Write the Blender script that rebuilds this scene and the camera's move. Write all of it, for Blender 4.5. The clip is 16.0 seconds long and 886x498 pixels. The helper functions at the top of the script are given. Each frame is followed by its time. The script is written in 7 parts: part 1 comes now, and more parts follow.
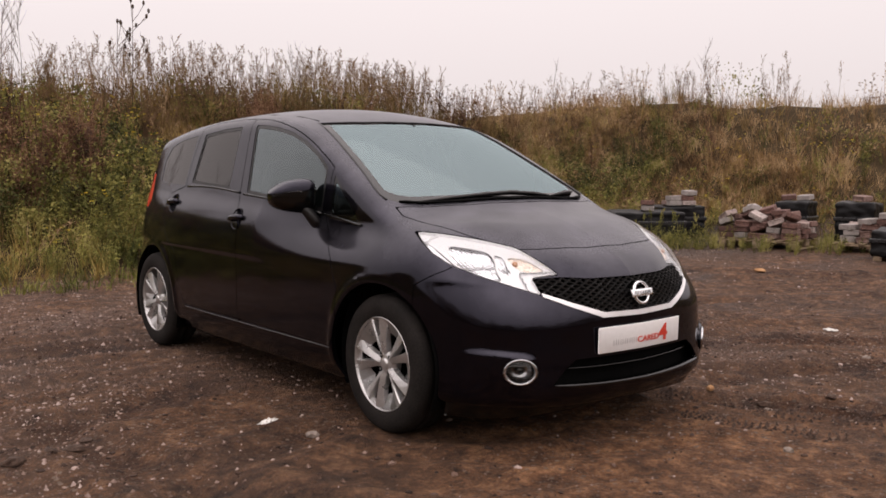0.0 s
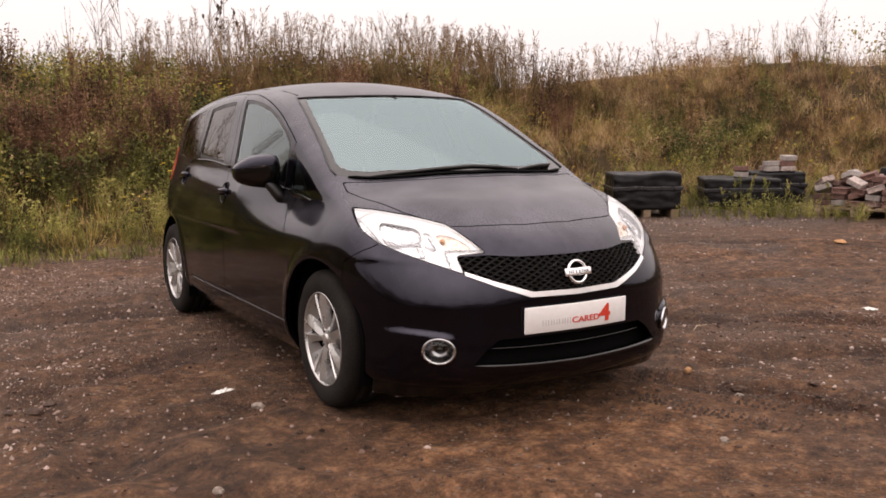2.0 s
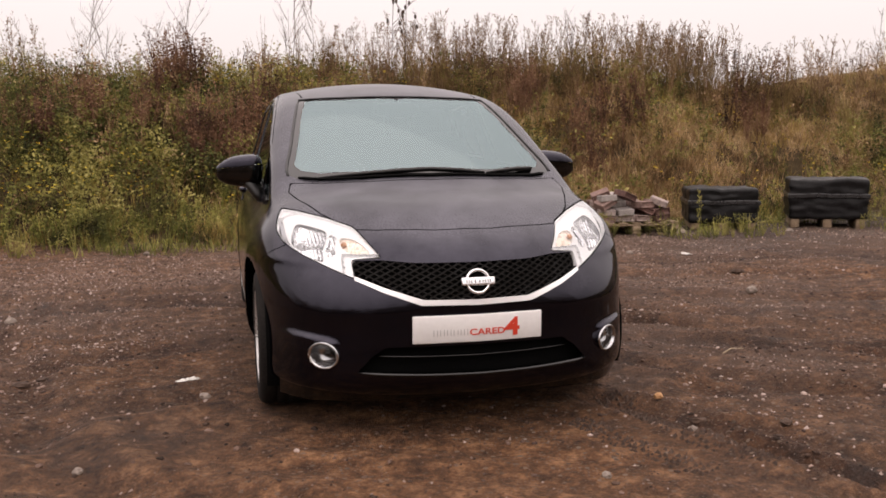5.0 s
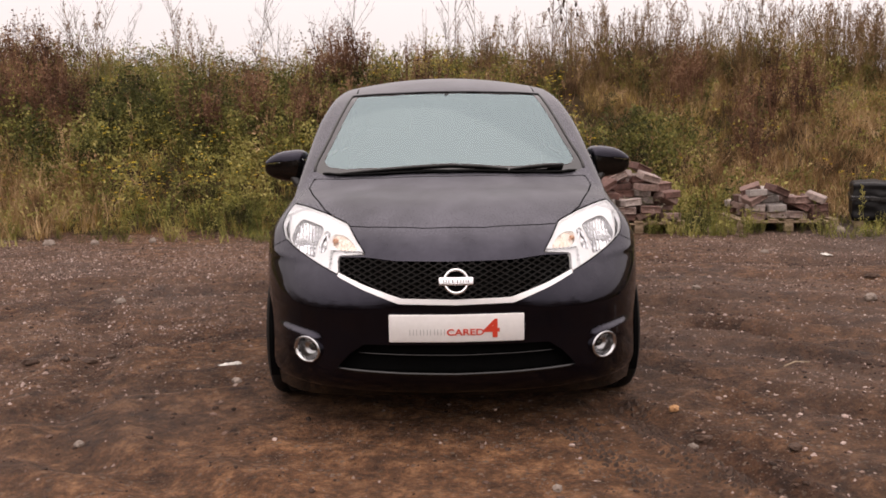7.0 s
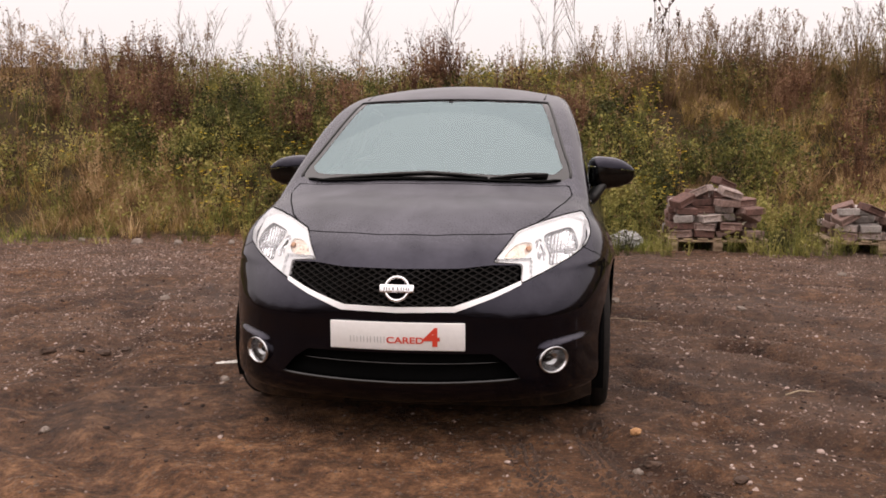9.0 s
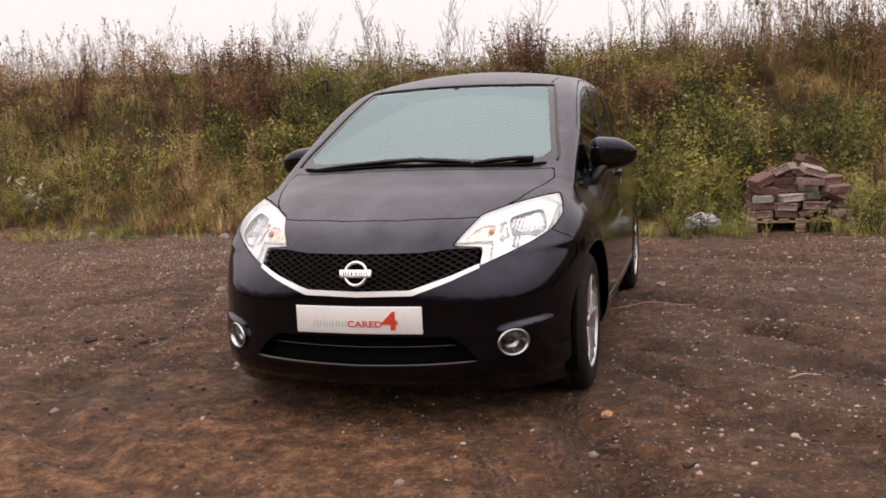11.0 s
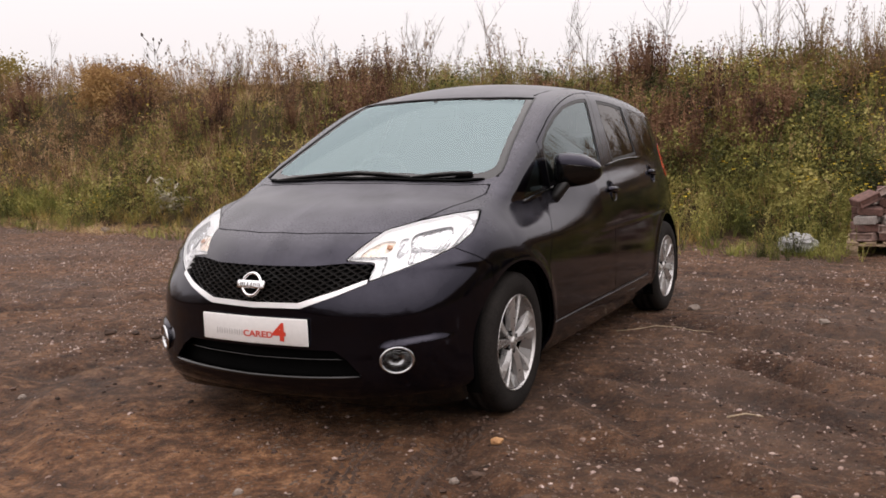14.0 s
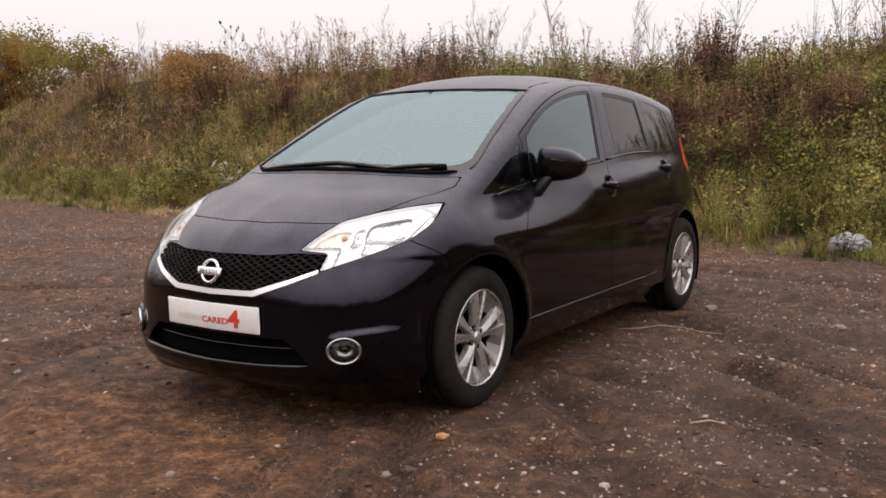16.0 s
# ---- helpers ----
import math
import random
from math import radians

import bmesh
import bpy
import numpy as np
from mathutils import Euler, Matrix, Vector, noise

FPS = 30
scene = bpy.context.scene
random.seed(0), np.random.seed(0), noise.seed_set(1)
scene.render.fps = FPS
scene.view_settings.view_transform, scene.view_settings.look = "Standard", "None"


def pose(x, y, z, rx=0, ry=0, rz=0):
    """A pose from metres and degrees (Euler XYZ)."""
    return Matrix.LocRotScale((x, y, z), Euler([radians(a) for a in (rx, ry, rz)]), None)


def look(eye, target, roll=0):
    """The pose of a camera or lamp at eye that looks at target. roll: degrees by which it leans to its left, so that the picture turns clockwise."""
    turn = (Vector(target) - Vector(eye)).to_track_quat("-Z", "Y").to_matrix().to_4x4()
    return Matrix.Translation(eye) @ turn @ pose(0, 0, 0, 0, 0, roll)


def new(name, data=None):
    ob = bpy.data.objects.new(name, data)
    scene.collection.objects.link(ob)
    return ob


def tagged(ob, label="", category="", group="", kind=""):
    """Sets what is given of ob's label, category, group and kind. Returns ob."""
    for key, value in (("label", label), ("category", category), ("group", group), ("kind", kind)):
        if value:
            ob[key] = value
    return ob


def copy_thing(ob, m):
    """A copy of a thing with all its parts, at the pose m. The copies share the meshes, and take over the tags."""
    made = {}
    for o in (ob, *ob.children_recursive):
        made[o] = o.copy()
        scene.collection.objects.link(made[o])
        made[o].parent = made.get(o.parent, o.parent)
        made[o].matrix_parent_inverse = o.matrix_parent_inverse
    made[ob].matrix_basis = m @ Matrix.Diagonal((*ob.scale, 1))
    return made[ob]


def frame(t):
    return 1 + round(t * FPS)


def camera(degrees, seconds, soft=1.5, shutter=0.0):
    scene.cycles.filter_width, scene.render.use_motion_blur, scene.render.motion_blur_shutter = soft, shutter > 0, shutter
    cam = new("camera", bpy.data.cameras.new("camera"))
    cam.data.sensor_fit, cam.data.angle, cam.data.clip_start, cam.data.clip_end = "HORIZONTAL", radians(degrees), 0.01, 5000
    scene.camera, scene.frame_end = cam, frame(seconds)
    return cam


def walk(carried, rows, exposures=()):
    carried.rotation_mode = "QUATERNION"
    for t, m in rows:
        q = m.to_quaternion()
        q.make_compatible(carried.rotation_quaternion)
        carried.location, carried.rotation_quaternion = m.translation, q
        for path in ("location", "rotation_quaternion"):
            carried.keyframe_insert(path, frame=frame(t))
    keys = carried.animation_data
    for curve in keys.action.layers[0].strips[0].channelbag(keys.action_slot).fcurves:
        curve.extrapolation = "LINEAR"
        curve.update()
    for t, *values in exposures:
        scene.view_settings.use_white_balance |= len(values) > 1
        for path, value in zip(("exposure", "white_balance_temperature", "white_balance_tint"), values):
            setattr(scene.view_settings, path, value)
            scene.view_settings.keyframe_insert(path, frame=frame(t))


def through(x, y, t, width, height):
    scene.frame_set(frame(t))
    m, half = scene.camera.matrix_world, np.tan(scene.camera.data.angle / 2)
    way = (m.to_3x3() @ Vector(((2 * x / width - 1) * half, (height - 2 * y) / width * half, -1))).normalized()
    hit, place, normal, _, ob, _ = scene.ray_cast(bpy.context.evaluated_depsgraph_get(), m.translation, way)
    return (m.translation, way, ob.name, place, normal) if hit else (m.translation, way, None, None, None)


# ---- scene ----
cam = camera(51.6, 16.0, 1.7)
PATH = [
    (0, (-3.066, -3.25, 1.152), (-1.823, -1.694, 0.978), -0.1),
    (0.5, (-2.879, -3.377, 1.157), (-1.671, -1.794, 0.965), -0.5),
    (1, (-2.724, -3.525, 1.179), (-1.603, -1.882, 0.967), 0.1),
    (1.5, (-2.524, -3.61, 1.171), (-1.474, -1.922, 0.95), -0.7),
    (2, (-2.331, -3.697, 1.195), (-1.338, -1.978, 0.945), -0.7),
    (2.5, (-2.086, -3.857, 1.184), (-1.175, -2.092, 0.954), -0.7),
    (3, (-1.895, -3.961, 1.175), (-1.079, -2.151, 0.94), -0.5),
    (5.5, (-0.739, -4.143, 1.197), (-0.379, -2.191, 0.946), -0.2),
    (6, (-0.529, -4.121, 1.215), (-0.29, -2.153, 0.948), -0.0),
    (6.5, (-0.309, -4.152, 1.201), (-0.156, -2.175, 0.936), -0.9),
    (7, (-0.09, -4.215, 1.213), (-0.066, -2.232, 0.95), -0.8),
    (7.5, (0.037, -4.16, 1.197), (0.018, -2.176, 0.949), -1.7),
    (8, (0.233, -4.142, 1.204), (0.143, -2.16, 0.954), 0.0),
    (8.5, (0.384, -4.112, 1.205), (0.239, -2.133, 0.948), -0.0),
    (9, (0.639, -4.133, 1.19), (0.369, -2.165, 0.953), 0.1),
    (9.5, (0.804, -4.124, 1.178), (0.445, -2.173, 0.926), -0.4),
    (12, (1.679, -3.875, 1.154), (1.008, -2.009, 0.892), -1.3),
    (12.5, (1.843, -3.757, 1.166), (1.113, -1.916, 0.886), -0.5),
    (13, (1.983, -3.68, 1.169), (1.192, -1.863, 0.902), -1.6),
    (13.5, (2.221, -3.639, 1.169), (1.345, -1.858, 0.921), -0.7),
    (14, (2.35, -3.594, 1.162), (1.426, -1.834, 0.935), -1.4),
    (14.5, (2.515, -3.5, 1.143), (1.515, -1.783, 0.91), -0.5),
    (15, (2.612, -3.439, 1.158), (1.598, -1.734, 0.903), 0.3),
    (15.5, (2.663, -3.354, 1.156), (1.618, -1.667, 0.91), -0.7),
    (16, (2.799, -3.298, 1.167), (1.707, -1.641, 0.919), -0.5),
]
walk(cam, [(t, look(eye, target, roll)) for t, eye, target, roll in PATH], [(0, -0.23, 7250, 20), (1, -0.26, 7250, 20), (1.5, -0.08, 7350, 20), (2, 0.09, 7500, 20), (2.5, -0.01, 7500, 20), (3, -0.05, 7500, 20), (5.5, -0.04, 7450, 20), (7, -0.02, 7400, 20), (9.5, -0.01, 7350, 19), (12, -0.03, 7150, 17), (13.5, -0.02, 7050, 16), (16, -0.04, 7050, 16)])

# ---- light ----
world = bpy.data.worlds.new("overcast_sky")
scene.world = world
world.use_nodes = True
wn, wl = world.node_tree.nodes, world.node_tree.links
sky = wn.new("ShaderNodeTexSky")
sky.sky_type = "NISHITA"
sky.sun_disc = False
sky.sun_elevation, sky.sun_rotation = radians(55), radians(200)
sky.air_density, sky.dust_density, sky.ozone_density = 1.0, 4.0, 1.0
pale = wn.new("ShaderNodeHueSaturation")
pale.inputs["Saturation"].default_value = 0.12
wl.new(sky.outputs[0], pale.inputs["Color"])
# an even cloud layer, brighter overhead than at the horizon
where = wn.new("ShaderNodeTexCoord")
axes = wn.new("ShaderNodeSeparateXYZ")
up = wn.new("ShaderNodeMapRange")
up.inputs["To Min"].default_value, up.inputs["To Max"].default_value = 6.6, 18.2
steep = wn.new("ShaderNodeMath")
steep.operation = "POWER"
steep.use_clamp = True
steep.inputs[1].default_value = 1.5
wl.new(where.outputs["Generated"], axes.inputs[0])
wl.new(axes.outputs["Z"], steep.inputs[0])
wl.new(steep.outputs[0], up.inputs["Value"])
grey = wn.new("ShaderNodeVectorMath")
grey.operation = "SCALE"
grey.inputs[0].default_value = (0.975, 0.985, 1.04)
wl.new(up.outputs[0], grey.inputs["Scale"])
cloud = wn.new("ShaderNodeMixRGB")
cloud.inputs[0].default_value = 0.85
wl.new(pale.outputs[0], cloud.inputs[1])
wl.new(grey.outputs[0], cloud.inputs[2])
wl.new(cloud.outputs[0], wn["Background"].inputs["Color"])
wn["Background"].inputs["Strength"].default_value = 0.15

sun_data = bpy.data.lights.new("sun", "SUN")
sun_data.energy, sun_data.angle, sun_data.color = 0.6, radians(150), (1.0, 0.96, 0.92)
sun = new("sun", sun_data)
sun.matrix_world = look((0, 0, 0), (math.sin(radians(20)) * math.cos(radians(55)), math.cos(radians(20)) * math.cos(radians(55)), -math.sin(radians(55))))
scene.view_settings.exposure = 0.0


# ---- materials ----
def mat(name, build=None, **values):
    m = bpy.data.materials.new(name)
    m.use_nodes = True
    b = m.node_tree.nodes["Principled BSDF"]
    for key, value in values.items():
        b.inputs[key.replace("_", " ")].default_value = value
    if build:
        build(m.node_tree.nodes, m.node_tree.links, b)
    return m


def rgb(*c):
    return (*c, 1.0)


def node(nodes, kind, **values):
    n = nodes.new(kind)
    for key, value in values.items():
        n.inputs[key].default_value = value
    return n


def ramp(nodes, stops):
    r = nodes.new("ShaderNodeValToRGB")
    e = r.color_ramp.elements
    while len(e) < len(stops):
        e.new(0.5)
    for i, (at, c) in enumerate(stops):
        e[i].position, e[i].color = at, rgb(*c)
    return r


def place(nodes, links, scale):
    """World-sized texture coordinates."""
    g = nodes.new("ShaderNodeNewGeometry")
    v = nodes.new("ShaderNodeVectorMath")
    v.operation = "SCALE"
    v.inputs["Scale"].default_value = scale
    links.new(g.outputs["Position"], v.inputs[0])
    return v.outputs[0]


def mottled(lo, hi, scale=6.0, fine=60.0, bump=0.15, rough=(0.6, 0.9), detail=6):
    """Two scales of stains, and fine relief."""
    def build(n, l, b):
        co = place(n, l, 1.0)
        big, small = node(n, "ShaderNodeTexNoise", Scale=scale, Detail=detail), node(n, "ShaderNodeTexNoise", Scale=fine, Detail=4)
        l.new(co, big.inputs["Vector"])
        l.new(co, small.inputs["Vector"])
        mixed = n.new("ShaderNodeMath")
        mixed.operation = "MULTIPLY_ADD"
        mixed.inputs[1].default_value = 0.5
        half = n.new("ShaderNodeMath")
        half.operation = "MULTIPLY"
        half.inputs[1].default_value = 0.5
        l.new(small.outputs["Fac"], half.inputs[0])
        l.new(big.outputs["Fac"], mixed.inputs[0])
        l.new(half.outputs[0], mixed.inputs[2])
        c = ramp(n, [(0.33, lo), (0.67, hi)])
        l.new(mixed.outputs[0], c.inputs[0])
        l.new(c.outputs[0], b.inputs["Base Color"])
        r = node(n, "ShaderNodeMapRange")
        r.inputs["To Min"].default_value, r.inputs["To Max"].default_value = rough
        l.new(big.outputs["Fac"], r.inputs["Value"])
        l.new(r.outputs[0], b.inputs["Roughness"])
        if bump:
            u = node(n, "ShaderNodeBump", Strength=bump, Distance=0.01)
            l.new(small.outputs["Fac"], u.inputs["Height"])
            l.new(u.outputs[0], b.inputs["Normal"])
    return build


def paint_nodes(n, l, b):
    # black paint under a thin uneven film of road dust
    co = place(n, l, 1.0)
    film = node(n, "ShaderNodeTexNoise", Scale=5.0, Detail=8, Roughness=0.65)
    specks = node(n, "ShaderNodeTexNoise", Scale=160.0, Detail=2)
    l.new(co, film.inputs["Vector"])
    l.new(co, specks.inputs["Vector"])
    c = ramp(n, [(0.3, (0.0005, 0.0004, 0.0008)), (0.75, (0.0018, 0.0015, 0.0026))])
    l.new(film.outputs["Fac"], c.inputs[0])
    # fine dust on what faces up, with the sky's sheen put into its colour
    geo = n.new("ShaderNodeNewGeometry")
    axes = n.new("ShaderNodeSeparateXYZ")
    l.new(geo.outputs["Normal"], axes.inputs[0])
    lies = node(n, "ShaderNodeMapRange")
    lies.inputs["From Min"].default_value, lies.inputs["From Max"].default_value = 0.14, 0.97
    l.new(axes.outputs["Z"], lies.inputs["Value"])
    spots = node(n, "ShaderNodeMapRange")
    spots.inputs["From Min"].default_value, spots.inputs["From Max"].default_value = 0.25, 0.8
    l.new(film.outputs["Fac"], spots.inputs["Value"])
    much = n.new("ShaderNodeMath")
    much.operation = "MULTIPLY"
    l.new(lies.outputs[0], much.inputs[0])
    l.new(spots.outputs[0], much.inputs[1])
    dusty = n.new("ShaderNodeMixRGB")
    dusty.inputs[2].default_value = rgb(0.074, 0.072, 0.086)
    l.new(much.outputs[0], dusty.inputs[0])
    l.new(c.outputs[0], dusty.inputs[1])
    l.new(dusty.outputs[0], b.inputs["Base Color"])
    k = node(n, "ShaderNodeMapRange")
    k.inputs["To Min"].default_value, k.inputs["To Max"].default_value = 0.03, 0.13
    l.new(specks.outputs["Fac"], k.inputs["Value"])
    flat = node(n, "ShaderNodeMapRange")
    flat.inputs["From Min"].default_value, flat.inputs["From Max"].default_value = 0.45, 0.95
    l.new(axes.outputs["Z"], flat.inputs["Value"])
    matt = n.new("ShaderNodeMath")
    matt.operation = "MULTIPLY_ADD"
    matt.inputs[1].default_value = 0.22
    l.new(flat.outputs[0], matt.inputs[0])
    l.new(k.outputs[0], matt.inputs[2])
    l.new(matt.outputs[0], b.inputs["Roughness"])


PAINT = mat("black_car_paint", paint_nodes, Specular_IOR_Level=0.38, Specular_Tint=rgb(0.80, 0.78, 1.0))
TRIM = mat("black_plastic", mottled((0.003, 0.003, 0.003), (0.008, 0.0078, 0.0078), 12, 300, 0.05, (0.35, 0.55)))
GLOSS = mat("gloss_black", Base_Color=rgb(0.001, 0.001, 0.001), Roughness=0.12)
DARK = mat("dark_liner_and_shade", mottled((0.001, 0.001, 0.001), (0.003, 0.003, 0.003), 8, 90, 0.05, (0.8, 0.95)), Specular_IOR_Level=0.08)
CHROME = mat("chrome", Base_Color=rgb(0.82, 0.82, 0.83), Metallic=1.0, Roughness=0.16)
DULLCHROME = mat("worn_chrome", mottled((0.36, 0.36, 0.37), (0.62, 0.62, 0.63), 30, 120, 0.05, (0.16, 0.34)), Metallic=1.0)
# near-white in place of mirror chrome: the sky's reflection put into the colour
SKY_CHROME = mat("sky_bright_chrome", mottled((0.84, 0.84, 0.85), (0.89, 0.89, 0.90), 9, 40, 0, (0.12, 0.2)), Metallic=0.2)
MIRRORED = mat("lamp_reflector", Base_Color=rgb(0.74, 0.74, 0.76), Metallic=1.0, Roughness=0.12)
ALLOY = mat("silver_alloy", mottled((0.42, 0.41, 0.405), (0.58, 0.57, 0.56), 9, 150, 0.02, (0.22, 0.34)), Metallic=0.7)
RUBBER = mat("tyre_rubber", mottled((0.006, 0.0052, 0.0048), (0.024, 0.0205, 0.0185), 9, 120, 0.1, (0.75, 0.95)), Specular_IOR_Level=0.15)
WHITE = mat("white_plate", mottled((0.70, 0.69, 0.68), (0.77, 0.76, 0.75), 5, 60, 0.01, (0.35, 0.5)))
RED = mat("red_print", Base_Color=rgb(0.60, 0.045, 0.02), Roughness=0.5)
GREY = mat("grey_print", Base_Color=rgb(0.16, 0.16, 0.16), Roughness=0.5)
FADED = mat("thin_grey_print", Base_Color=rgb(0.30, 0.30, 0.30), Roughness=0.5)
AMBER = mat("amber_bulb", Base_Color=rgb(0.50, 0.24, 0.12), Roughness=0.3, Metallic=0.3)
PEACH = mat("indicator_reflector", mottled((0.84, 0.64, 0.50), (0.90, 0.84, 0.78), 26, 90, 0.3, (0.2, 0.35)), Metallic=0.5)
TAILRED = mat("red_lens", Base_Color=rgb(0.62, 0.075, 0.035), Roughness=0.12, Coat_Weight=0.5)
BOWLED = mat("dark_lamp_bowl", Base_Color=rgb(0.42, 0.42, 0.43), Metallic=1.0, Roughness=0.22)
SEAT = mat("grey_seat_cloth", mottled((0.03, 0.03, 0.032), (0.06, 0.06, 0.062), 8, 200, 0.1, (0.85, 0.98)))


def glass(name, tint, clear, ior):
    m = bpy.data.materials.new(name)
    m.use_nodes = True
    n, l = m.node_tree.nodes, m.node_tree.links
    n.remove(n["Principled BSDF"])
    see = n.new("ShaderNodeBsdfTransparent")
    see.inputs["Color"].default_value = rgb(*tint)
    shine = n.new("ShaderNodeBsdfGlossy")
    shine.inputs["Roughness"].default_value = 0.02
    shine.inputs["Color"].default_value = rgb(*clear)
    f = n.new("ShaderNodeFresnel")
    f.inputs["IOR"].default_value = ior
    mix = n.new("ShaderNodeMixShader")
    l.new(f.outputs[0], mix.inputs[0])
    l.new(see.outputs[0], mix.inputs[1])
    l.new(shine.outputs[0], mix.inputs[2])
    l.new(mix.outputs[0], n["Material Output"].inputs["Surface"])
    return m


SCREEN = glass("windscreen_glass", (0.66, 0.74, 0.74), (0.745, 0.95, 0.985), 2.5)
SIDEGLASS = glass("side_glass", (0.66, 0.73, 0.71), (0.86, 0.98, 1.0), 2.0)
PRIVACY = glass("privacy_glass", (0.045, 0.045, 0.047), (1.0, 0.97, 0.95), 1.42)
LENS = glass("clear_lens", (0.93, 0.94, 0.94), (1, 1, 1), 1.4)


# ---- mesh tools ----
def mesh_of(name, V, F, normals=None, smooth=True):
    """A mesh from arrays; F holds triangles or quads."""
    V, F = np.asarray(V, np.float32), np.asarray(F, np.int32)
    me = bpy.data.meshes.new(name)
    k = F.shape[1]
    me.vertices.add(len(V))
    me.vertices.foreach_set("co", V.ravel())
    me.loops.add(F.size)
    me.loops.foreach_set("vertex_index", F.ravel())
    me.polygons.add(len(F))
    me.polygons.foreach_set("loop_start", np.arange(0, F.size, k, dtype=np.int32))
    me.polygons.foreach_set("use_smooth", np.full(len(F), smooth, bool))
    me.update(calc_edges=True)
    if normals is not None:
        me.normals_split_custom_set_from_vertices(np.asarray(normals, np.float32))
    return me


def thing(name, me, material, label, category, group="", kind=""):
    ob = new(name, me)
    if me is not None and material is not None:
        me.materials.append(material)
    return tagged(ob, label, category, group, kind)


def part(name, bm, material, parent, label=""):
    if isinstance(bm, bmesh.types.BMesh):
        me = bpy.data.meshes.new(name)
        bm.to_mesh(me)
        bm.free()
    else:
        me = bm
    if not me.materials:
        me.materials.append(material)
    ob = new(name, me)
    ob.parent = parent
    if label:
        tagged(ob, label)
    return ob


def bevelled(w, d, h, r=0.01, seg=2, m=None):
    bm = bmesh.new()
    bmesh.ops.create_cube(bm, size=1)
    bmesh.ops.scale(bm, vec=(w, d, h), verts=bm.verts)
    if r:
        bmesh.ops.bevel(bm, geom=bm.edges[:], offset=r, segments=seg, affect="EDGES", profile=0.5)
    for f in bm.faces:
        f.smooth = True
    if m is not None:
        bmesh.ops.transform(bm, matrix=m, verts=bm.verts)
    return bm


def lathe(profile, seg=48, axis="x", close=False):
    """Turns (radius, along) points round an axis."""
    bm = bmesh.new()
    rings = []
    for r, a in profile:
        ring = []
        for i in range(seg):
            t = 2 * math.pi * i / seg
            c, s = r * math.cos(t), r * math.sin(t)
            ring.append(bm.verts.new((a, c, s) if axis == "x" else (c, a, s) if axis == "y" else (c, s, a)))
        rings.append(ring)
    pairs = list(zip(rings, rings[1:])) + ([(rings[-1], rings[0])] if close else [])
    for p, q in pairs:
        for i in range(seg):
            j = (i + 1) % seg
            f = bm.faces.new((p[i], p[j], q[j], q[i]))
            f.smooth = True
    bmesh.ops.recalc_face_normals(bm, faces=bm.faces[:])
    return bm


def tube(points, radius, seg=8, taper=None, flat=1.0):
    """A swept tube along points; flat squeezes it vertically."""
    bm = bmesh.new()
    pts = [Vector(p) for p in points]
    rings = []
    for i, p in enumerate(pts):
        d = (pts[min(i + 1, len(pts) - 1)] - pts[max(i - 1, 0)]).normalized()
        side = d.cross(Vector((0, 0, 1)))
        side = side.normalized() if side.length > 1e-3 else Vector((1, 0, 0))
        up = side.cross(d)
        r = radius if taper is None else radius * taper[i]
        rings.append([bm.verts.new(p + side * r * math.cos(a) + up * r * flat * math.sin(a)) for a in (2 * math.pi * k / seg for k in range(seg))])
    for p, q in zip(rings, rings[1:]):
        for i in range(seg):
            f = bm.faces.new((p[i], p[(i + 1) % seg], q[(i + 1) % seg], q[i]))
            f.smooth = True
    bm.faces.new(rings[0][::-1])
    bm.faces.new(rings[-1])
    bmesh.ops.recalc_face_normals(bm, faces=bm.faces[:])
    return bm


def merge(*bms):
    out = bmesh.new()
    for b in bms:
        me = bpy.data.meshes.new("tmp")
        b.to_mesh(me)
        out.from_mesh(me)
        b.free()
        bpy.data.meshes.remove(me)
    return out


# ---- the car's body as one smooth implicit surface (x across, front towards -y) ----
def smax(a, b, k):
    h = np.clip(0.5 + 0.5 * (a - b) / k, 0, 1)
    return b + (a - b) * h + k * h * (1 - h)


def smin(a, b, k):
    return -smax(-a, -b, k)


def curve(points, soft=0.03):
    """A smooth curve near a few (u, v) points, straight beyond its ends."""
    u, v = np.array(points, float).T
    d = np.diff(v) / np.diff(u)
    m = np.empty_like(v)
    m[0], m[-1] = d[0], d[-1]
    same = d[:-1] * d[1:] > 0
    m[1:-1] = np.where(same, 2 * d[:-1] * d[1:] / np.where(same, d[:-1] + d[1:], 1), 0)
    far = 0.5 + 3 * soft
    q = np.linspace(u[0] - far, u[-1] + far, 3000)
    i = np.clip(np.searchsorted(u, q) - 1, 0, len(u) - 2)
    h = u[i + 1] - u[i]
    s = (q - u[i]) / h
    t = np.clip(s, 0, 1)
    p = (2 * t**3 - 3 * t**2 + 1) * v[i] + (t**3 - 2 * t**2 + t) * h * m[i] + (3 * t**2 - 2 * t**3) * v[i + 1] + (t**3 - t**2) * h * m[i + 1]
    p = p + (s - t) * h * np.where(s < 0, m[i], m[i + 1])
    step = q[1] - q[0]
    k = np.exp(-0.5 * (np.arange(-int(3 * soft / step), int(3 * soft / step) + 1) * step / soft) ** 2)
    n = len(k) // 2
    p[n:len(p) - n] = np.convolve(p, k / k.sum(), "valid")
    return lambda at: np.interp(at, q, p)


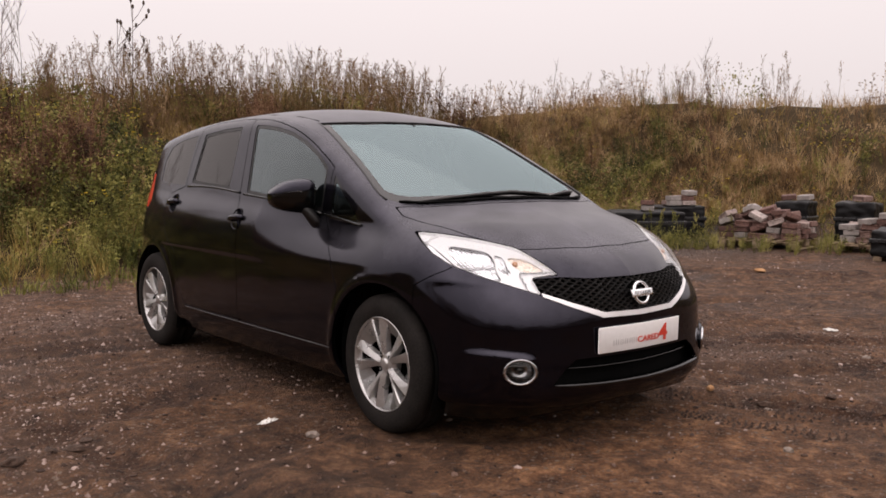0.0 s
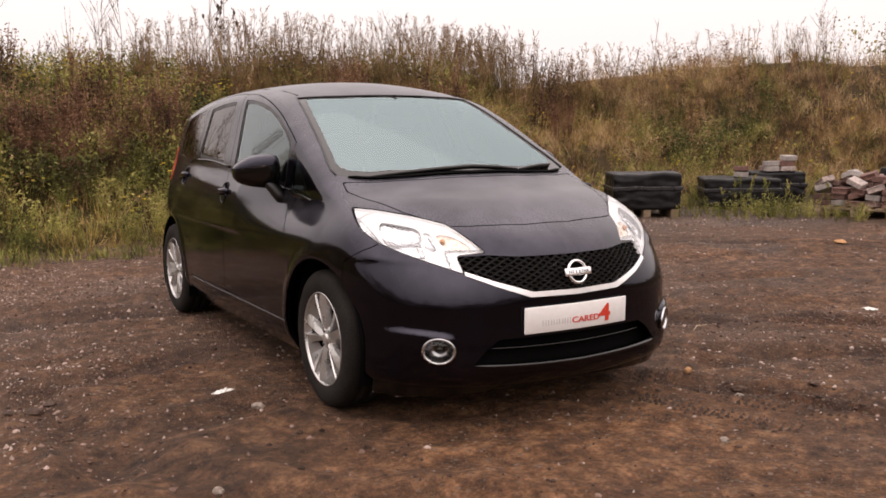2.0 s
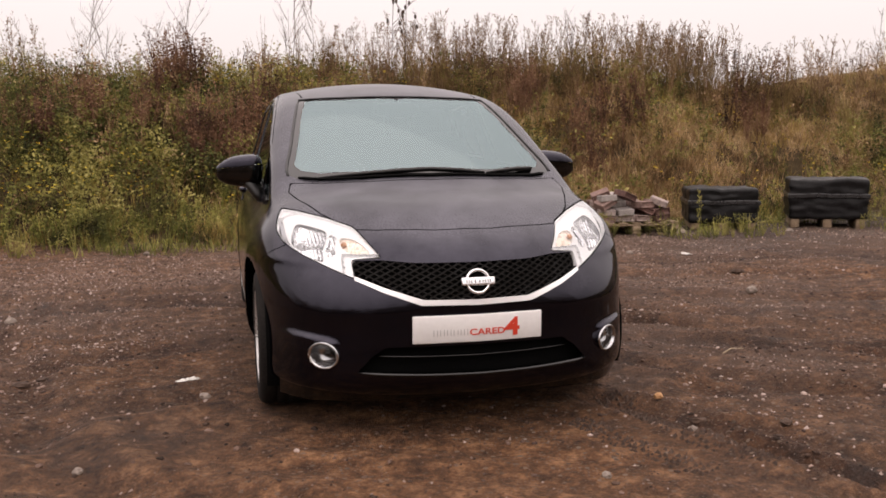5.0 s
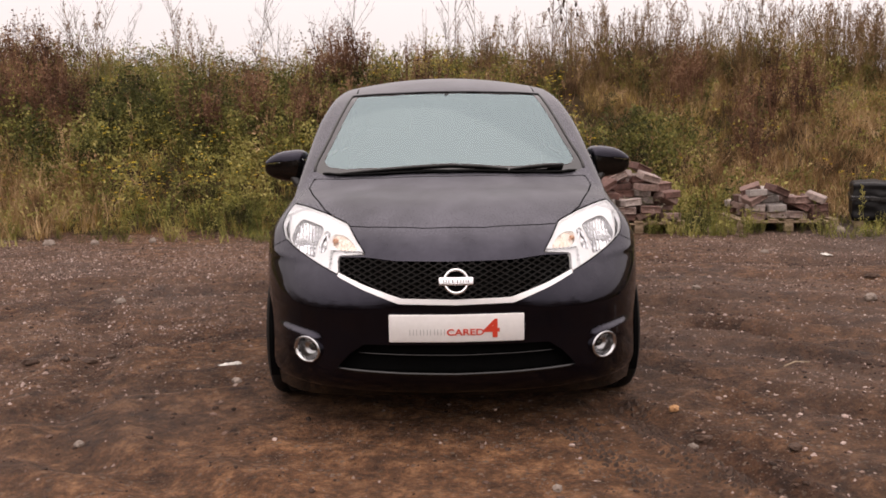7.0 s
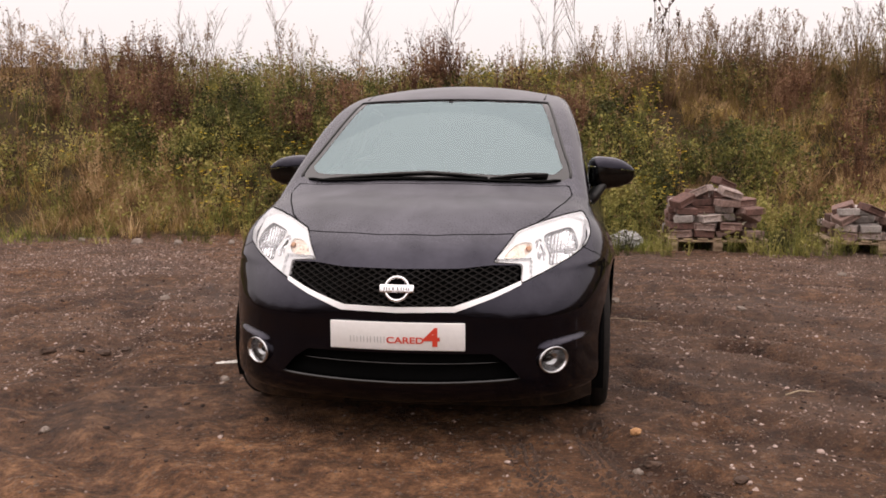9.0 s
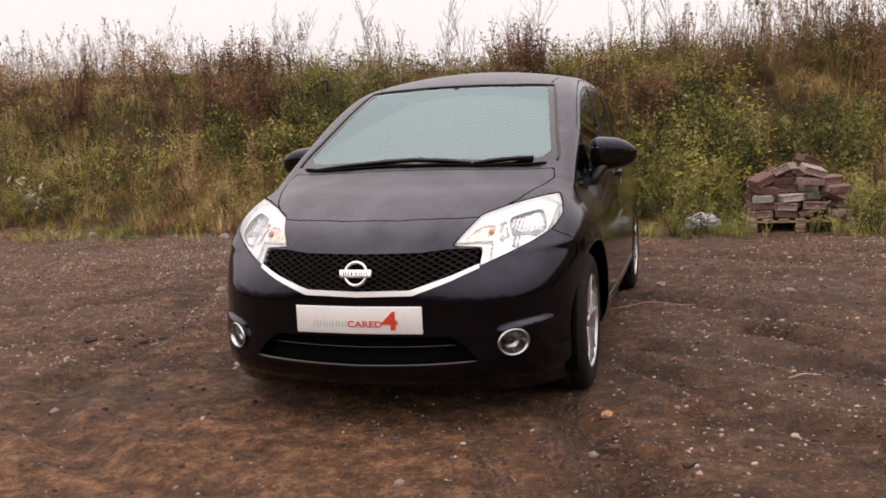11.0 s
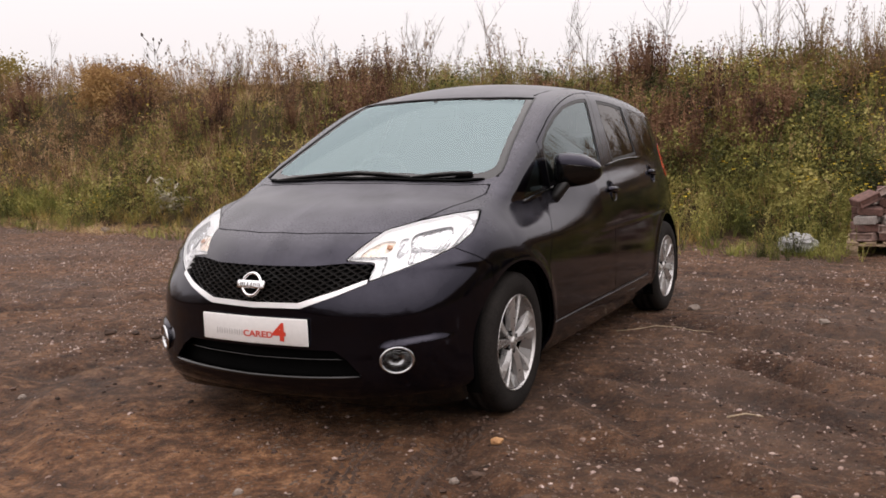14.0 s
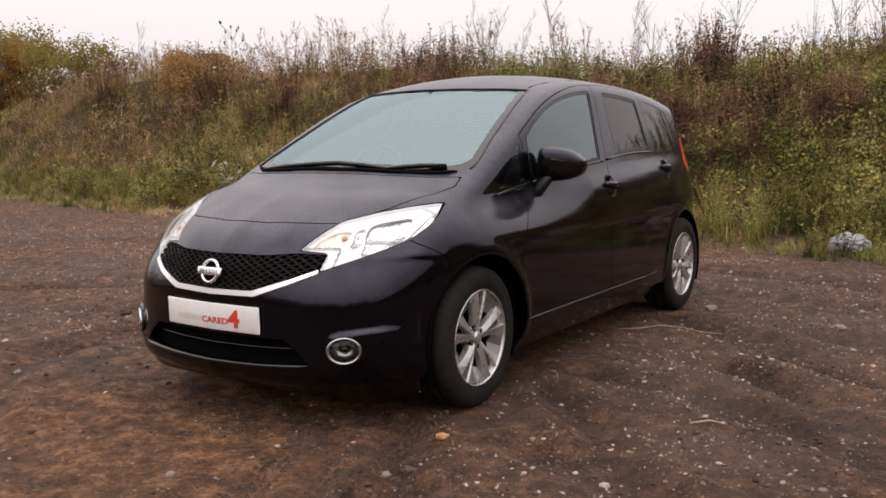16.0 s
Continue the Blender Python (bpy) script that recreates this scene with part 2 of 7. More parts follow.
NOSE = curve([(0.10, -0.60), (0.17, -0.70), (0.21, -0.765), (0.27, -0.778), (0.31, -0.777), (0.37, -0.770), (0.45, -0.764), (0.53, -0.763), (0.60, -0.752), (0.66, -0.728), (0.72, -0.690), (0.78, -0.63), (0.84, -0.52), (1.0, -0.2)], 0.022)
SWEEP_LOW = curve([(0, 0), (0.2, 0.014), (0.4, 0.05), (0.5, 0.085), (0.6, 0.145), (0.7, 0.25), (0.76, 0.36), (0.8, 0.46), (0.84, 0.66), (0.86, 0.85)])
SWEEP_HIGH = curve([(0, 0), (0.2, 0.022), (0.36, 0.08), (0.47, 0.13), (0.6, 0.215), (0.7, 0.29), (0.76, 0.36), (0.8, 0.44), (0.84, 0.62), (0.86, 0.8)])
FLANK = curve([(0.12, 0.76), (0.20, 0.80), (0.27, 0.835), (0.34, 0.843), (0.5, 0.848), (0.62, 0.846), (0.75, 0.838), (0.85, 0.822), (0.93, 0.797), (1.02, 0.75)], 0.02)
FRONT_IN = curve([(-0.8, 0.02), (-0.3, 0.012), (0.1, 0.0), (1.2, 0.0), (1.8, 0.003), (2.35, 0.018), (2.7, 0.045), (3.0, 0.10), (3.3, 0.20)])
HOOD = curve([(-0.78, 0.67), (-0.72, 0.735), (-0.66, 0.775), (-0.6, 0.806), (-0.47, 0.862), (-0.3, 0.915), (-0.1, 0.958), (0.1, 0.992), (0.3, 0.99), (0.6, 0.955), (1.4, 0.985), (2.3, 1.02), (2.9, 1.035), (3.3, 1.03)])
HOOD_X = curve([(0, 0), (0.3, 0.010), (0.44, 0.022), (0.6, 0.045), (0.7, 0.068), (0.77, 0.105), (0.83, 0.20), (0.87, 0.34)])
ROOF = curve([(-0.4, 0.79), (0.0, 0.99), (0.3, 1.145), (0.6, 1.29), (0.8, 1.38), (0.95, 1.435), (1.15, 1.478), (1.4, 1.505), (1.7, 1.515), (2.0, 1.508), (2.4, 1.48), (2.8, 1.425), (3.05, 1.375), (3.3, 1.30)])
GREEN = curve([(0.8, 0.812), (0.93, 0.782), (1.03, 0.752), (1.15, 0.714), (1.27, 0.676), (1.39, 0.635), (1.5, 0.585)])
TAIL = curve([(0.1, 3.10), (0.2, 3.22), (0.3, 3.27), (0.55, 3.28), (0.7, 3.24), (0.85, 3.18), (1.0, 3.13), (1.2, 3.06), (1.35, 3.0), (1.45, 2.95)])
TAIL_X = curve([(0, 0), (0.4, 0.03), (0.6, 0.10), (0.72, 0.20), (0.79, 0.34), (0.84, 0.6)])


def body(x, y, z):
    """Below zero inside the car's outer skin."""
    x = np.abs(x)
    high = np.clip((z - 0.50) / 0.25, 0, 1)
    high = high * high * (3 - 2 * high)
    nose = NOSE(z) + SWEEP_LOW(x) * (1 - high) + SWEEP_HIGH(x) * high - y
    ledge = np.clip((0.437 - 0.02 * np.clip((0.70 - x) / 0.16, 0, 1.5) - z) / 0.022, 0, 1) * np.clip((z - 0.24) / 0.14, 0, 1) * np.clip((x - 0.52) / 0.07, 0, 1) * np.clip((0.76 - x) / 0.08, 0, 1)
    nose = nose - 0.022 * ledge * ledge * (3 - 2 * ledge)
    tail = y - TAIL(z) + TAIL_X(x)
    front = np.clip((1.15 - y) / 0.7, 0, 1)
    flank = x - FLANK(z) + FRONT_IN(y) + 0.085 * front * np.clip((z - 0.72) / 0.17, 0, 1.3) ** 1.5
    for wy in (0.0, 2.6):
        far = np.hypot(y - wy, z - 0.31)
        flank = flank - 0.011 * np.exp(-((far - 0.368) / 0.030) ** 2) * np.clip((z - 0.18) / 0.15, 0, 1)
    hood = (z - HOOD(y) + HOOD_X(x) * np.clip((0.78 - y) / 0.8, 0.25, 1)) * 0.93
    low = smax(smax(nose * 0.8, hood, 0.05), smax(flank, tail, 0.06), 0.05)
    chin = 0.165 + 0.035 * np.clip((x - 0.46) / 0.32, 0, 1) * np.clip((-0.25 - y) / 0.1, 0, 1)
    low = smax(low, chin - z, 0.03)
    crown = 0.19 * x * x
    roof = (z - ROOF(y) + crown) * 0.9
    pillar = x - GREEN(z) + 0.6 * FRONT_IN(y) + 0.055 * front * np.clip((1.24 - z) / 0.36, 0, 1.1)
    green = smax(smax(roof, pillar, 0.055), tail, 0.05)
    green = smax(green, 0.7 - z, 0.02)
    return smin(low, green, 0.035)


def slope(x, y, z, e=0.004):
    g = np.stack([body(x + e, y, z) - body(x - e, y, z), body(x, y + e, z) - body(x, y - e, z), body(x, y, z + e) - body(x, y, z - e)], -1) / (2 * e)
    return g


def settle(p, depth=0.0, steps=4):
    """Moves points onto the skin, or to a depth under it."""
    for _ in range(steps):
        g = slope(*p.T)
        f = body(*p.T) + depth
        p = p - g * (f / np.maximum((g * g).sum(1), 0.05))[:, None]
    return p


def nets(lo, hi, step):
    """Surface nets: a quad mesh of the skin for x >= 0."""
    n = [int(round((b - a) / step)) + 1 for a, b in zip(lo, hi)]
    ax = [np.linspace(a, b, k) for a, b, k in zip(lo, hi, n)]
    X, Y, Z = np.meshgrid(*ax, indexing="ij")
    f = body(X, Y, Z)
    s = f < 0
    c = s[:-1, :-1, :-1].astype(int)
    for i in (0, 1):
        for j in (0, 1):
            for k in (0, 1):
                if i + j + k:
                    c = c + s[i:n[0] - 1 + i, j:n[1] - 1 + j, k:n[2] - 1 + k]
    cell = (c > 0) & (c < 8)
    ids = np.full(cell.shape, -1)
    ids[cell] = np.arange(cell.sum())
    p = np.stack([X[:-1, :-1, :-1][cell], Y[:-1, :-1, :-1][cell], Z[:-1, :-1, :-1][cell]], -1) + step / 2
    quads = []
    for a in range(3):
        u, w = (a + 1) % 3, (a + 2) % 3
        sl = [slice(1, -1)] * 3
        sl[a] = slice(0, -1)
        A = s[tuple(slice(q.start, q.stop) for q in sl)]
        sl2 = list(sl)
        sl2[a] = slice(1, None)
        B = s[tuple(sl2)]
        idx = np.argwhere(A != B)
        sgn = A[A != B]
        base = idx.copy()
        base[:, u] += 1
        base[:, w] += 1
        q = []
        for du, dw in ((0, 0), (-1, 0), (-1, -1), (0, -1)):
            b = base.copy()
            b[:, u] += du
            b[:, w] += dw
            ok = (b[:, a] < ids.shape[a])
            q.append(ids[b[:, 0], b[:, 1], b[:, 2]])
        q = np.stack(q, -1)
        q[~sgn] = q[~sgn][:, ::-1]
        quads.append(q)
    quads = np.concatenate(quads)
    return p, quads[(quads >= 0).all(1)]


def carve(P, T, dist):
    """Splits triangles T along dist == 0; returns points, those inside and those outside."""
    d = dist(P)
    d = np.where(np.abs(d) < 1e-5, 1e-5, d)
    s = d < 0
    c = s[T].sum(1)
    inside, outside, mix = T[c == 3], T[c == 0], T[(c == 1) | (c == 2)]
    if not len(mix):
        return P, inside, outside
    one = s[mix].sum(1) == 1
    lone = np.where(one[:, None], s[mix], ~s[mix]).argmax(1)
    a, b, e = (np.take_along_axis(mix, ((lone + i) % 3)[:, None], 1)[:, 0] for i in range(3))
    ends = np.sort(np.concatenate([np.stack([a, b], 1), np.stack([a, e], 1)]), 1)
    edges, back = np.unique(ends, axis=0, return_inverse=True)
    back = back.ravel()
    w = d[edges[:, 0]] / (d[edges[:, 0]] - d[edges[:, 1]])
    made = settle(P[edges[:, 0]] * (1 - w)[:, None] + P[edges[:, 1]] * w[:, None], steps=1)
    ab, ae = back[:len(a)] + len(P), back[len(a):] + len(P)
    P = np.concatenate([P, made])
    tip, rest = np.stack([a, ab, ae], 1), np.concatenate([np.stack([ab, b, e], 1), np.stack([ab, e, ae], 1)])
    two = np.concatenate([one, one])
    return P, np.concatenate([inside, tip[one], rest[~two]]), np.concatenate([outside, tip[~one], rest[two]])


def in_poly(u, v, poly):
    """Signed distance to a polygon, below zero inside."""
    q = np.array(poly, float)
    best, odd = np.full(u.shape, 9.0), np.zeros(u.shape, bool)
    for (ax, ay), (bx, by) in zip(q, np.roll(q, -1, 0)):
        ex, ey = bx - ax, by - ay
        t = np.clip(((u - ax) * ex + (v - ay) * ey) / (ex * ex + ey * ey), 0, 1)
        best = np.minimum(best, np.hypot(u - ax - t * ex, v - ay - t * ey))
        cross = (ay > v) != (by > v)
        odd ^= cross & (u < ex * (v - ay) / (ey if ey else 1e-9) + ax)
    return np.where(odd, -best, best)


def side_view(poly, least=0.5):
    return lambda P: np.where(P[:, 0] > least, in_poly(P[:, 1], P[:, 2], poly), 1.0)


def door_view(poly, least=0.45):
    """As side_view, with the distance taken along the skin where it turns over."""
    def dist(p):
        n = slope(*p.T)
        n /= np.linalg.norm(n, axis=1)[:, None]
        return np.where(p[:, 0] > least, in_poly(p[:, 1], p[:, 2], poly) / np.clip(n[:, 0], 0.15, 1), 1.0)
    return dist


def front_view(poly, behind=0.2):
    return lambda P: np.where(P[:, 1] < behind, in_poly(P[:, 0], P[:, 2], poly), 1.0)


def top_view(poly, above=0.72):
    return lambda P: np.where(P[:, 2] > above, in_poly(P[:, 0], P[:, 1], poly), 1.0)


def ring(y, z, r):
    return lambda P: np.where(P[:, 0] > 0.45, np.hypot(P[:, 1] - y, P[:, 2] - z) - r, 1.0)


def off(dist, by):
    return lambda P: dist(P) + by


WINDSCREEN = [(-0.05, 0.015), (0.30, 0.040), (0.50, 0.090), (0.60, 0.145), (0.650, 0.205), (0.640, 0.30), (0.60, 0.50), (0.555, 0.77), (0.52, 0.99), (0.45, 0.955), (0.3, 0.90), (-0.05, 0.865)]
FRONT_PANE = [(0.605, 1.160), (0.72, 1.232), (0.87, 1.296), (1.02, 1.342), (1.18, 1.373), (1.34, 1.393), (1.48, 1.401), (1.375, 1.022), (0.96, 0.990), (0.60, 0.945)]
REAR_PANE = [(1.65, 1.398), (1.90, 1.389), (2.14, 1.366), (2.158, 1.070), (1.605, 1.039)]
QUARTER_PANE = [(2.255, 1.364), (2.50, 1.337), (2.65, 1.30), (2.72, 1.21), (2.70, 1.08), (2.52, 1.062), (2.262, 1.056)]
MIRROR_PANE = [(0.535, 1.125), (0.255, 0.905), (0.275, 0.895), (0.545, 0.932)]
HEADLIGHT = [(0.706, 0.876), (0.696, 0.885), (0.63, 0.877), (0.53, 0.855), (0.435, 0.824), (0.352, 0.717), (0.466, 0.707), (0.462, 0.640), (0.56, 0.680), (0.65, 0.722), (0.712, 0.760), (0.735, 0.805), (0.725, 0.845)]
BOWL = [(0.652, 0.841), (0.589, 0.829), (0.541, 0.815), (0.552, 0.780), (0.572, 0.742), (0.570, 0.700), (0.604, 0.707), (0.642, 0.722), (0.676, 0.742), (0.690, 0.771), (0.675, 0.814)]
SIDE_BOWL = [(0.508, 0.794), (0.534, 0.806), (0.544, 0.781), (0.561, 0.746), (0.556, 0.716), (0.524, 0.728), (0.524, 0.760)]
LAMP_TIP = [(0.668, 0.722), (0.698, 0.772), (0.704, 0.805), (0.706, 0.836), (0.713, 0.862), (0.77, 0.862), (0.77, 0.722)]
BLINKER = [(0.504, 0.788), (0.483, 0.795), (0.445, 0.79), (0.415, 0.768), (0.39, 0.735), (0.417, 0.732), (0.476, 0.735), (0.5, 0.754)]
GRILLE = [(-0.05, 0.697), (0.233, 0.699), (0.352, 0.708), (0.464, 0.704), (0.460, 0.649), (0.36, 0.610), (0.21, 0.563), (-0.05, 0.558)]
STRIP = [(-0.05, 0.557), (0.211, 0.562), (0.36, 0.609), (0.461, 0.648), (0.463, 0.634), (0.365, 0.592), (0.222, 0.541), (-0.05, 0.536)]
INTAKE = [(-0.05, 0.383), (0.36, 0.381), (0.415, 0.345), (0.468, 0.287), (0.40, 0.281), (0.2, 0.275), (-0.05, 0.273)]
HOOD_PANEL = [(-0.05, -0.555), (0.12, -0.548), (0.25, -0.522), (0.35, -0.490), (0.437, -0.452), (0.49, -0.375), (0.55, -0.272), (0.614, -0.095), (0.655, 0.050), (0.640, 0.130), (0.5, 0.062), (0.3, 0.012), (-0.05, -0.015)]
FRAME_TOP = curve([(0.24, 0.90), (0.375, 1.035), (0.49, 1.118), (0.59, 1.178), (0.70, 1.235), (0.81, 1.286), (0.95, 1.338), (1.10, 1.379), (1.27, 1.412), (1.42, 1.430), (1.70, 1.441), (2.04, 1.432), (2.20, 1.412), (2.30, 1.39)], 0.02)
ARC = [(y, float(FRAME_TOP(y))) for y in np.linspace(0.56, 2.21, 34)]
FRONT_DOOR = [p for p in ARC if p[0] < 1.54] + [(1.545, 1.435), (1.45, 1.0), (1.36, 0.85), (1.335, 0.6), (1.34, 0.33), (0.38, 0.322), (0.31, 0.42), (0.315, 0.6), (0.38, 0.74), (0.50, 0.85), (0.553, 0.90), (0.565, 0.95)]
REAR_DOOR = [(1.545, 1.435)] + [p for p in ARC if p[0] > 1.56] + [(2.235, 1.2), (2.235, 1.05), (2.44, 1.0), (2.47, 0.9), (2.38, 0.76), (2.22, 0.64), (2.16, 0.45), (2.08, 0.33), (1.34, 0.33), (1.335, 0.6), (1.36, 0.85), (1.45, 1.0)]
BUMPER = [(-1.2, 0.84), (-0.45, 0.84), (-0.345, 0.738), (-0.225, 0.672), (-0.2, 0.1), (-1.2, 0.1)]
TAIL_LAMP = [(2.86, 1.12), (2.80, 0.95), (2.83, 0.90), (3.10, 0.89), (3.15, 1.05), (3.02, 1.15)]
REAR_WINDOW = [(-0.05, 1.355), (0.40, 1.335), (0.50, 1.27), (0.555, 1.08), (0.45, 1.055), (-0.05, 1.05)]
ARCH = 0.352



def rounded(poly, r):
    """Cuts the corners of a polygon to arcs."""
    out = []
    for i, b in enumerate(poly):
        a, b, c = Vector(poly[i - 1]), Vector(b), Vector(poly[(i + 1) % len(poly)])
        p, q = b + (a - b) * min(0.45, r / (a - b).length), b + (c - b) * min(0.45, r / (c - b).length)
        out += [tuple(p * (1 - t) ** 2 + b * 2 * t * (1 - t) + q * t * t) for t in (0, 0.25, 0.5, 0.75, 1)]
    return out


HEADLIGHT = rounded(HEADLIGHT, 0.014)
P, Q = nets((-0.018, -0.9, 0.1), (0.94, 3.42, 1.6), 0.018)
P = settle(P)
T = np.concatenate([Q[:, [0, 1, 2]], Q[:, [0, 2, 3]]])
P, _, T = carve(P, T, lambda p: p[:, 0])
P[np.abs(P[:, 0]) < 3e-4, 0] = 0


def refine(P, T, mask):
    """Quarters the triangles under the mask."""
    t = T[mask]
    e = np.sort(np.concatenate([t[:, [0, 1]], t[:, [1, 2]], t[:, [2, 0]]]), 1)
    edges, back = np.unique(e, axis=0, return_inverse=True)
    back = back.ravel() + len(P)
    made = settle((P[edges[:, 0]] + P[edges[:, 1]]) / 2, steps=2)
    n = len(t)
    ab, bc, ca = back[:n], back[n:2 * n], back[2 * n:]
    a, b, c = t.T
    new_t = [np.stack(q, 1) for q in ((a, ab, ca), (ab, b, bc), (ca, bc, c), (ab, bc, ca))]
    made[(np.abs(P[edges, 0]) < 1e-6).all(1), 0] = 0
    return np.concatenate([P, made]), np.concatenate([T[~mask], *new_t])


P, T = refine(P, T, P[T[:, 0], 1] < -0.18)
P, T = refine(P, T, front_view(HEADLIGHT, 0.0)(P)[T[:, 0]] < 0.012)
c = P[T[:, 0]]
P, T = refine(P, T, (c[:, 0] < 0.5) & (c[:, 2] > 0.50) & (c[:, 2] < 0.73) & (c[:, 1] < -0.4))
for wy in (0.0, 2.6):
    P, _, T = carve(P, T, ring(wy, 0.31, ARCH))
panel = {}


def take(name, dist, gap=0.0):
    """Cuts a panel out of what is left of the skin, with a shut line round it."""
    global P, T
    P, panel[name], T = carve(P, T, off(dist, gap))
    if gap:
        P, _, T = carve(P, T, off(dist, -gap))


take("windscreen", top_view(WINDSCREEN, 0.95))
take("front_pane", side_view(FRONT_PANE))
take("rear_pane", side_view(REAR_PANE))
take("quarter_pane", side_view(QUARTER_PANE))
take("mirror_pane", side_view(MIRROR_PANE))
take("headlight", front_view(HEADLIGHT, 0.0), 0.0025)
P, panel["lamp_zone"], panel["lamp_rest"] = carve(P, panel["headlight"], front_view(rounded(BOWL, 0.022), 0.0))
P, panel["lamp_side"], panel["lamp_rest"] = carve(P, panel["lamp_rest"], front_view(rounded(SIDE_BOWL, 0.012), 0.0))
P, panel["indicator"], panel["lamp_rest"] = carve(P, panel["lamp_rest"], front_view(rounded(BLINKER, 0.02), 0.0))
P, panel["lamp_tip"], panel["lamp_rest"] = carve(P, panel["lamp_rest"], front_view(LAMP_TIP, 0.0))
take("grille", front_view(GRILLE, 0.0))
take("strip", front_view(STRIP, 0.0))
take("intake", front_view(INTAKE, 0.0))
take("fog", lambda p: np.where(p[:, 1] < 0, np.hypot(p[:, 0] - 0.595, p[:, 2] - 0.347) - 0.0515, 1.0))
take("tail_lamp", side_view(TAIL_LAMP), 0.002)
take("rear_window", lambda p: np.where(p[:, 1] > 2.8, in_poly(p[:, 0], p[:, 2], REAR_WINDOW), 1.0))
take("hood", top_view(HOOD_PANEL), 0.0028)
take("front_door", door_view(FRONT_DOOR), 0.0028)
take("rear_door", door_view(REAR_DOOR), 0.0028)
take("bumper", side_view(BUMPER, -1.0), 0.0022)
panel["shell"] = T
# round recesses behind the door handles
for door, (hy, hz) in (("front_door", (1.380, 0.882)), ("rear_door", (2.330, 0.942))):
    P, _, panel[door] = carve(P, panel[door], ring(hy, hz, 0.0585))
# black seals round the door glass
for pane, poly in (("front_pane", FRONT_PANE), ("rear_pane", REAR_PANE)):
    P, panel[pane], panel[pane + "_seal"] = carve(P, panel[pane], off(side_view(rounded(poly, 0.03)), 0.017))
# the corner window: a small pane in a black frame
P, panel["mirror_clear"], panel["mirror_frame"] = carve(P, panel["mirror_pane"], off(side_view(rounded(MIRROR_PANE, 0.03)), 0.016))
# the windscreen's black printed edge
P, panel["screen_clear"], panel["screen_edge"] = carve(P, panel["windscreen"], off(top_view([(-0.05, 0.088), (0.30, 0.112), (0.50, 0.160), (0.580, 0.208), (0.608, 0.27), (0.565, 0.50), (0.52, 0.77), (0.485, 0.94), (0.3, 0.87), (-0.05, 0.838)], 0.95), 0.0))
NORMAL = slope(*P.T)
NORMAL /= np.linalg.norm(NORMAL, axis=1)[:, None]


def skin(name, tris, sides=(1, -1), depth=0.0, rim=0.014, flip=False):
    """One panel as a mesh, with turned-in edges."""
    use, inv = np.unique(tris, return_inverse=True)
    F = inv.reshape(-1, 3)
    p, n = P[use], NORMAL[use]
    if depth:
        p = p - n * depth
    V, N, faces = [p], [n], [F]
    if rim:
        e = np.concatenate([F[:, [0, 1]], F[:, [1, 2]], F[:, [2, 0]]])
        key = np.sort(e, 1)
        _, first, count = np.unique(key, axis=0, return_index=True, return_counts=True)
        e = e[first[count == 1]]
        e = e[~((p[e[:, 0], 0] < 1e-3) & (p[e[:, 1], 0] < 1e-3))]
        a, b = p[e[:, 0]], p[e[:, 1]]
        ai, bi = a - n[e[:, 0]] * rim, b - n[e[:, 1]] * rim
        out = np.cross(b - a, n[e[:, 0]])
        out /= np.maximum(np.linalg.norm(out, axis=1), 1e-9)[:, None]
        k, m = len(p), len(e)
        V += [a, b, bi, ai]
        N += [out] * 4
        i = np.arange(m)
        faces += [np.stack([k + i + m, k + i, k + i + 3 * m], 1), np.stack([k + i + m, k + i + 3 * m, k + i + 2 * m], 1)]
    V, N, F = np.concatenate(V), np.concatenate(N), np.concatenate(faces)
    vs, ns, fs, k = [], [], [], 0
    for s in sides:
        vs.append(V * (s, 1, 1))
        ns.append(N * (s, 1, 1))
        fs.append((F if s > 0 else F[:, ::-1]) + k)
        k += len(V)
    return mesh_of(name, np.concatenate(vs), np.concatenate(fs), np.concatenate(ns))


car = tagged(new("car"), "black five-door hatchback with silver alloy wheels, parked on dirt", "car")
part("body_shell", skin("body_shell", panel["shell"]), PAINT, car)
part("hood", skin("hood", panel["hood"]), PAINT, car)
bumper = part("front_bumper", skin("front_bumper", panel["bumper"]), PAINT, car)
screen = part("windscreen", skin("windscreen", panel["screen_clear"], depth=0.004, rim=0), SCREEN, car, "pale sky-reflecting windscreen glass")
part("windscreen_edge", skin("windscreen_edge", panel["screen_edge"], depth=0.003, rim=0), GLOSS, screen, "black printed border")
# near-white strip: the sky its chrome would mirror is put into the colour
part("chrome_strip", skin("chrome_strip", panel["strip"], depth=-0.005, rim=0.02), SKY_CHROME, bumper, "chrome V strip, sky reflection held in its white")
part("rear_window", skin("rear_window", panel["rear_window"], depth=0.004, rim=0), PRIVACY, car, "dark rear window glass")
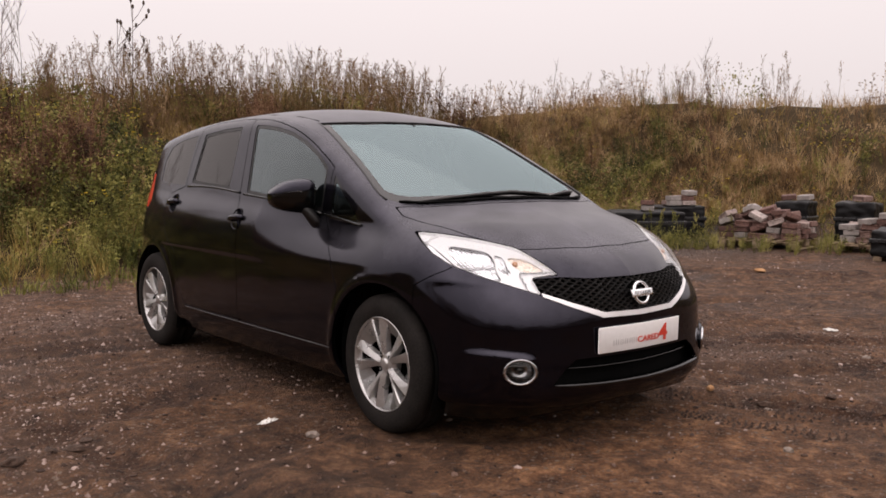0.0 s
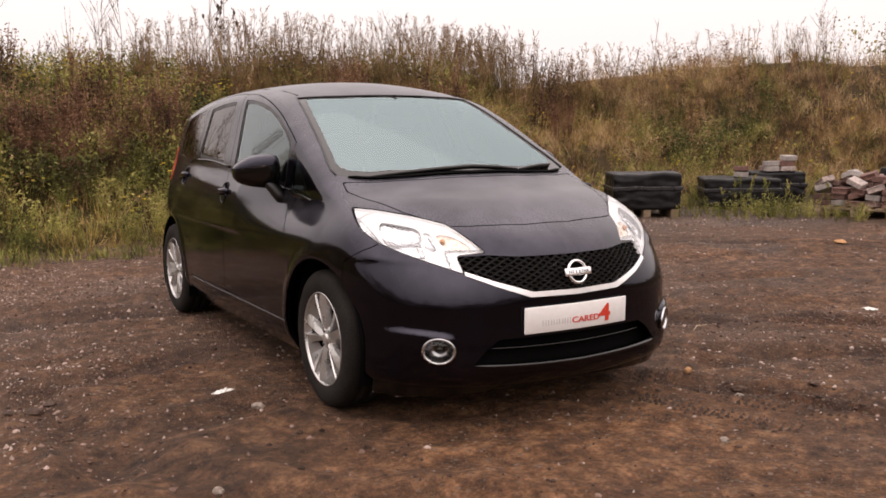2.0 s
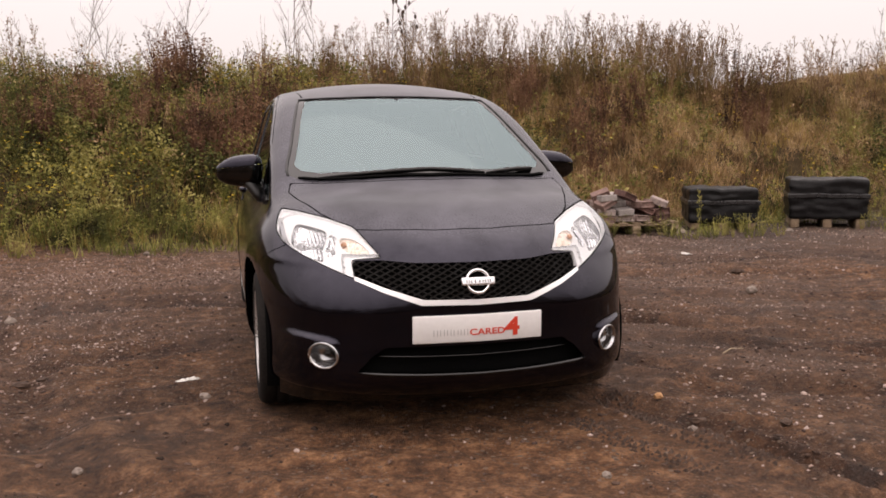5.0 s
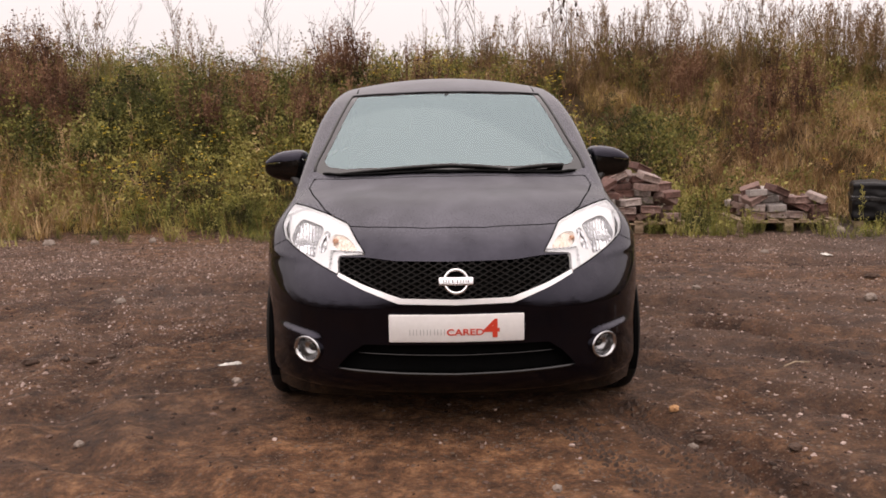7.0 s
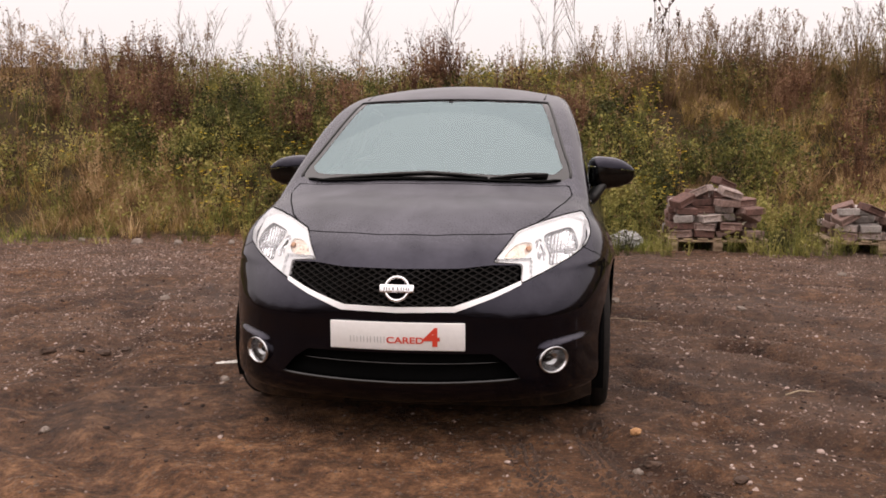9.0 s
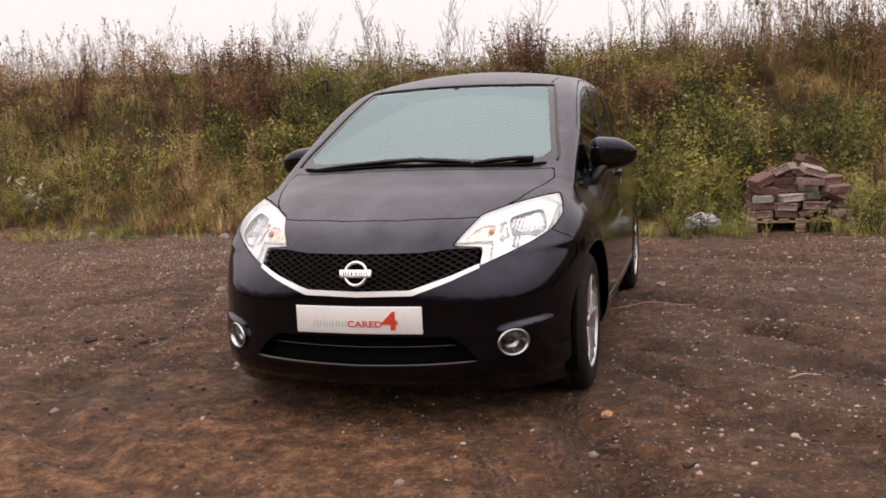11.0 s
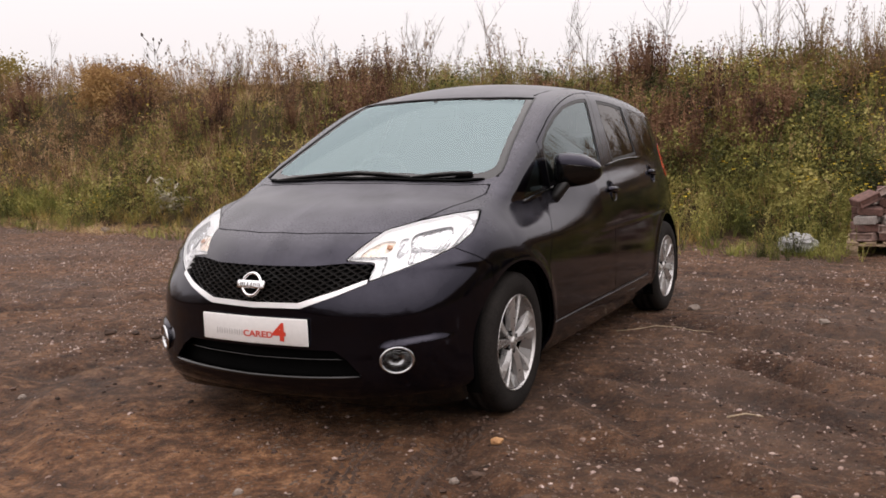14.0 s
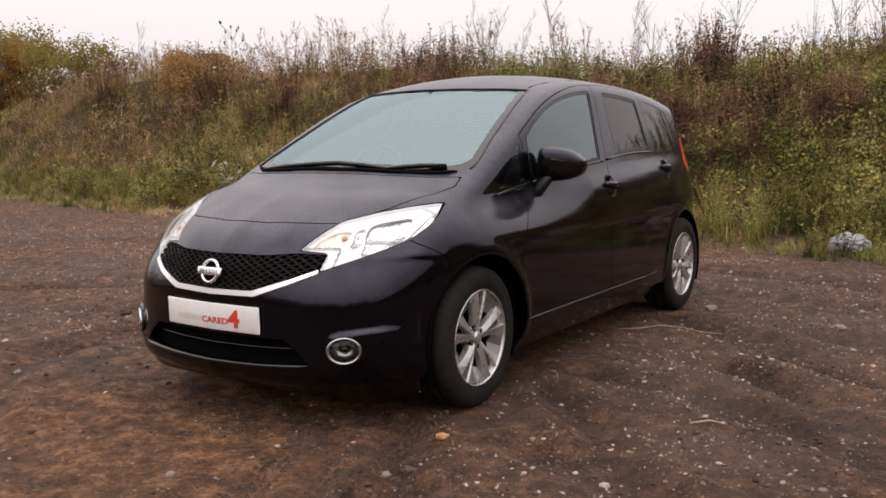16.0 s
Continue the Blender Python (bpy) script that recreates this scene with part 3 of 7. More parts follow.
for s in (1, -1):
    fd = part("front_door", skin("front_door", panel["front_door"], (s,)), PAINT, car)
    rd = part("rear_door", skin("rear_door", panel["rear_door"], (s,)), PAINT, car)
    for door, pane, material, label in ((fd, "front_pane", SIDEGLASS, "clear side glass"), (rd, "rear_pane", PRIVACY, "dark privacy glass")):
        glazed = part("window", skin("window", panel[pane], (s,), 0.006, 0), material, door, label)
        part("seal", skin("seal", panel[pane + "_seal"], (s,), 0.003, 0.004), TRIM, glazed)
    part("quarter_window", skin("quarter_window", panel["quarter_pane"], (s,), 0.002, 0), PRIVACY, car, "dark privacy glass")
    corner = part("corner_window", skin("corner_window", panel["mirror_clear"], (s,), 0.004, 0), SCREEN, car, "small pale corner window in a black frame")
    part("window_frame", skin("window_frame", panel["mirror_frame"], (s,), 0.002, 0.006), GLOSS, corner)
    part("tail_lamp", skin("tail_lamp", panel["tail_lamp"], (s,), -0.002, 0.02), TAILRED, car, "red tail lamp lens")

# inner lining: closes gaps behind the panels and makes the cabin's walls
lp, lq = nets((-0.04, -0.9, 0.1), (0.94, 3.42, 1.6), 0.04)
lt = np.concatenate([lq[:, [0, 1, 2]], lq[:, [0, 2, 3]]])
lp = settle(lp)
lp, _, lt = carve(lp, lt, lambda p: p[:, 0])
for wy in (0.0, 2.6):
    lp, _, lt = carve(lp, lt, ring(wy, 0.31, ARCH))
for dist in (top_view(WINDSCREEN, 0.95), side_view(FRONT_PANE), side_view(REAR_PANE), side_view(QUARTER_PANE), side_view(MIRROR_PANE)):
    lp, _, lt = carve(lp, lt, dist)
ln = slope(*lp.T)
ln /= np.linalg.norm(ln, axis=1)[:, None]
lv = lp - ln * np.where(lp[:, 1] < -0.15, 0.055, 0.022)[:, None]
part("lining", mesh_of("lining", np.concatenate([lv, lv * (-1, 1, 1)]), np.concatenate([lt, lt[:, ::-1] + len(lv)])), DARK, car, "dark inner lining")


def on_skin(x, z, depth=0.0):
    """The place on the nose at (x, z), and its outward normal."""
    y = np.linspace(-1.0, 0.3, 1301)
    y = y[np.argmax(body(np.full_like(y, x), y, np.full_like(y, z)) < 0)]
    p = settle(np.array([[x, y, z]]), depth)
    n = slope(*p.T)[0]
    return Vector(p[0]), Vector(n / np.linalg.norm(n))


def mirrored(bm):
    bmesh.ops.scale(bm, vec=(-1, 1, 1), verts=bm.verts)
    bmesh.ops.reverse_faces(bm, faces=bm.faces[:])
    return bm


def facing(p, n):
    """A pose whose local -y points along n."""
    return Matrix.Translation(p) @ (-n).to_track_quat("Y", "Z").to_matrix().to_4x4()


def superblob(w, d, h, e=0.7, seg=(36, 20), shape=None):
    bm = bmesh.new()
    bmesh.ops.create_uvsphere(bm, u_segments=seg[0], v_segments=seg[1], radius=1)
    f = lambda v: math.copysign(abs(v) ** e, v)
    for v in bm.verts:
        x, y, z = (f(c) for c in v.co)
        if shape:
            x, y, z = shape(x, y, z)
        v.co = (x * w, y * d, z * h)
    for q in bm.faces:
        q.smooth = True
    return bm


# headlights: clear lens, bright bowl, reflectors and an amber indicator
def sunk(name, tris, s, depth, rough, seed, cups=()):
    """A patch of the skin set back, cupped round given places and broken into many small facets."""
    use, inv = np.unique(tris, return_inverse=True)
    p, n, F = P[use], NORMAL[use], inv.reshape(-1, 3)
    r = np.random.RandomState(seed)
    d = depth + 0.5 * rough * np.sin(p[:, 0] * 430 + 9 * p[:, 2]) + rough * (r.rand(len(p)) - 0.5)
    for cx, cz, rx, rz, deep in cups:
        d += deep * np.clip(1 - ((p[:, 0] - cx) / rx) ** 2 - ((p[:, 2] - cz) / rz) ** 2, 0, 1)
    v = (p - n * d[:, None]) * (s, 1, 1)
    return mesh_of(name, v, F if s > 0 else F[:, ::-1])


def edge_only(tris, s, depth, rim):
    me = skin("edge", tris, (s,), depth, rim)
    bm = bmesh.new()
    bm.from_mesh(me)
    bm.faces.ensure_lookup_table()
    bmesh.ops.delete(bm, geom=bm.faces[:len(tris)], context="FACES")
    return bm


def headlight(s):
    whole = np.concatenate([panel[k] for k in ("lamp_zone", "lamp_side", "lamp_rest", "lamp_tip", "indicator")])
    lamp = part("headlight", edge_only(whole, s, 0.0, 0.020), SKY_CHROME, car, "clear headlight with bright chrome reflectors")
    part("surround", skin("surround", panel["lamp_rest"], (s,), 0.013, 0), SKY_CHROME, lamp, "bright white reflector surround")
    part("reflector", sunk("reflector", panel["lamp_zone"], s, 0.026, 0.0022, 4, ((0.622, 0.792, 0.085, 0.050, 0.022), (0.610, 0.728, 0.050, 0.030, 0.014))), MIRRORED, lamp, "clear cupped reflector")
    part("side_reflector", sunk("side_reflector", panel["lamp_side"], s, 0.024, 0.0026, 5, ((0.535, 0.768, 0.026, 0.03, 0.014),)), MIRRORED, lamp)
    part("side_well", edge_only(panel["lamp_side"], s, 0.013, 0.012), CHROME, lamp)
    part("lamp_tip", sunk("lamp_tip", panel["lamp_tip"], s, 0.016, 0.0006, 6, ((0.73, 0.79, 0.04, 0.06, 0.012),)), MIRRORED, lamp, "mirror-bright outer corner")
    part("well", edge_only(panel["lamp_zone"], s, 0.013, 0.03), BOWLED, lamp)
    part("indicator", sunk("indicator", panel["indicator"], s, 0.022, 0.002, 7), PEACH, lamp, "pale orange indicator")
    part("indicator_edge", edge_only(panel["indicator"], s, 0.013, 0.012), SKY_CHROME, lamp)
    p, n = on_skin(0.488, 0.768, 0.016)
    d = superblob(0.012, 0.008, 0.011, 0.9, (16, 10))
    bmesh.ops.transform(d, matrix=facing(p, n), verts=d.verts)
    part("indicator_bulb", mirrored(d) if s < 0 else d, AMBER, lamp)
    c = part("lens", skin("lens", whole, (s,), -0.001, 0), LENS, lamp, "clear glossy lens")
    c.visible_shadow = False


for s in (1, -1):
    headlight(s)

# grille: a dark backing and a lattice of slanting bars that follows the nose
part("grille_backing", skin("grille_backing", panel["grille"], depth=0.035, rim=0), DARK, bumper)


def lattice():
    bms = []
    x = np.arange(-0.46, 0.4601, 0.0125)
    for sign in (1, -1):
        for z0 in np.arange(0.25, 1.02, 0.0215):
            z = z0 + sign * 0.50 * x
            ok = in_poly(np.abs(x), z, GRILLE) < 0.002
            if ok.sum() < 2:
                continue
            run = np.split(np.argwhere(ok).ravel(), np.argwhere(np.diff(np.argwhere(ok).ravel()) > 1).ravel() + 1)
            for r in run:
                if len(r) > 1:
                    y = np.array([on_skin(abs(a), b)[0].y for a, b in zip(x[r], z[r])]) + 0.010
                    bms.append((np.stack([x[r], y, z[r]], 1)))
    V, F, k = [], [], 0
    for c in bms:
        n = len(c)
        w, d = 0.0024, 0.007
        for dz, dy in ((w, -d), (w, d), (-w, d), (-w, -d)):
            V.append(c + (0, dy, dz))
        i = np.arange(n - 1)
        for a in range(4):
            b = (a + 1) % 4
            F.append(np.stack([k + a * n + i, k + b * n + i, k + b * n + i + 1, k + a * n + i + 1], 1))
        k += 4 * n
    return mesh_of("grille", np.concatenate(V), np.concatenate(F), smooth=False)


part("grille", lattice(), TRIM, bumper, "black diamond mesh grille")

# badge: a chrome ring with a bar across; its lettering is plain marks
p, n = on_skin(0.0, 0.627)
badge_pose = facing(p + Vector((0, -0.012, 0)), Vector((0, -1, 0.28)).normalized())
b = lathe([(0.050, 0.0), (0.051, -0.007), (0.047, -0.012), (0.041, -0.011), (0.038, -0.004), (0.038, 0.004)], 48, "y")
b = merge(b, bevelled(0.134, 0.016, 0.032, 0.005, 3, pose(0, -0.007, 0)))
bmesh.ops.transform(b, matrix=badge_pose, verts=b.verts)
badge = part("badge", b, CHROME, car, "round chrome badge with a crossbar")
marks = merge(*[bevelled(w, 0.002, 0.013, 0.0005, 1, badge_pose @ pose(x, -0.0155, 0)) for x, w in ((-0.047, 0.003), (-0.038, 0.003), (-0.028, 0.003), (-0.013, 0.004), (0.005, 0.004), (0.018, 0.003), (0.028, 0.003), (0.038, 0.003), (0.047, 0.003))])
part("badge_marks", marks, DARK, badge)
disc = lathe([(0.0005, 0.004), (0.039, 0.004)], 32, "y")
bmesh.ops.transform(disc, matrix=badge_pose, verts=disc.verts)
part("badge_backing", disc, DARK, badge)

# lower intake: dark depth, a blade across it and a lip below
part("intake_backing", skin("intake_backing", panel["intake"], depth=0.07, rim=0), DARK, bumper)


def blade(z0, z1, half, out, thick, name, material, label=""):
    xs = np.linspace(-half, half, 41)
    pts = [(x, on_skin(abs(x), z0 + (z1 - z0) * (x / half) ** 2)[0].y + out, z0 + (z1 - z0) * (x / half) ** 2) for x in xs]
    bm = tube(pts, thick, 10, [0.35 + 0.65 * min(1, (1 - abs(x) / half) * 8) for x in xs], 0.42)
    return part(name, bm, material, bumper, label)


blade(0.338, 0.345, 0.395, 0.026, 0.011, "intake_blade", GLOSS)
blade(0.272, 0.286, 0.465, -0.002, 0.022, "intake_lip", GLOSS, "glossy black lower lip")


def chin_spoiler():
    """The dark apron under the bumper, from wheel to wheel, dropping in front of the tyres."""
    low = curve([(0.0, -0.648), (0.3, -0.648), (0.47, -0.632), (0.57, -0.578), (0.66, -0.492), (0.745, -0.365)], 0.02)
    xs = np.linspace(-0.745, 0.745, 61)
    rows = []
    for x in xs:
        q = abs(x)
        top = float(NOSE(0.25) + SWEEP_LOW(q)) + 0.016
        drop = 0.150 - 0.012 * min(max((q - 0.5) / 0.15, 0), 1)
        y = float(low(q))
        rows.append([(x, top, 0.255), (x, top * 0.65 + y * 0.35 - 0.006, 0.205), (x, y, drop + 0.006), (x, y + 0.004, drop), (x, y + 0.012, drop), (x, y + 0.016, drop + 0.006), (x, top + 0.05, 0.255)])
    V, n = np.array(rows), len(rows[0])
    i = (np.arange(len(xs) - 1)[:, None] * n + np.arange(n - 1)[None, :]).ravel()
    return mesh_of("chin_spoiler", V.reshape(-1, 3), np.stack([i, i + 1, i + n + 1, i + n], 1))


part("chin_spoiler", chin_spoiler(), GLOSS, bumper, "dark plastic apron under the bumper")


def fog_lamp(s):
    p, n = on_skin(0.595, 0.347)
    m = facing(p - n * 0.006, (n + Vector((0, -0.04, 0))).normalized()) @ Matrix.Diagonal((1.30, 1, 1.02, 1))
    rim = lathe([(0.046, 0.012), (0.0525, 0.003), (0.053, -0.004), (0.050, -0.008), (0.0455, -0.005), (0.042, 0.008), (0.039, 0.030)], 40, "y")
    bmesh.ops.transform(rim, matrix=m, verts=rim.verts)
    lamp = part("fog_lamp", mirrored(rim) if s < 0 else rim, DULLCHROME, car, "round fog lamp in a chrome ring")
    bowl = lathe([(0.041, 0.012), (0.036, 0.026), (0.024, 0.037), (0.010, 0.042), (0.0005, 0.043)], 32, "y")
    bmesh.ops.transform(bowl, matrix=m, verts=bowl.verts)
    part("bowl", mirrored(bowl) if s < 0 else bowl, BOWLED, lamp)
    eye = lathe([(0.016, 0.038), (0.014, 0.028), (0.009, 0.023), (0.0005, 0.021)], 24, "y")
    bmesh.ops.transform(eye, matrix=m, verts=eye.verts)
    part("projector", mirrored(eye) if s < 0 else eye, GLOSS, lamp)
    g = lathe([(0.042, 0.004), (0.030, -0.002), (0.015, -0.005), (0.0005, -0.006)], 32, "y")
    bmesh.ops.transform(g, matrix=m, verts=g.verts)
    c = part("lens", mirrored(g) if s < 0 else g, LENS, lamp)
    c.visible_shadow = False


for s in (1, -1):
    fog_lamp(s)

# the dealer's plate with its print
def bowed(bm):
    """Bends what lies on the bumper's face back along its curve."""
    for v in bm.verts:
        v.co.y += 0.8 * float(SWEEP_LOW(abs(v.co.x)))
    return bm


slab = bevelled(0.522, 0.008, 0.109, 0.004, 2, pose(0, -0.774, 0.4485, 1.5))
for k in range(-6, 7):
    bmesh.ops.bisect_plane(slab, geom=slab.verts[:] + slab.edges[:] + slab.faces[:], plane_co=(0.04 * k, 0, 0), plane_no=(1, 0, 0))
plate = part("dealer_plate", bowed(slab), WHITE, car, "white plastic show plate with red and grey print")


def lettering(text, size, x, z, material, bold=0.0, squeeze=1.0):
    c = bpy.data.curves.new("text", "FONT")
    c.body, c.size, c.extrude, c.offset = text, size, 0.0008, bold
    ob = bpy.data.objects.new("text", c)
    scene.collection.objects.link(ob)
    bpy.context.view_layer.update()
    me = bpy.data.meshes.new_from_object(ob.evaluated_get(bpy.context.evaluated_depsgraph_get()))
    bpy.data.objects.remove(ob)
    me.transform(pose(x, -0.7792, z, 91.5) @ Matrix.Diagonal((squeeze, 1, 1, 1)))
    for v in me.vertices:
        v.co.y += 0.8 * float(SWEEP_LOW(abs(v.co.x)))
    me.materials.clear()
    return part("print", me, material, plate)


lettering("CARED", 0.0345, -0.040, 0.4225, RED, 0.0005, 1.31)
lettering("4", 0.097, 0.1060, 0.4145, RED, 0.0030, 1.22)
# the maker's name stands as plain thin strokes
name_marks = merge(*[bevelled(0.0020, 0.0012, 0.0235, 0.0004, 1, pose(x, -0.7785, 0.4345, 1.5)) for x in (-0.180, -0.166, -0.154, -0.139, -0.127, -0.113, -0.101, -0.085, -0.073, -0.060, -0.047)])
part("print_marks", bowed(name_marks), FADED, plate)


# ---- wheels ----
def wheel_parts():
    # the axle lies along x, the outer face towards +x
    W = 0.098
    tyre = lathe([(0.200, W - 0.018), (0.206, W - 0.006), (0.218, W), (0.247, W + 0.004), (0.275, W + 0.001), (0.292, W - 0.008), (0.302, W - 0.022), (0.3055, W - 0.040),
                  (0.3055, W - 0.066), (0.300, W - 0.068), (0.300, W - 0.074), (0.306, W - 0.076), (0.306, W - 0.115), (0.300, W - 0.117), (0.300, W - 0.124), (0.3055, W - 0.126),
                  (0.3055, W - 0.150), (0.302, -W + 0.022), (0.292, -W + 0.008), (0.25, -W), (0.21, -W + 0.01), (0.2, -W + 0.02)], 72)
    rim = lathe([(0.209, W - 0.004), (0.212, W - 0.010), (0.207, W - 0.018), (0.199, W - 0.020), (0.194, W - 0.030), (0.192, W - 0.06), (0.185, W - 0.12), (0.19, -W + 0.03), (0.205, -W + 0.02)], 64)
    lip = lathe([(0.2085, W - 0.005), (0.2065, W - 0.001), (0.2035, W - 0.003), (0.201, W - 0.020), (0.198, W - 0.034)], 64)
    disc = lathe([(0.0005, W - 0.085), (0.14, W - 0.085), (0.14, W - 0.10)], 48)
    well = lathe([(0.200, W - 0.014), (0.195, W - 0.022), (0.191, W - 0.032)], 64)
    hub = lathe([(0.0005, W - 0.014), (0.019, W - 0.014), (0.0225, W - 0.016), (0.023, W - 0.022), (0.026, W - 0.024), (0.034, W - 0.024), (0.050, W - 0.030), (0.056, W - 0.036), (0.060, W - 0.07)], 40)
    spokes = []
    for k in range(5):
        for lean in (-1, 1):
            rows = []
            for r, spread, w, out, deep in ((0.034, 0.20, 0.0145, -0.021, 0.036), (0.060, 0.205, 0.0140, -0.015, 0.036), (0.100, 0.215, 0.0145, -0.010, 0.036), (0.150, 0.238, 0.0190, -0.007, 0.032), (0.2005, 0.262, 0.0280, -0.006, 0.026)):
                a = 2 * math.pi * k / 5 + lean * spread + 0.25
                c, t = Vector((0, math.cos(a) * r, math.sin(a) * r)), Vector((0, -math.sin(a), math.cos(a))) * lean
                rows.append([c + t * w * u + Vector((W + out + v, 0, 0)) for u, v in ((-1.12, -deep), (-1, -0.006), (-0.84, 0.0005), (-0.62, -0.0005), (0.95, -0.012), (1.12, -deep))])
            bm = bmesh.new()
            vs = [[bm.verts.new(v) for v in row] for row in rows]
            for p, q in zip(vs, vs[1:]):
                for i in range(5):
                    bm.faces.new((p[i], p[i + 1], q[i + 1], q[i]))
            bmesh.ops.recalc_face_normals(bm, faces=bm.faces[:])
            spokes.append(bm)
    webs = []
    for k in range(5):
        mid = 2 * math.pi * (k + 0.5) / 5 + 0.25
        bm = bmesh.new()
        vs = [bm.verts.new((W + out, math.cos(mid + a) * r, math.sin(mid + a) * r)) for r, a, out in ((0.201, -0.37, -0.012), (0.201, 0.0, -0.014), (0.201, 0.37, -0.012), (0.146, 0.33, -0.034), (0.130, 0.0, -0.050), (0.146, -0.33, -0.034))]
        bm.faces.new((vs[0], vs[1], vs[4], vs[5]))
        bm.faces.new((vs[1], vs[2], vs[3], vs[4]))
        bmesh.ops.solidify(bm, geom=bm.faces[:], thickness=0.004)
        bmesh.ops.recalc_face_normals(bm, faces=bm.faces[:])
        webs.append(bm)
    nuts = []
    for k in range(4):
        a = 2 * math.pi * k / 4 + 0.4
        nut = lathe([(0.0005, W - 0.0205), (0.005, W - 0.021), (0.0065, W - 0.0225), (0.0065, W - 0.045)], 6)
        bmesh.ops.translate(nut, vec=(0, 0.044 * math.cos(a), 0.044 * math.sin(a)), verts=nut.verts)
        nuts.append(nut)
    # dark discs on the hub, standing in for shade in the nut recesses
    shade_discs = []
    for k in range(4):
        a = 2 * math.pi * k / 4 + 0.4
        shade_disc = lathe([(0.0005, W - 0.0235), (0.0125, W - 0.0235), (0.0135, W - 0.045)], 16)
        bmesh.ops.translate(shade_disc, vec=(0, 0.044 * math.cos(a), 0.044 * math.sin(a)), verts=shade_disc.verts)
        shade_discs.append(shade_disc)
    return tyre, rim, lip, well, disc, hub, spokes, webs, nuts, shade_discs


def wheel():
    tyre, rim, lip, well, disc, hub, spokes, webs, nuts, shade_discs = wheel_parts()
    w = new("wheel")
    part("tyre", tyre, RUBBER, w, "black rubber tyre with dusty sidewall")
    # barrel and disc near-black: the shade behind the spokes put into the colour
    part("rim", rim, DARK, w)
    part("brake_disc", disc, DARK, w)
    part("rim_well", well, ALLOY, w, "silver alloy slope inside the rim")
    part("rim_lip", lip, ALLOY, w, "silver alloy rim edge")
    part("hub", hub, ALLOY, w, "silver alloy hub with a centre cap")
    for q in spokes:
        part("spoke", q, ALLOY, w)
    for q in webs:
        part("web", q, ALLOY, w)
    for q in shade_discs:
        part("nut_recess", q, DARK, w)
    for q in nuts:
        part("wheel_nut", q, GREY, w)
    return w


first = wheel()
first.parent = car
for i, (x, y, turn, spin) in enumerate(((0.722, 0.0, 0, 0.0), (0.722, 2.6, 0, 0.6), (-0.722, 0.0, 180, 0.3), (-0.722, 2.6, 180, 0.9))):
    w = first if i == 0 else copy_thing(first, Matrix())
    w.parent = car
    w.matrix_basis = pose(x, y, 0.303, 0, 0, turn) @ Matrix.Rotation(spin, 4, "X")

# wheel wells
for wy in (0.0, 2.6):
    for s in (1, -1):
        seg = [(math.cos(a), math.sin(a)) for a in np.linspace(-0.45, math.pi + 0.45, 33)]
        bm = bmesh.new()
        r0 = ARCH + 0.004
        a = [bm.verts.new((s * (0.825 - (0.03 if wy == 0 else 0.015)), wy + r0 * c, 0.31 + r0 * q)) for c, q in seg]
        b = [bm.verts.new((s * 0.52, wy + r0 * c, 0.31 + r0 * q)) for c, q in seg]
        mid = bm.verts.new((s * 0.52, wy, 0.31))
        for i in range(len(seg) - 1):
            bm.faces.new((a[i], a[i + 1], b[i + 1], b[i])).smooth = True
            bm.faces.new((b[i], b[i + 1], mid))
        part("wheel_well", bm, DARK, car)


# ---- mirrors, handles, wipers ----
def door_mirror(s):
    def form(x, y, z):
        out = max(x, 0)
        return x, (y * 0.9 if y < 0 else y * 0.55), z * ((0.96 - 0.24 * x - 0.42 * out ** 2) if z > 0 else 0.95 - 0.12 * x - 0.12 * out ** 2)
    up = superblob(0.117, 0.088, 0.083, 0.58, (40, 24), form)
    low = up.copy()
    for bm, above in ((up, True), (low, False)):
        bmesh.ops.bisect_plane(bm, geom=bm.verts[:] + bm.edges[:] + bm.faces[:], plane_co=(0, 0, 0.024 if above else 0.020), plane_no=(0.16, 0, 1), clear_inner=above, clear_outer=not above)
    m = pose(0.852, 0.705, 1.022, 0, -3, 12)
    for bm in (up, low):
        bmesh.ops.transform(bm, matrix=m, verts=bm.verts)
    cap = part("door_mirror", mirrored(up) if s < 0 else up, PAINT, car, "gloss black door mirror")
    part("mirror_base", mirrored(low) if s < 0 else low, GLOSS, cap)
    glassy = superblob(0.082, 0.004, 0.047, 0.6, (28, 12))
    bmesh.ops.transform(glassy, matrix=m @ pose(-0.012, 0.048, -0.008), verts=glassy.verts)
    part("mirror_glass", mirrored(glassy) if s < 0 else glassy, CHROME, cap)
    arm = tube([(0.735, 0.635, 0.868), (0.765, 0.640, 0.905), (0.795, 0.655, 0.95), (0.822, 0.675, 0.985), (0.84, 0.69, 1.01)], 0.048, 14, [0.9, 0.9, 0.85, 0.9, 1.0], 0.66)
    part("mirror_arm", mirrored(arm) if s < 0 else arm, TRIM, cap)


def side_at(y, z):
    x = np.linspace(0.95, 0.4, 1101)
    x = x[np.argmax(body(x, np.full_like(x, y), np.full_like(x, z)) < 0)]
    n = slope(np.array([x]), np.array([y]), np.array([z]))[0]
    return Vector((x, y, z)), Vector(n / np.linalg.norm(n))


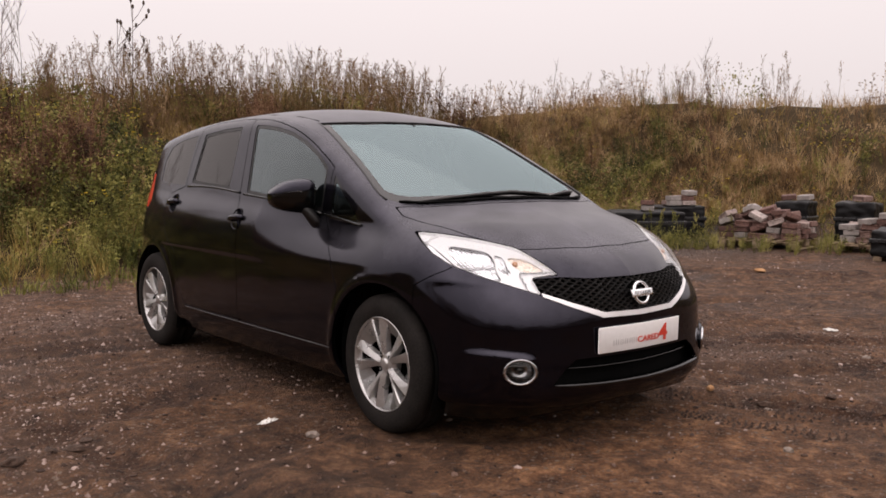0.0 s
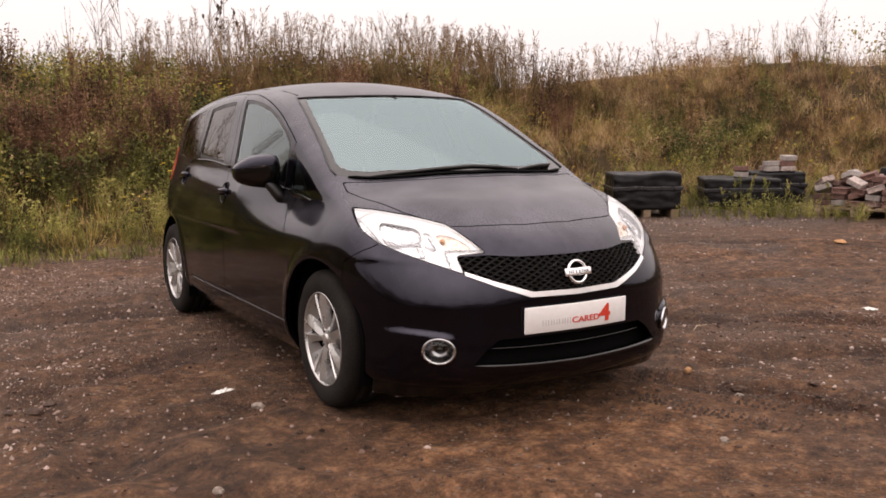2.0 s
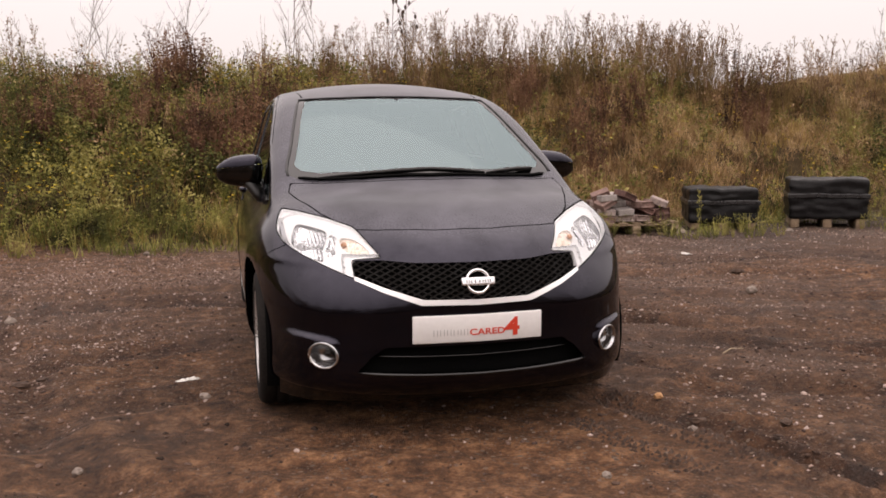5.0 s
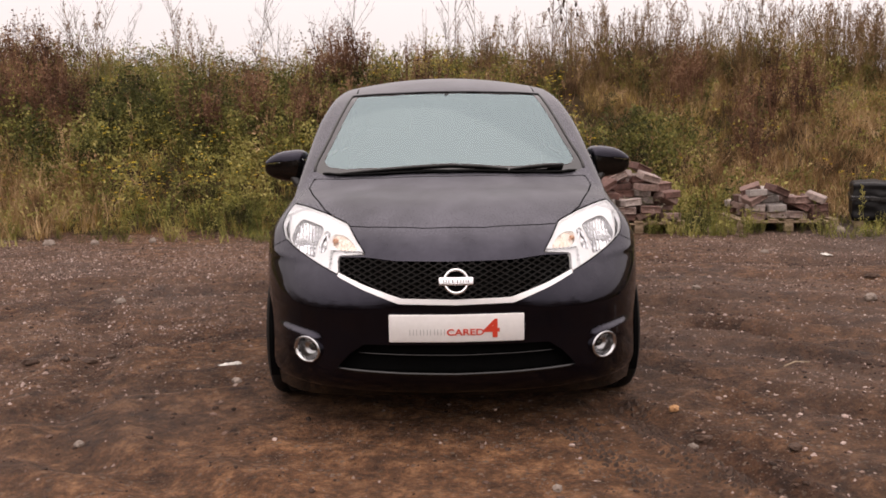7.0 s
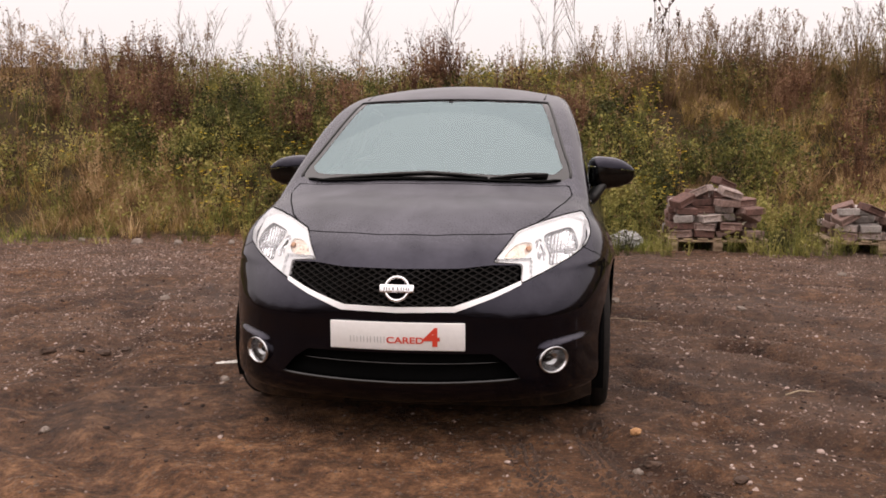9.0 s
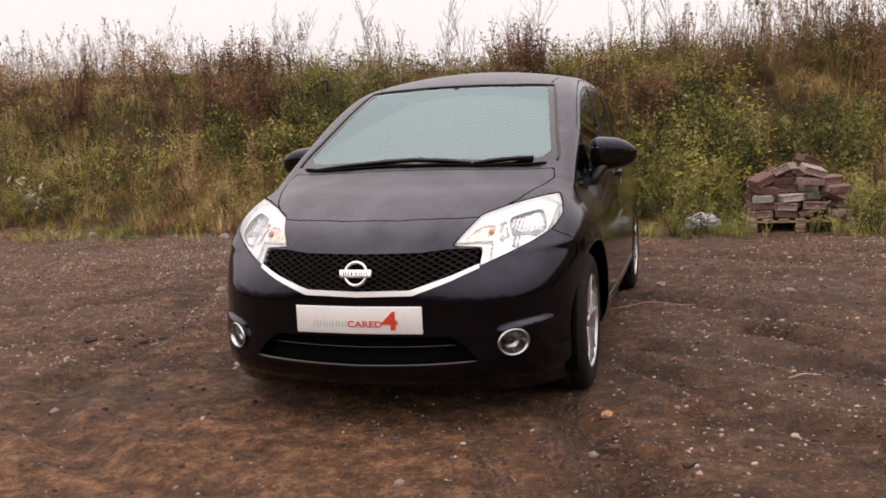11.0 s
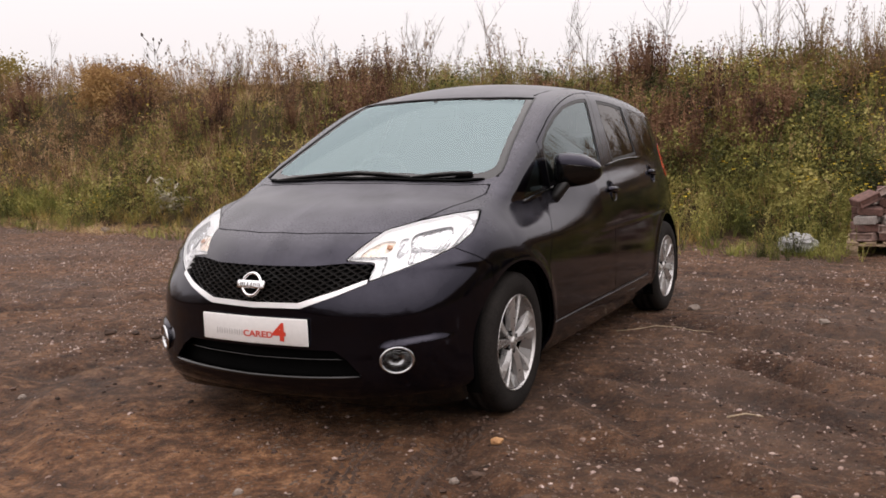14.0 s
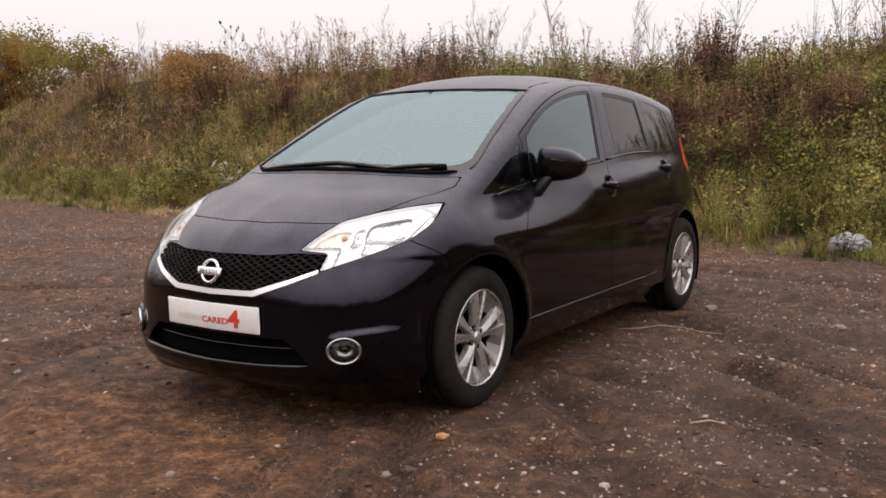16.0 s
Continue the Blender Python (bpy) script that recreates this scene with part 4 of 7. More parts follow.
def handle(s, y, z, tilt):
    p, n = side_at(y, z)
    m = Matrix.Translation(p) @ n.to_track_quat("X", "Z").to_matrix().to_4x4()
    cup = lathe([(0.0605, 0.0005), (0.0590, 0.0018), (0.0570, -0.0005), (0.0540, -0.006), (0.045, -0.013), (0.025, -0.0175), (0.0005, -0.0185)], 40)
    bmesh.ops.transform(cup, matrix=m @ pose(0.0, -0.005, -0.003), verts=cup.verts)
    h = part("door_handle", mirrored(cup) if s < 0 else cup, PAINT, car, "black door handle across a round recess")
    grip = tube([(-0.004, -0.074, -0.001), (0.010, -0.068, 0.0), (0.017, -0.035, 0.001), (0.018, 0.01, 0.001), (0.016, 0.045, 0.0), (0.009, 0.066, -0.001), (-0.004, 0.072, -0.002)], 0.0135, 12, [0.7, 0.95, 1, 1, 1, 0.95, 0.7], 1.15)
    bmesh.ops.transform(grip, matrix=m @ pose(0, 0, 0, tilt * 0.6), verts=grip.verts)
    part("grip", mirrored(grip) if s < 0 else grip, PAINT, h)


for s in (1, -1):
    door_mirror(s)
    handle(s, 1.385, 0.885, -8)
    handle(s, 2.335, 0.945, -10)
    # belt trim under the side glass
    for a, b, c, d in ((0.26, 0.893, 0.60, 0.936), (0.60, 0.936, 1.40, 1.015), (1.46, 1.022, 2.20, 1.048)):
        pts = []
        for q in np.linspace(0, 1, 12):
            p, n = side_at(a + (c - a) * q, b + (d - b) * q + 0.012 * math.sin(math.pi * q) * (c - a > 0.5))
            p = p + n * 0.002
            pts.append((s * p.x, p.y, p.z))
        part("belt_trim", tube(pts, 0.0075, 8, None, 0.9), GLOSS, car, "gloss black belt trim")
    # grey line put in for the bright highlight along the sill seam
    pts = [(s * (side_at(y, 0.322)[0].x + 0.001), y, 0.322) for y in np.linspace(0.40, 2.06, 16)]
    part("sill_seam", tube(pts, 0.0014, 6), GREY, car, "thin grey line for the highlight along the sill seam")


def on_top(x, y):
    z = np.linspace(1.6, 0.6, 2001)
    return z[np.argmax(body(np.full_like(z, x), np.full_like(z, y), z) < 0)]


def wiper(points, name):
    pts = [(x, y, on_top(x, y) + h) for x, y, h in points]
    w = part(name, tube(pts, 0.0100, 8, [0.5] + [1.0] * (len(pts) - 2) + [0.7], 0.9), TRIM, car, "black windscreen wiper")
    rub = [(x, y + 0.009, z - 0.008) for x, y, z in pts]
    part("blade", tube(rub, 0.0075, 6), RUBBER, w)
    return w


wiper([(-0.52, 0.105, 0.010), (-0.35, 0.074, 0.014), (-0.15, 0.058, 0.018), (0.0, 0.054, 0.022), (0.15, 0.054, 0.018), (0.27, 0.060, 0.010)], "wiper")
wiper([(0.28, 0.055, 0.012), (0.36, 0.080, 0.018), (0.45, 0.115, 0.020), (0.54, 0.160, 0.014)], "wiper")

# matt black cowl along the foot of the windscreen
foot = curve([(0.0, 0.036), (0.30, 0.058), (0.50, 0.106), (0.60, 0.160)], 0.02)
pts = [(x, float(foot(abs(x))), on_top(x, float(foot(abs(x)))) + 0.001) for x in np.linspace(-0.60, 0.60, 41)]
part("cowl", tube(pts, 0.019, 8, [0.5] + [1.0] * 39 + [0.5], 0.35), DARK, car, "matt black cowl under the wipers")

# roof: black joint lines beside the roof panel
for s in (1, -1):
    pts = [(s * x, y, on_top(x, y) + 0.0005) for x, y in ((0.495, 1.03), (0.50, 1.2), (0.505, 1.5), (0.505, 1.9), (0.50, 2.3), (0.485, 2.7), (0.47, 2.9))]
    part("roof_joint", tube(pts, 0.006, 6, None, 0.5), TRIM, car)

# black seal round the windscreen
for s in (1, -1):
    pts = [(s * x, y, on_top(x, y) + 0.0005) for x, y in ((0.645, 0.195), (0.648, 0.24), (0.640, 0.30), (0.618, 0.40), (0.60, 0.50), (0.577, 0.64), (0.555, 0.77), (0.537, 0.88), (0.52, 0.985), (0.45, 0.955), (0.375, 0.927), (0.3, 0.90), (0.15, 0.877), (0.0, 0.868))]
    part("screen_seal", tube(pts, 0.0065, 6, None, 0.6), TRIM, screen)

# ---- cabin ----
dash = superblob(0.62, 0.30, 0.14, 0.55, (32, 16))
bmesh.ops.transform(dash, matrix=pose(0, 0.54, 0.80), verts=dash.verts)
part("dashboard", dash, TRIM, car, "dark dashboard")
floor_pan = bevelled(1.36, 2.7, 0.04, 0.01, 1, pose(0, 1.6, 0.36))
part("floor_pan", floor_pan, DARK, car)


def seat(x, y, wide=0.48):
    base = superblob(wide / 2, 0.26, 0.10, 0.55)
    bmesh.ops.transform(base, matrix=pose(x, y, 0.60, 8), verts=base.verts)
    st = part("seat", base, SEAT, car, "dark grey cloth seat")
    back = superblob(wide / 2, 0.075, 0.32, 0.6)
    bmesh.ops.transform(back, matrix=pose(x, y + 0.30, 0.90, -16), verts=back.verts)
    part("backrest", back, SEAT, st)
    head = superblob(0.13, 0.055, 0.09, 0.65)
    bmesh.ops.transform(head, matrix=pose(x, y + 0.42, 1.27, -10), verts=head.verts)
    part("headrest", head, SEAT, st)
    for q in (-0.05, 0.05):
        part("headrest_post", tube([(x + q, y + 0.385, 1.14), (x + q, y + 0.415, 1.24)], 0.006, 6), TRIM, st)


seat(0.36, 1.15)
seat(-0.36, 1.15)
seat(0.36, 2.05, 0.5)
seat(-0.36, 2.05, 0.5)
m = pose(-0.36, 0.80, 0.93, 68)
wheel_rim = lathe([(0.185 + 0.015 * math.cos(a), 0.015 * math.sin(a)) for a in np.linspace(0, 2 * math.pi, 11)[:-1]], 40, "z", True)
hubpad = superblob(0.075, 0.065, 0.025, 0.7)
arms = [bevelled(0.16, 0.03, 0.012, 0.004, 1, pose(q * 0.11, 0, -0.005)) for q in (-1, 1)]
sw = merge(wheel_rim, hubpad, *arms)
bmesh.ops.transform(sw, matrix=m, verts=sw.verts)
part("steering_wheel", sw, TRIM, car)
rear_view = superblob(0.125, 0.022, 0.04, 0.6)
bmesh.ops.transform(rear_view, matrix=pose(0, 0.84, 1.335), verts=rear_view.verts)
rv = part("rear_view_mirror", rear_view, TRIM, car)
part("stem", tube([(0, 0.84, 1.35), (0, 0.845, 1.395)], 0.012, 8), TRIM, rv)


# ---- ground and bank ----
FOOT = [(-60, 16), (-25, 9.5), (-13.5, 7.4), (-9, 6.5), (-4, 6.25), (0, 6.5), (3, 6.9), (7, 7.0), (9.3, 6.5), (10.8, 5.0), (11.8, 2.8), (13.5, -1.5), (18, -10), (30, -26)]
RISE = curve([(-3, 0), (-0.2, 0.0), (0.3, 0.06), (1.0, 0.36), (2.0, 0.88), (3.0, 1.38), (3.8, 1.72), (4.6, 1.93), (5.6, 2.03), (8, 2.05), (60, 2.05)], 0.12)


def past_foot(x, y):
    """Distance behind the line where the bank begins, below zero on the yard."""
    q = np.array(FOOT, float)
    best = np.full(np.shape(x), 1e9)
    sign = np.ones(np.shape(x))
    for (ax, ay), (bx, by) in zip(q, q[1:]):
        ex, ey = bx - ax, by - ay
        t = np.clip(((x - ax) * ex + (y - ay) * ey) / (ex * ex + ey * ey), 0, 1)
        d = np.hypot(x - ax - t * ex, y - ay - t * ey)
        c = ex * (y - ay) - ey * (x - ax)
        near = d < best - 1e-9
        sign = np.where(near, np.where(c > 0, 1, -1), sign)
        best = np.where(near, d, best)
    return best * sign


def wave(x, y, seed, n=5, scale=1.0):
    """A smooth sum of sines, about -1 to 1."""
    r = np.random.RandomState(seed)
    v = 0
    for i in range(n):
        a, f, p = r.rand() * 6.3, scale * (0.6 + r.rand() * 1.6), r.rand() * 6.3
        v = v + np.sin((x * math.cos(a) + y * math.sin(a)) * f + p)
    return v / n * 1.3


def rut(x, y, points, wide, deep):
    """A tyre track: a shallow groove with raised shoulders along a polyline."""
    u = along(x, y, points) / wide
    return deep * (-np.exp(-u * u) + 0.55 * np.exp(-((u - 1.7) ** 2) * 2.2))


TRACKS = [([(1.6, 1.2), (2.22, 0.52), (2.61, 0.07), (3.2, -0.6)], 0.10), ([(1.0, 0.35), (1.44, -0.12), (1.72, -0.45), (2.4, -0.9)], 0.09), ([(0.69, -0.38), (0.98, -0.89), (1.2, -1.5)], 0.10), ([(4.6, 4.0), (5.57, 3.0), (6.68, 1.38)], 0.22),
          ([(0.2, 4.5), (1.42, 4.21), (2.9, 3.7), (4.6, 3.6)], 0.20), ([(0.9, 2.2), (1.43, 1.89), (2.1, 1.33), (3.1, 0.9)], 0.14), ([(0.95, 0.75), (1.43, 0.69), (2.18, 0.29), (3.0, -0.5)], 0.11), ([(1.24, -0.32), (1.58, -0.46), (1.95, -0.8)], 0.12),
          ([(-1.4, -0.9), (-1.7, -0.3), (-1.96, 0.93), (-2.5, 2.2)], 0.13), ([(-3.9, 0.8), (-3.17, 1.43), (-2.7, 2.4)], 0.15), ([(-2.6, 0.6), (-1.92, 0.97), (-1.06, 1.3)], 0.15), ([(-1.9, -0.4), (-1.52, 0.04), (-1.1, 0.15)], 0.13), ([(-2.1, 2.6), (-1.25, 2.71), (-0.7, 2.5)], 0.14)]
STONY = [(-0.9, 4.6, 1.6), (-1.3, 2.4, 1.0), (-2.4, 1.9, 1.1), (-3.6, 3.6, 1.8), (1.7, 2.7, 1.0), (1.6, 0.1, 0.8), (2.6, 1.9, 1.1), (1.25, -0.75, 0.6), (2.5, -0.3, 0.9), (-2.1, 0.4, 0.6), (3.4, 4.6, 1.6), (-6.0, 4.6, 1.8), (1.85, 0.55, 0.8), (1.7, 1.6, 0.7), (6.6, 4.9, 1.3)]


def along(x, y, points):
    """Distance from a polyline."""
    best = np.full(np.shape(x), 1e9)
    for (ax, ay), (bx, by) in zip(points, points[1:]):
        ex, ey = bx - ax, by - ay
        t = np.clip(((x - ax) * ex + (y - ay) * ey) / (ex * ex + ey * ey), 0, 1)
        best = np.minimum(best, np.hypot(x - ax - t * ex, y - ay - t * ey))
    return best


def furrows(x, y):
    """Long shallow ridges that turning wheels have left, -1 to 1, fading in and out."""
    v = 0.62 * x + 0.78 * y + 0.45 * wave(x, y, 60, 5, 0.8)
    return np.sin(v * 19 + 1.6 * wave(x, y, 62, 5, 2.2)) * np.clip(wave(x, y, 61, 6, 1.0) + 0.25 + 0.25 * np.clip(x, -1, 1), 0, 1)


def dry(x, y):
    """Where feet and wheels have worn the soil to a dry crust before the car."""
    return np.exp(-((x + 1.3) / 2.0) ** 4 - ((y + 2.0) / 1.7) ** 4) * np.clip(0.8 + 0.5 * wave(x, y, 57, 6, 2.0), 0, 1)


def damp(x, y):
    """How damp and churned the soil is along tracks and in patches, with the furrows' hollows darkened, nought to one.
    """
    v = np.zeros(np.shape(x))
    warp = 0.16 * wave(x, y, 52, 6, 4.0)
    for points, w in TRACKS:
        v = np.maximum(v, np.exp(-(np.maximum(along(x, y, points) + warp * 0.7, 0) / w) ** 2) * np.clip(0.75 + 0.6 * wave(x, y, 53, 6, 5.0), 0, 1))
    return np.clip(v + 0.45 * np.clip(wave(x, y, 54, 7, 2.4) - 0.25, 0, 1) + 0.4 * np.clip(-furrows(x, y), 0, 1), 0, 1) * (1 - 0.75 * dry(x, y))


def stony(x, y):
    """How thickly loose stone lies, nought to one."""
    v = sum(np.exp(-((x - a) ** 2 + (y - b) ** 2) / (r * r)) for a, b, r in STONY)
    v = np.clip(v, 0, 1) * np.clip(0.62 + 0.9 * wave(x, y, 55, 8, 3.2), 0.04, 1) + 0.22 * np.clip(wave(x, y, 56, 7, 1.7), 0, 1)
    bare = np.exp(-((np.abs(x) / 1.15) ** 4 + ((y + 1.0) / 1.1) ** 4))
    return np.clip(v * (1 - 0.85 * bare) * (1 - 0.5 * damp(x, y)), 0, 1)


def height(x, y):
    x, y = np.asarray(x, float), np.asarray(y, float)
    d = past_foot(x, y)
    z = RISE(np.clip(d + 0.25 * wave(x, y, 3, scale=1.3) * np.clip(d, 0, 1), -2.9, 50))
    z = z + np.clip(d - 0.4, 0, 1) * (0.10 * wave(x, y, 5, scale=2.2) + 0.16 * wave(x, y, 6, scale=0.7) + 0.06 * wave(x, y, 7, 7, 4.6))
    z = z + np.clip((x - 9.5) / 4, 0, 1) * np.clip((d - 2) / 3, 0, 1) * 0.45 + np.clip((-6 - x) / 5, 0, 1) * np.clip((d - 1.5) / 3, 0, 1) * 0.6
    flat = np.clip(1 - d, 0, 1) * np.clip((40 - np.hypot(x, y)) / 20, 0, 1)
    bumps = 0.011 * wave(x, y, 8, 7, 2.5) + 0.008 * wave(x, y, 9, 7, 7.0) + 0.008 * wave(x, y, 10, 8, 17.0) + 0.005 * wave(x, y, 12, 9, 38.0) * np.exp(-((np.hypot(x, y - 0.5)) / 4.5) ** 4)
    for pts, w, q in (([(1.15, -0.9), (1.5, -1.9), (2.3, -3.2), (3.6, -4.6)], 0.055, 0.030), ([(0.98, -1.0), (1.3, -2.0), (2.1, -3.35), (3.3, -4.8)], 0.05, 0.024),
                      ([(-6, 3.4), (-2.5, 3.1), (1.5, 3.3), (5.5, 2.2), (9, 0.4)], 0.13, 0.032), ([(1.5, 2.3), (4, 1.3), (6.5, -0.3), (9, -2.2)], 0.12, 0.034),
                      ([(1.4, 1.2), (3.2, 0.4), (5.2, -1.2)], 0.10, 0.028), ([(-7, 1.9), (-4, 1.5), (-1.6, 1.9)], 0.12, 0.026), ([(-5, -0.6), (-3, -0.5), (-1.4, -0.9), (-0.2, -1.8)], 0.11, 0.026)):
        bumps = bumps + rut(x, y, pts, w, q)
    bumps = bumps + 0.010 * furrows(x, y)
    for points, w in TRACKS:
        u = along(x, y, points) / w
        bumps = bumps + 0.028 * (-np.exp(-u * u) + 0.6 * np.exp(-((u - 1.6) ** 2) * 2.5))
    for wx in (-0.72, 0.72):
        for wy in (0.0, 2.6):
            near = np.exp(-(((x - wx) / 0.22) ** 2 + ((y - wy) / 0.22) ** 2))
            bumps = bumps * (1 - near) - 0.003 * near
    return z + bumps * flat


def axis(steps, out, n):
    """Grid lines: bands of (from, to, step), then widening steps out to the horizon."""
    mid = np.concatenate([np.arange(a, b - q / 2, q) for a, b, q in steps] + [[steps[-1][1]]])
    grow = np.geomspace(steps[0][2], out, n)
    return np.concatenate([mid[0] - np.cumsum(grow)[::-1], mid, mid[-1] + np.cumsum(grow)])


gx = axis([(-5.0, -3.0, 0.06), (-3.0, 3.8, 0.042), (3.8, 5.6, 0.06)], 260, 60)
gy = axis([(-4.4, -3.2, 0.06), (-3.2, 3.2, 0.042), (3.2, 7.6, 0.06)], 260, 60)
X, Y = np.meshgrid(gx, gy, indexing="ij")
Z = height(X, Y)
nx, ny = X.shape
i = (np.arange(nx - 1)[:, None] * ny + np.arange(ny - 1)[None, :]).ravel()


def dirt_nodes(n, l, b):
    co = place(n, l, 1.0)
    patch = node(n, "ShaderNodeTexNoise", Scale=0.55, Detail=5, Roughness=0.6)
    soil = node(n, "ShaderNodeTexNoise", Scale=8.0, Detail=9, Roughness=0.75)
    grain = node(n, "ShaderNodeTexNoise", Scale=70.0, Detail=5, Roughness=0.7)
    chips = node(n, "ShaderNodeTexVoronoi", Scale=42.0)
    grit = node(n, "ShaderNodeTexVoronoi", Scale=105.0)
    for t in (patch, soil, grain, chips, grit):
        l.new(co, t.inputs["Vector"])
    c1 = ramp(n, [(0.34, (0.036, 0.0178, 0.0094)), (0.50, (0.136, 0.0690, 0.0365)), (0.65, (0.310, 0.172, 0.096))])
    l.new(soil.outputs["Fac"], c1.inputs[0])
    c2 = ramp(n, [(0.34, (0.55, 0.54, 0.54)), (0.62, (1.10, 1.05, 0.98))])
    l.new(patch.outputs["Fac"], c2.inputs[0])
    m1 = n.new("ShaderNodeMixRGB")
    m1.blend_type, m1.inputs[0].default_value = "MULTIPLY", 1.0
    l.new(c1.outputs[0], m1.inputs[1])
    l.new(c2.outputs[0], m1.inputs[2])
    # long dark streaks of old wheel tracks: damp, plus rut shade put into colour
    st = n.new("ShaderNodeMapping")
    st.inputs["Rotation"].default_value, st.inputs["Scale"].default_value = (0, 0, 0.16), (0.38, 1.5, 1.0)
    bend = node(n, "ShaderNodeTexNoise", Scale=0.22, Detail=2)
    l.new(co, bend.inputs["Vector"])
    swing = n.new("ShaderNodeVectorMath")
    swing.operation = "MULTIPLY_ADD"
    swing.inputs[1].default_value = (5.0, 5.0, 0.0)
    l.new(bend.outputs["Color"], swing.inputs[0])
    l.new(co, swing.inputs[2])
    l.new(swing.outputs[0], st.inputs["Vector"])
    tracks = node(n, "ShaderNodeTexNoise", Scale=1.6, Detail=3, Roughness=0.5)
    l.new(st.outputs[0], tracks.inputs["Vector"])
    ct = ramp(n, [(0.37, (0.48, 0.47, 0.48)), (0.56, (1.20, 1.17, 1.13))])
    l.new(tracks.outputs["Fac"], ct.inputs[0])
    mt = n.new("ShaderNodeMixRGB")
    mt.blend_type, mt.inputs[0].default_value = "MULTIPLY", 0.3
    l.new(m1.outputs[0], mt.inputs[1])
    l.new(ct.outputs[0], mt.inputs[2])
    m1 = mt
    # grey clinker trodden in before the pallets
    spot = n.new("ShaderNodeSeparateXYZ")
    l.new(co, spot.inputs[0])
    near = n.new("ShaderNodeMath")
    near.operation = "MULTIPLY"
    for i, (out, lo, hi) in enumerate((("X", 1.5, 5.5), ("Y", 3.0, 5.2))):
        r = node(n, "ShaderNodeMapRange")
        r.inputs["From Min"].default_value, r.inputs["From Max"].default_value = lo, hi
        l.new(spot.outputs[out], r.inputs["Value"])
        l.new(r.outputs[0], near.inputs[i])
    part_of = node(n, "ShaderNodeMapRange")
    part_of.inputs["From Min"].default_value, part_of.inputs["From Max"].default_value = 0.36, 0.56
    l.new(soil.outputs["Fac"], part_of.inputs["Value"])
    both = n.new("ShaderNodeMath")
    both.operation = "MULTIPLY"
    l.new(near.outputs[0], both.inputs[0])
    l.new(part_of.outputs[0], both.inputs[1])
    clinker = n.new("ShaderNodeMixRGB")
    clinker.inputs[2].default_value = rgb(0.055, 0.046, 0.042)
    l.new(both.outputs[0], clinker.inputs[0])
    l.new(m1.outputs[0], clinker.inputs[1])
    m1 = clinker
    cg = ramp(n, [(0.3, (0.6, 0.58, 0.56)), (0.7, (1.45, 1.42, 1.38))])
    l.new(grain.outputs["Fac"], cg.inputs[0])
    m2 = n.new("ShaderNodeMixRGB")
    m2.blend_type, m2.inputs[0].default_value = "MULTIPLY", 0.8
    l.new(m1.outputs[0], m2.inputs[1])
    l.new(cg.outputs[0], m2.inputs[2])
    # dark crevices put into the colour, as soft light barely shades the bumps
    crumb = node(n, "ShaderNodeTexNoise", Scale=24.0, Detail=6, Roughness=0.8)
    l.new(co, crumb.inputs["Vector"])
    cc = ramp(n, [(0.36, (0.50, 0.49, 0.48)), (0.52, (1.0, 1.0, 1.0)), (0.68, (1.5, 1.47, 1.43))])
    l.new(crumb.outputs["Fac"], cc.inputs[0])
    m3 = n.new("ShaderNodeMixRGB")
    m3.blend_type, m3.inputs[0].default_value = "MULTIPLY", 0.8
    l.new(m2.outputs[0], m3.inputs[1])
    l.new(cc.outputs[0], m3.inputs[2])
    m2 = m3
    # damp churned streaks and darkened furrow hollows, and drifts where crushed stone greys the soil
    wet_at, stone_at = n.new("ShaderNodeAttribute"), n.new("ShaderNodeAttribute")
    wet_at.attribute_name, stone_at.attribute_name = "damp", "stony"
    dry_at = n.new("ShaderNodeAttribute")
    dry_at.attribute_name = "dry"
    for source, tone, most, kind in ((dry_at, (1.55, 1.50, 1.42), 1.0, "MULTIPLY"), (stone_at, (0.178, 0.112, 0.080), 0.42, "MIX"), (wet_at, (0.45, 0.40, 0.385), 1.0, "MULTIPLY")):
        much = n.new("ShaderNodeMath")
        much.operation = "MULTIPLY"
        much.inputs[1].default_value = most
        l.new(source.outputs["Fac"], much.inputs[0])
        m = n.new("ShaderNodeMixRGB")
        m.blend_type = kind
        m.inputs[2].default_value = rgb(*tone)
        l.new(much.outputs[0], m.inputs[0])
        l.new(m2.outputs[0], m.inputs[1])
        m2 = m
    # pale chips of stone, thinly and unevenly strewn
    for v, keep, pale in ((chips, 0.86, (0.20, 0.145, 0.108)), (grit, 0.80, (0.19, 0.132, 0.098))):
        bw = n.new("ShaderNodeSeparateColor")
        l.new(v.outputs["Color"], bw.inputs[0])
        pick = n.new("ShaderNodeMath")
        pick.operation = "GREATER_THAN"
        pick.inputs[1].default_value = keep
        l.new(bw.outputs[0], pick.inputs[0])
        core = n.new("ShaderNodeMath")
        core.operation = "LESS_THAN"
        core.inputs[1].default_value = 0.42
        l.new(v.outputs["Distance"], core.inputs[0])
        both = n.new("ShaderNodeMath")
        both.operation = "MULTIPLY"
        drift = node(n, "ShaderNodeMapRange")
        drift.inputs["From Min"].default_value, drift.inputs["From Max"].default_value = 0.42, 0.62
        l.new(patch.outputs["Fac"], drift.inputs["Value"])
        strewn = n.new("ShaderNodeMath")
        strewn.operation = "MULTIPLY"
        l.new(drift.outputs[0], strewn.inputs[0])
        l.new(pick.outputs[0], strewn.inputs[1])
        l.new(strewn.outputs[0], both.inputs[0])
        l.new(core.outputs[0], both.inputs[1])
        tone = n.new("ShaderNodeMixRGB")
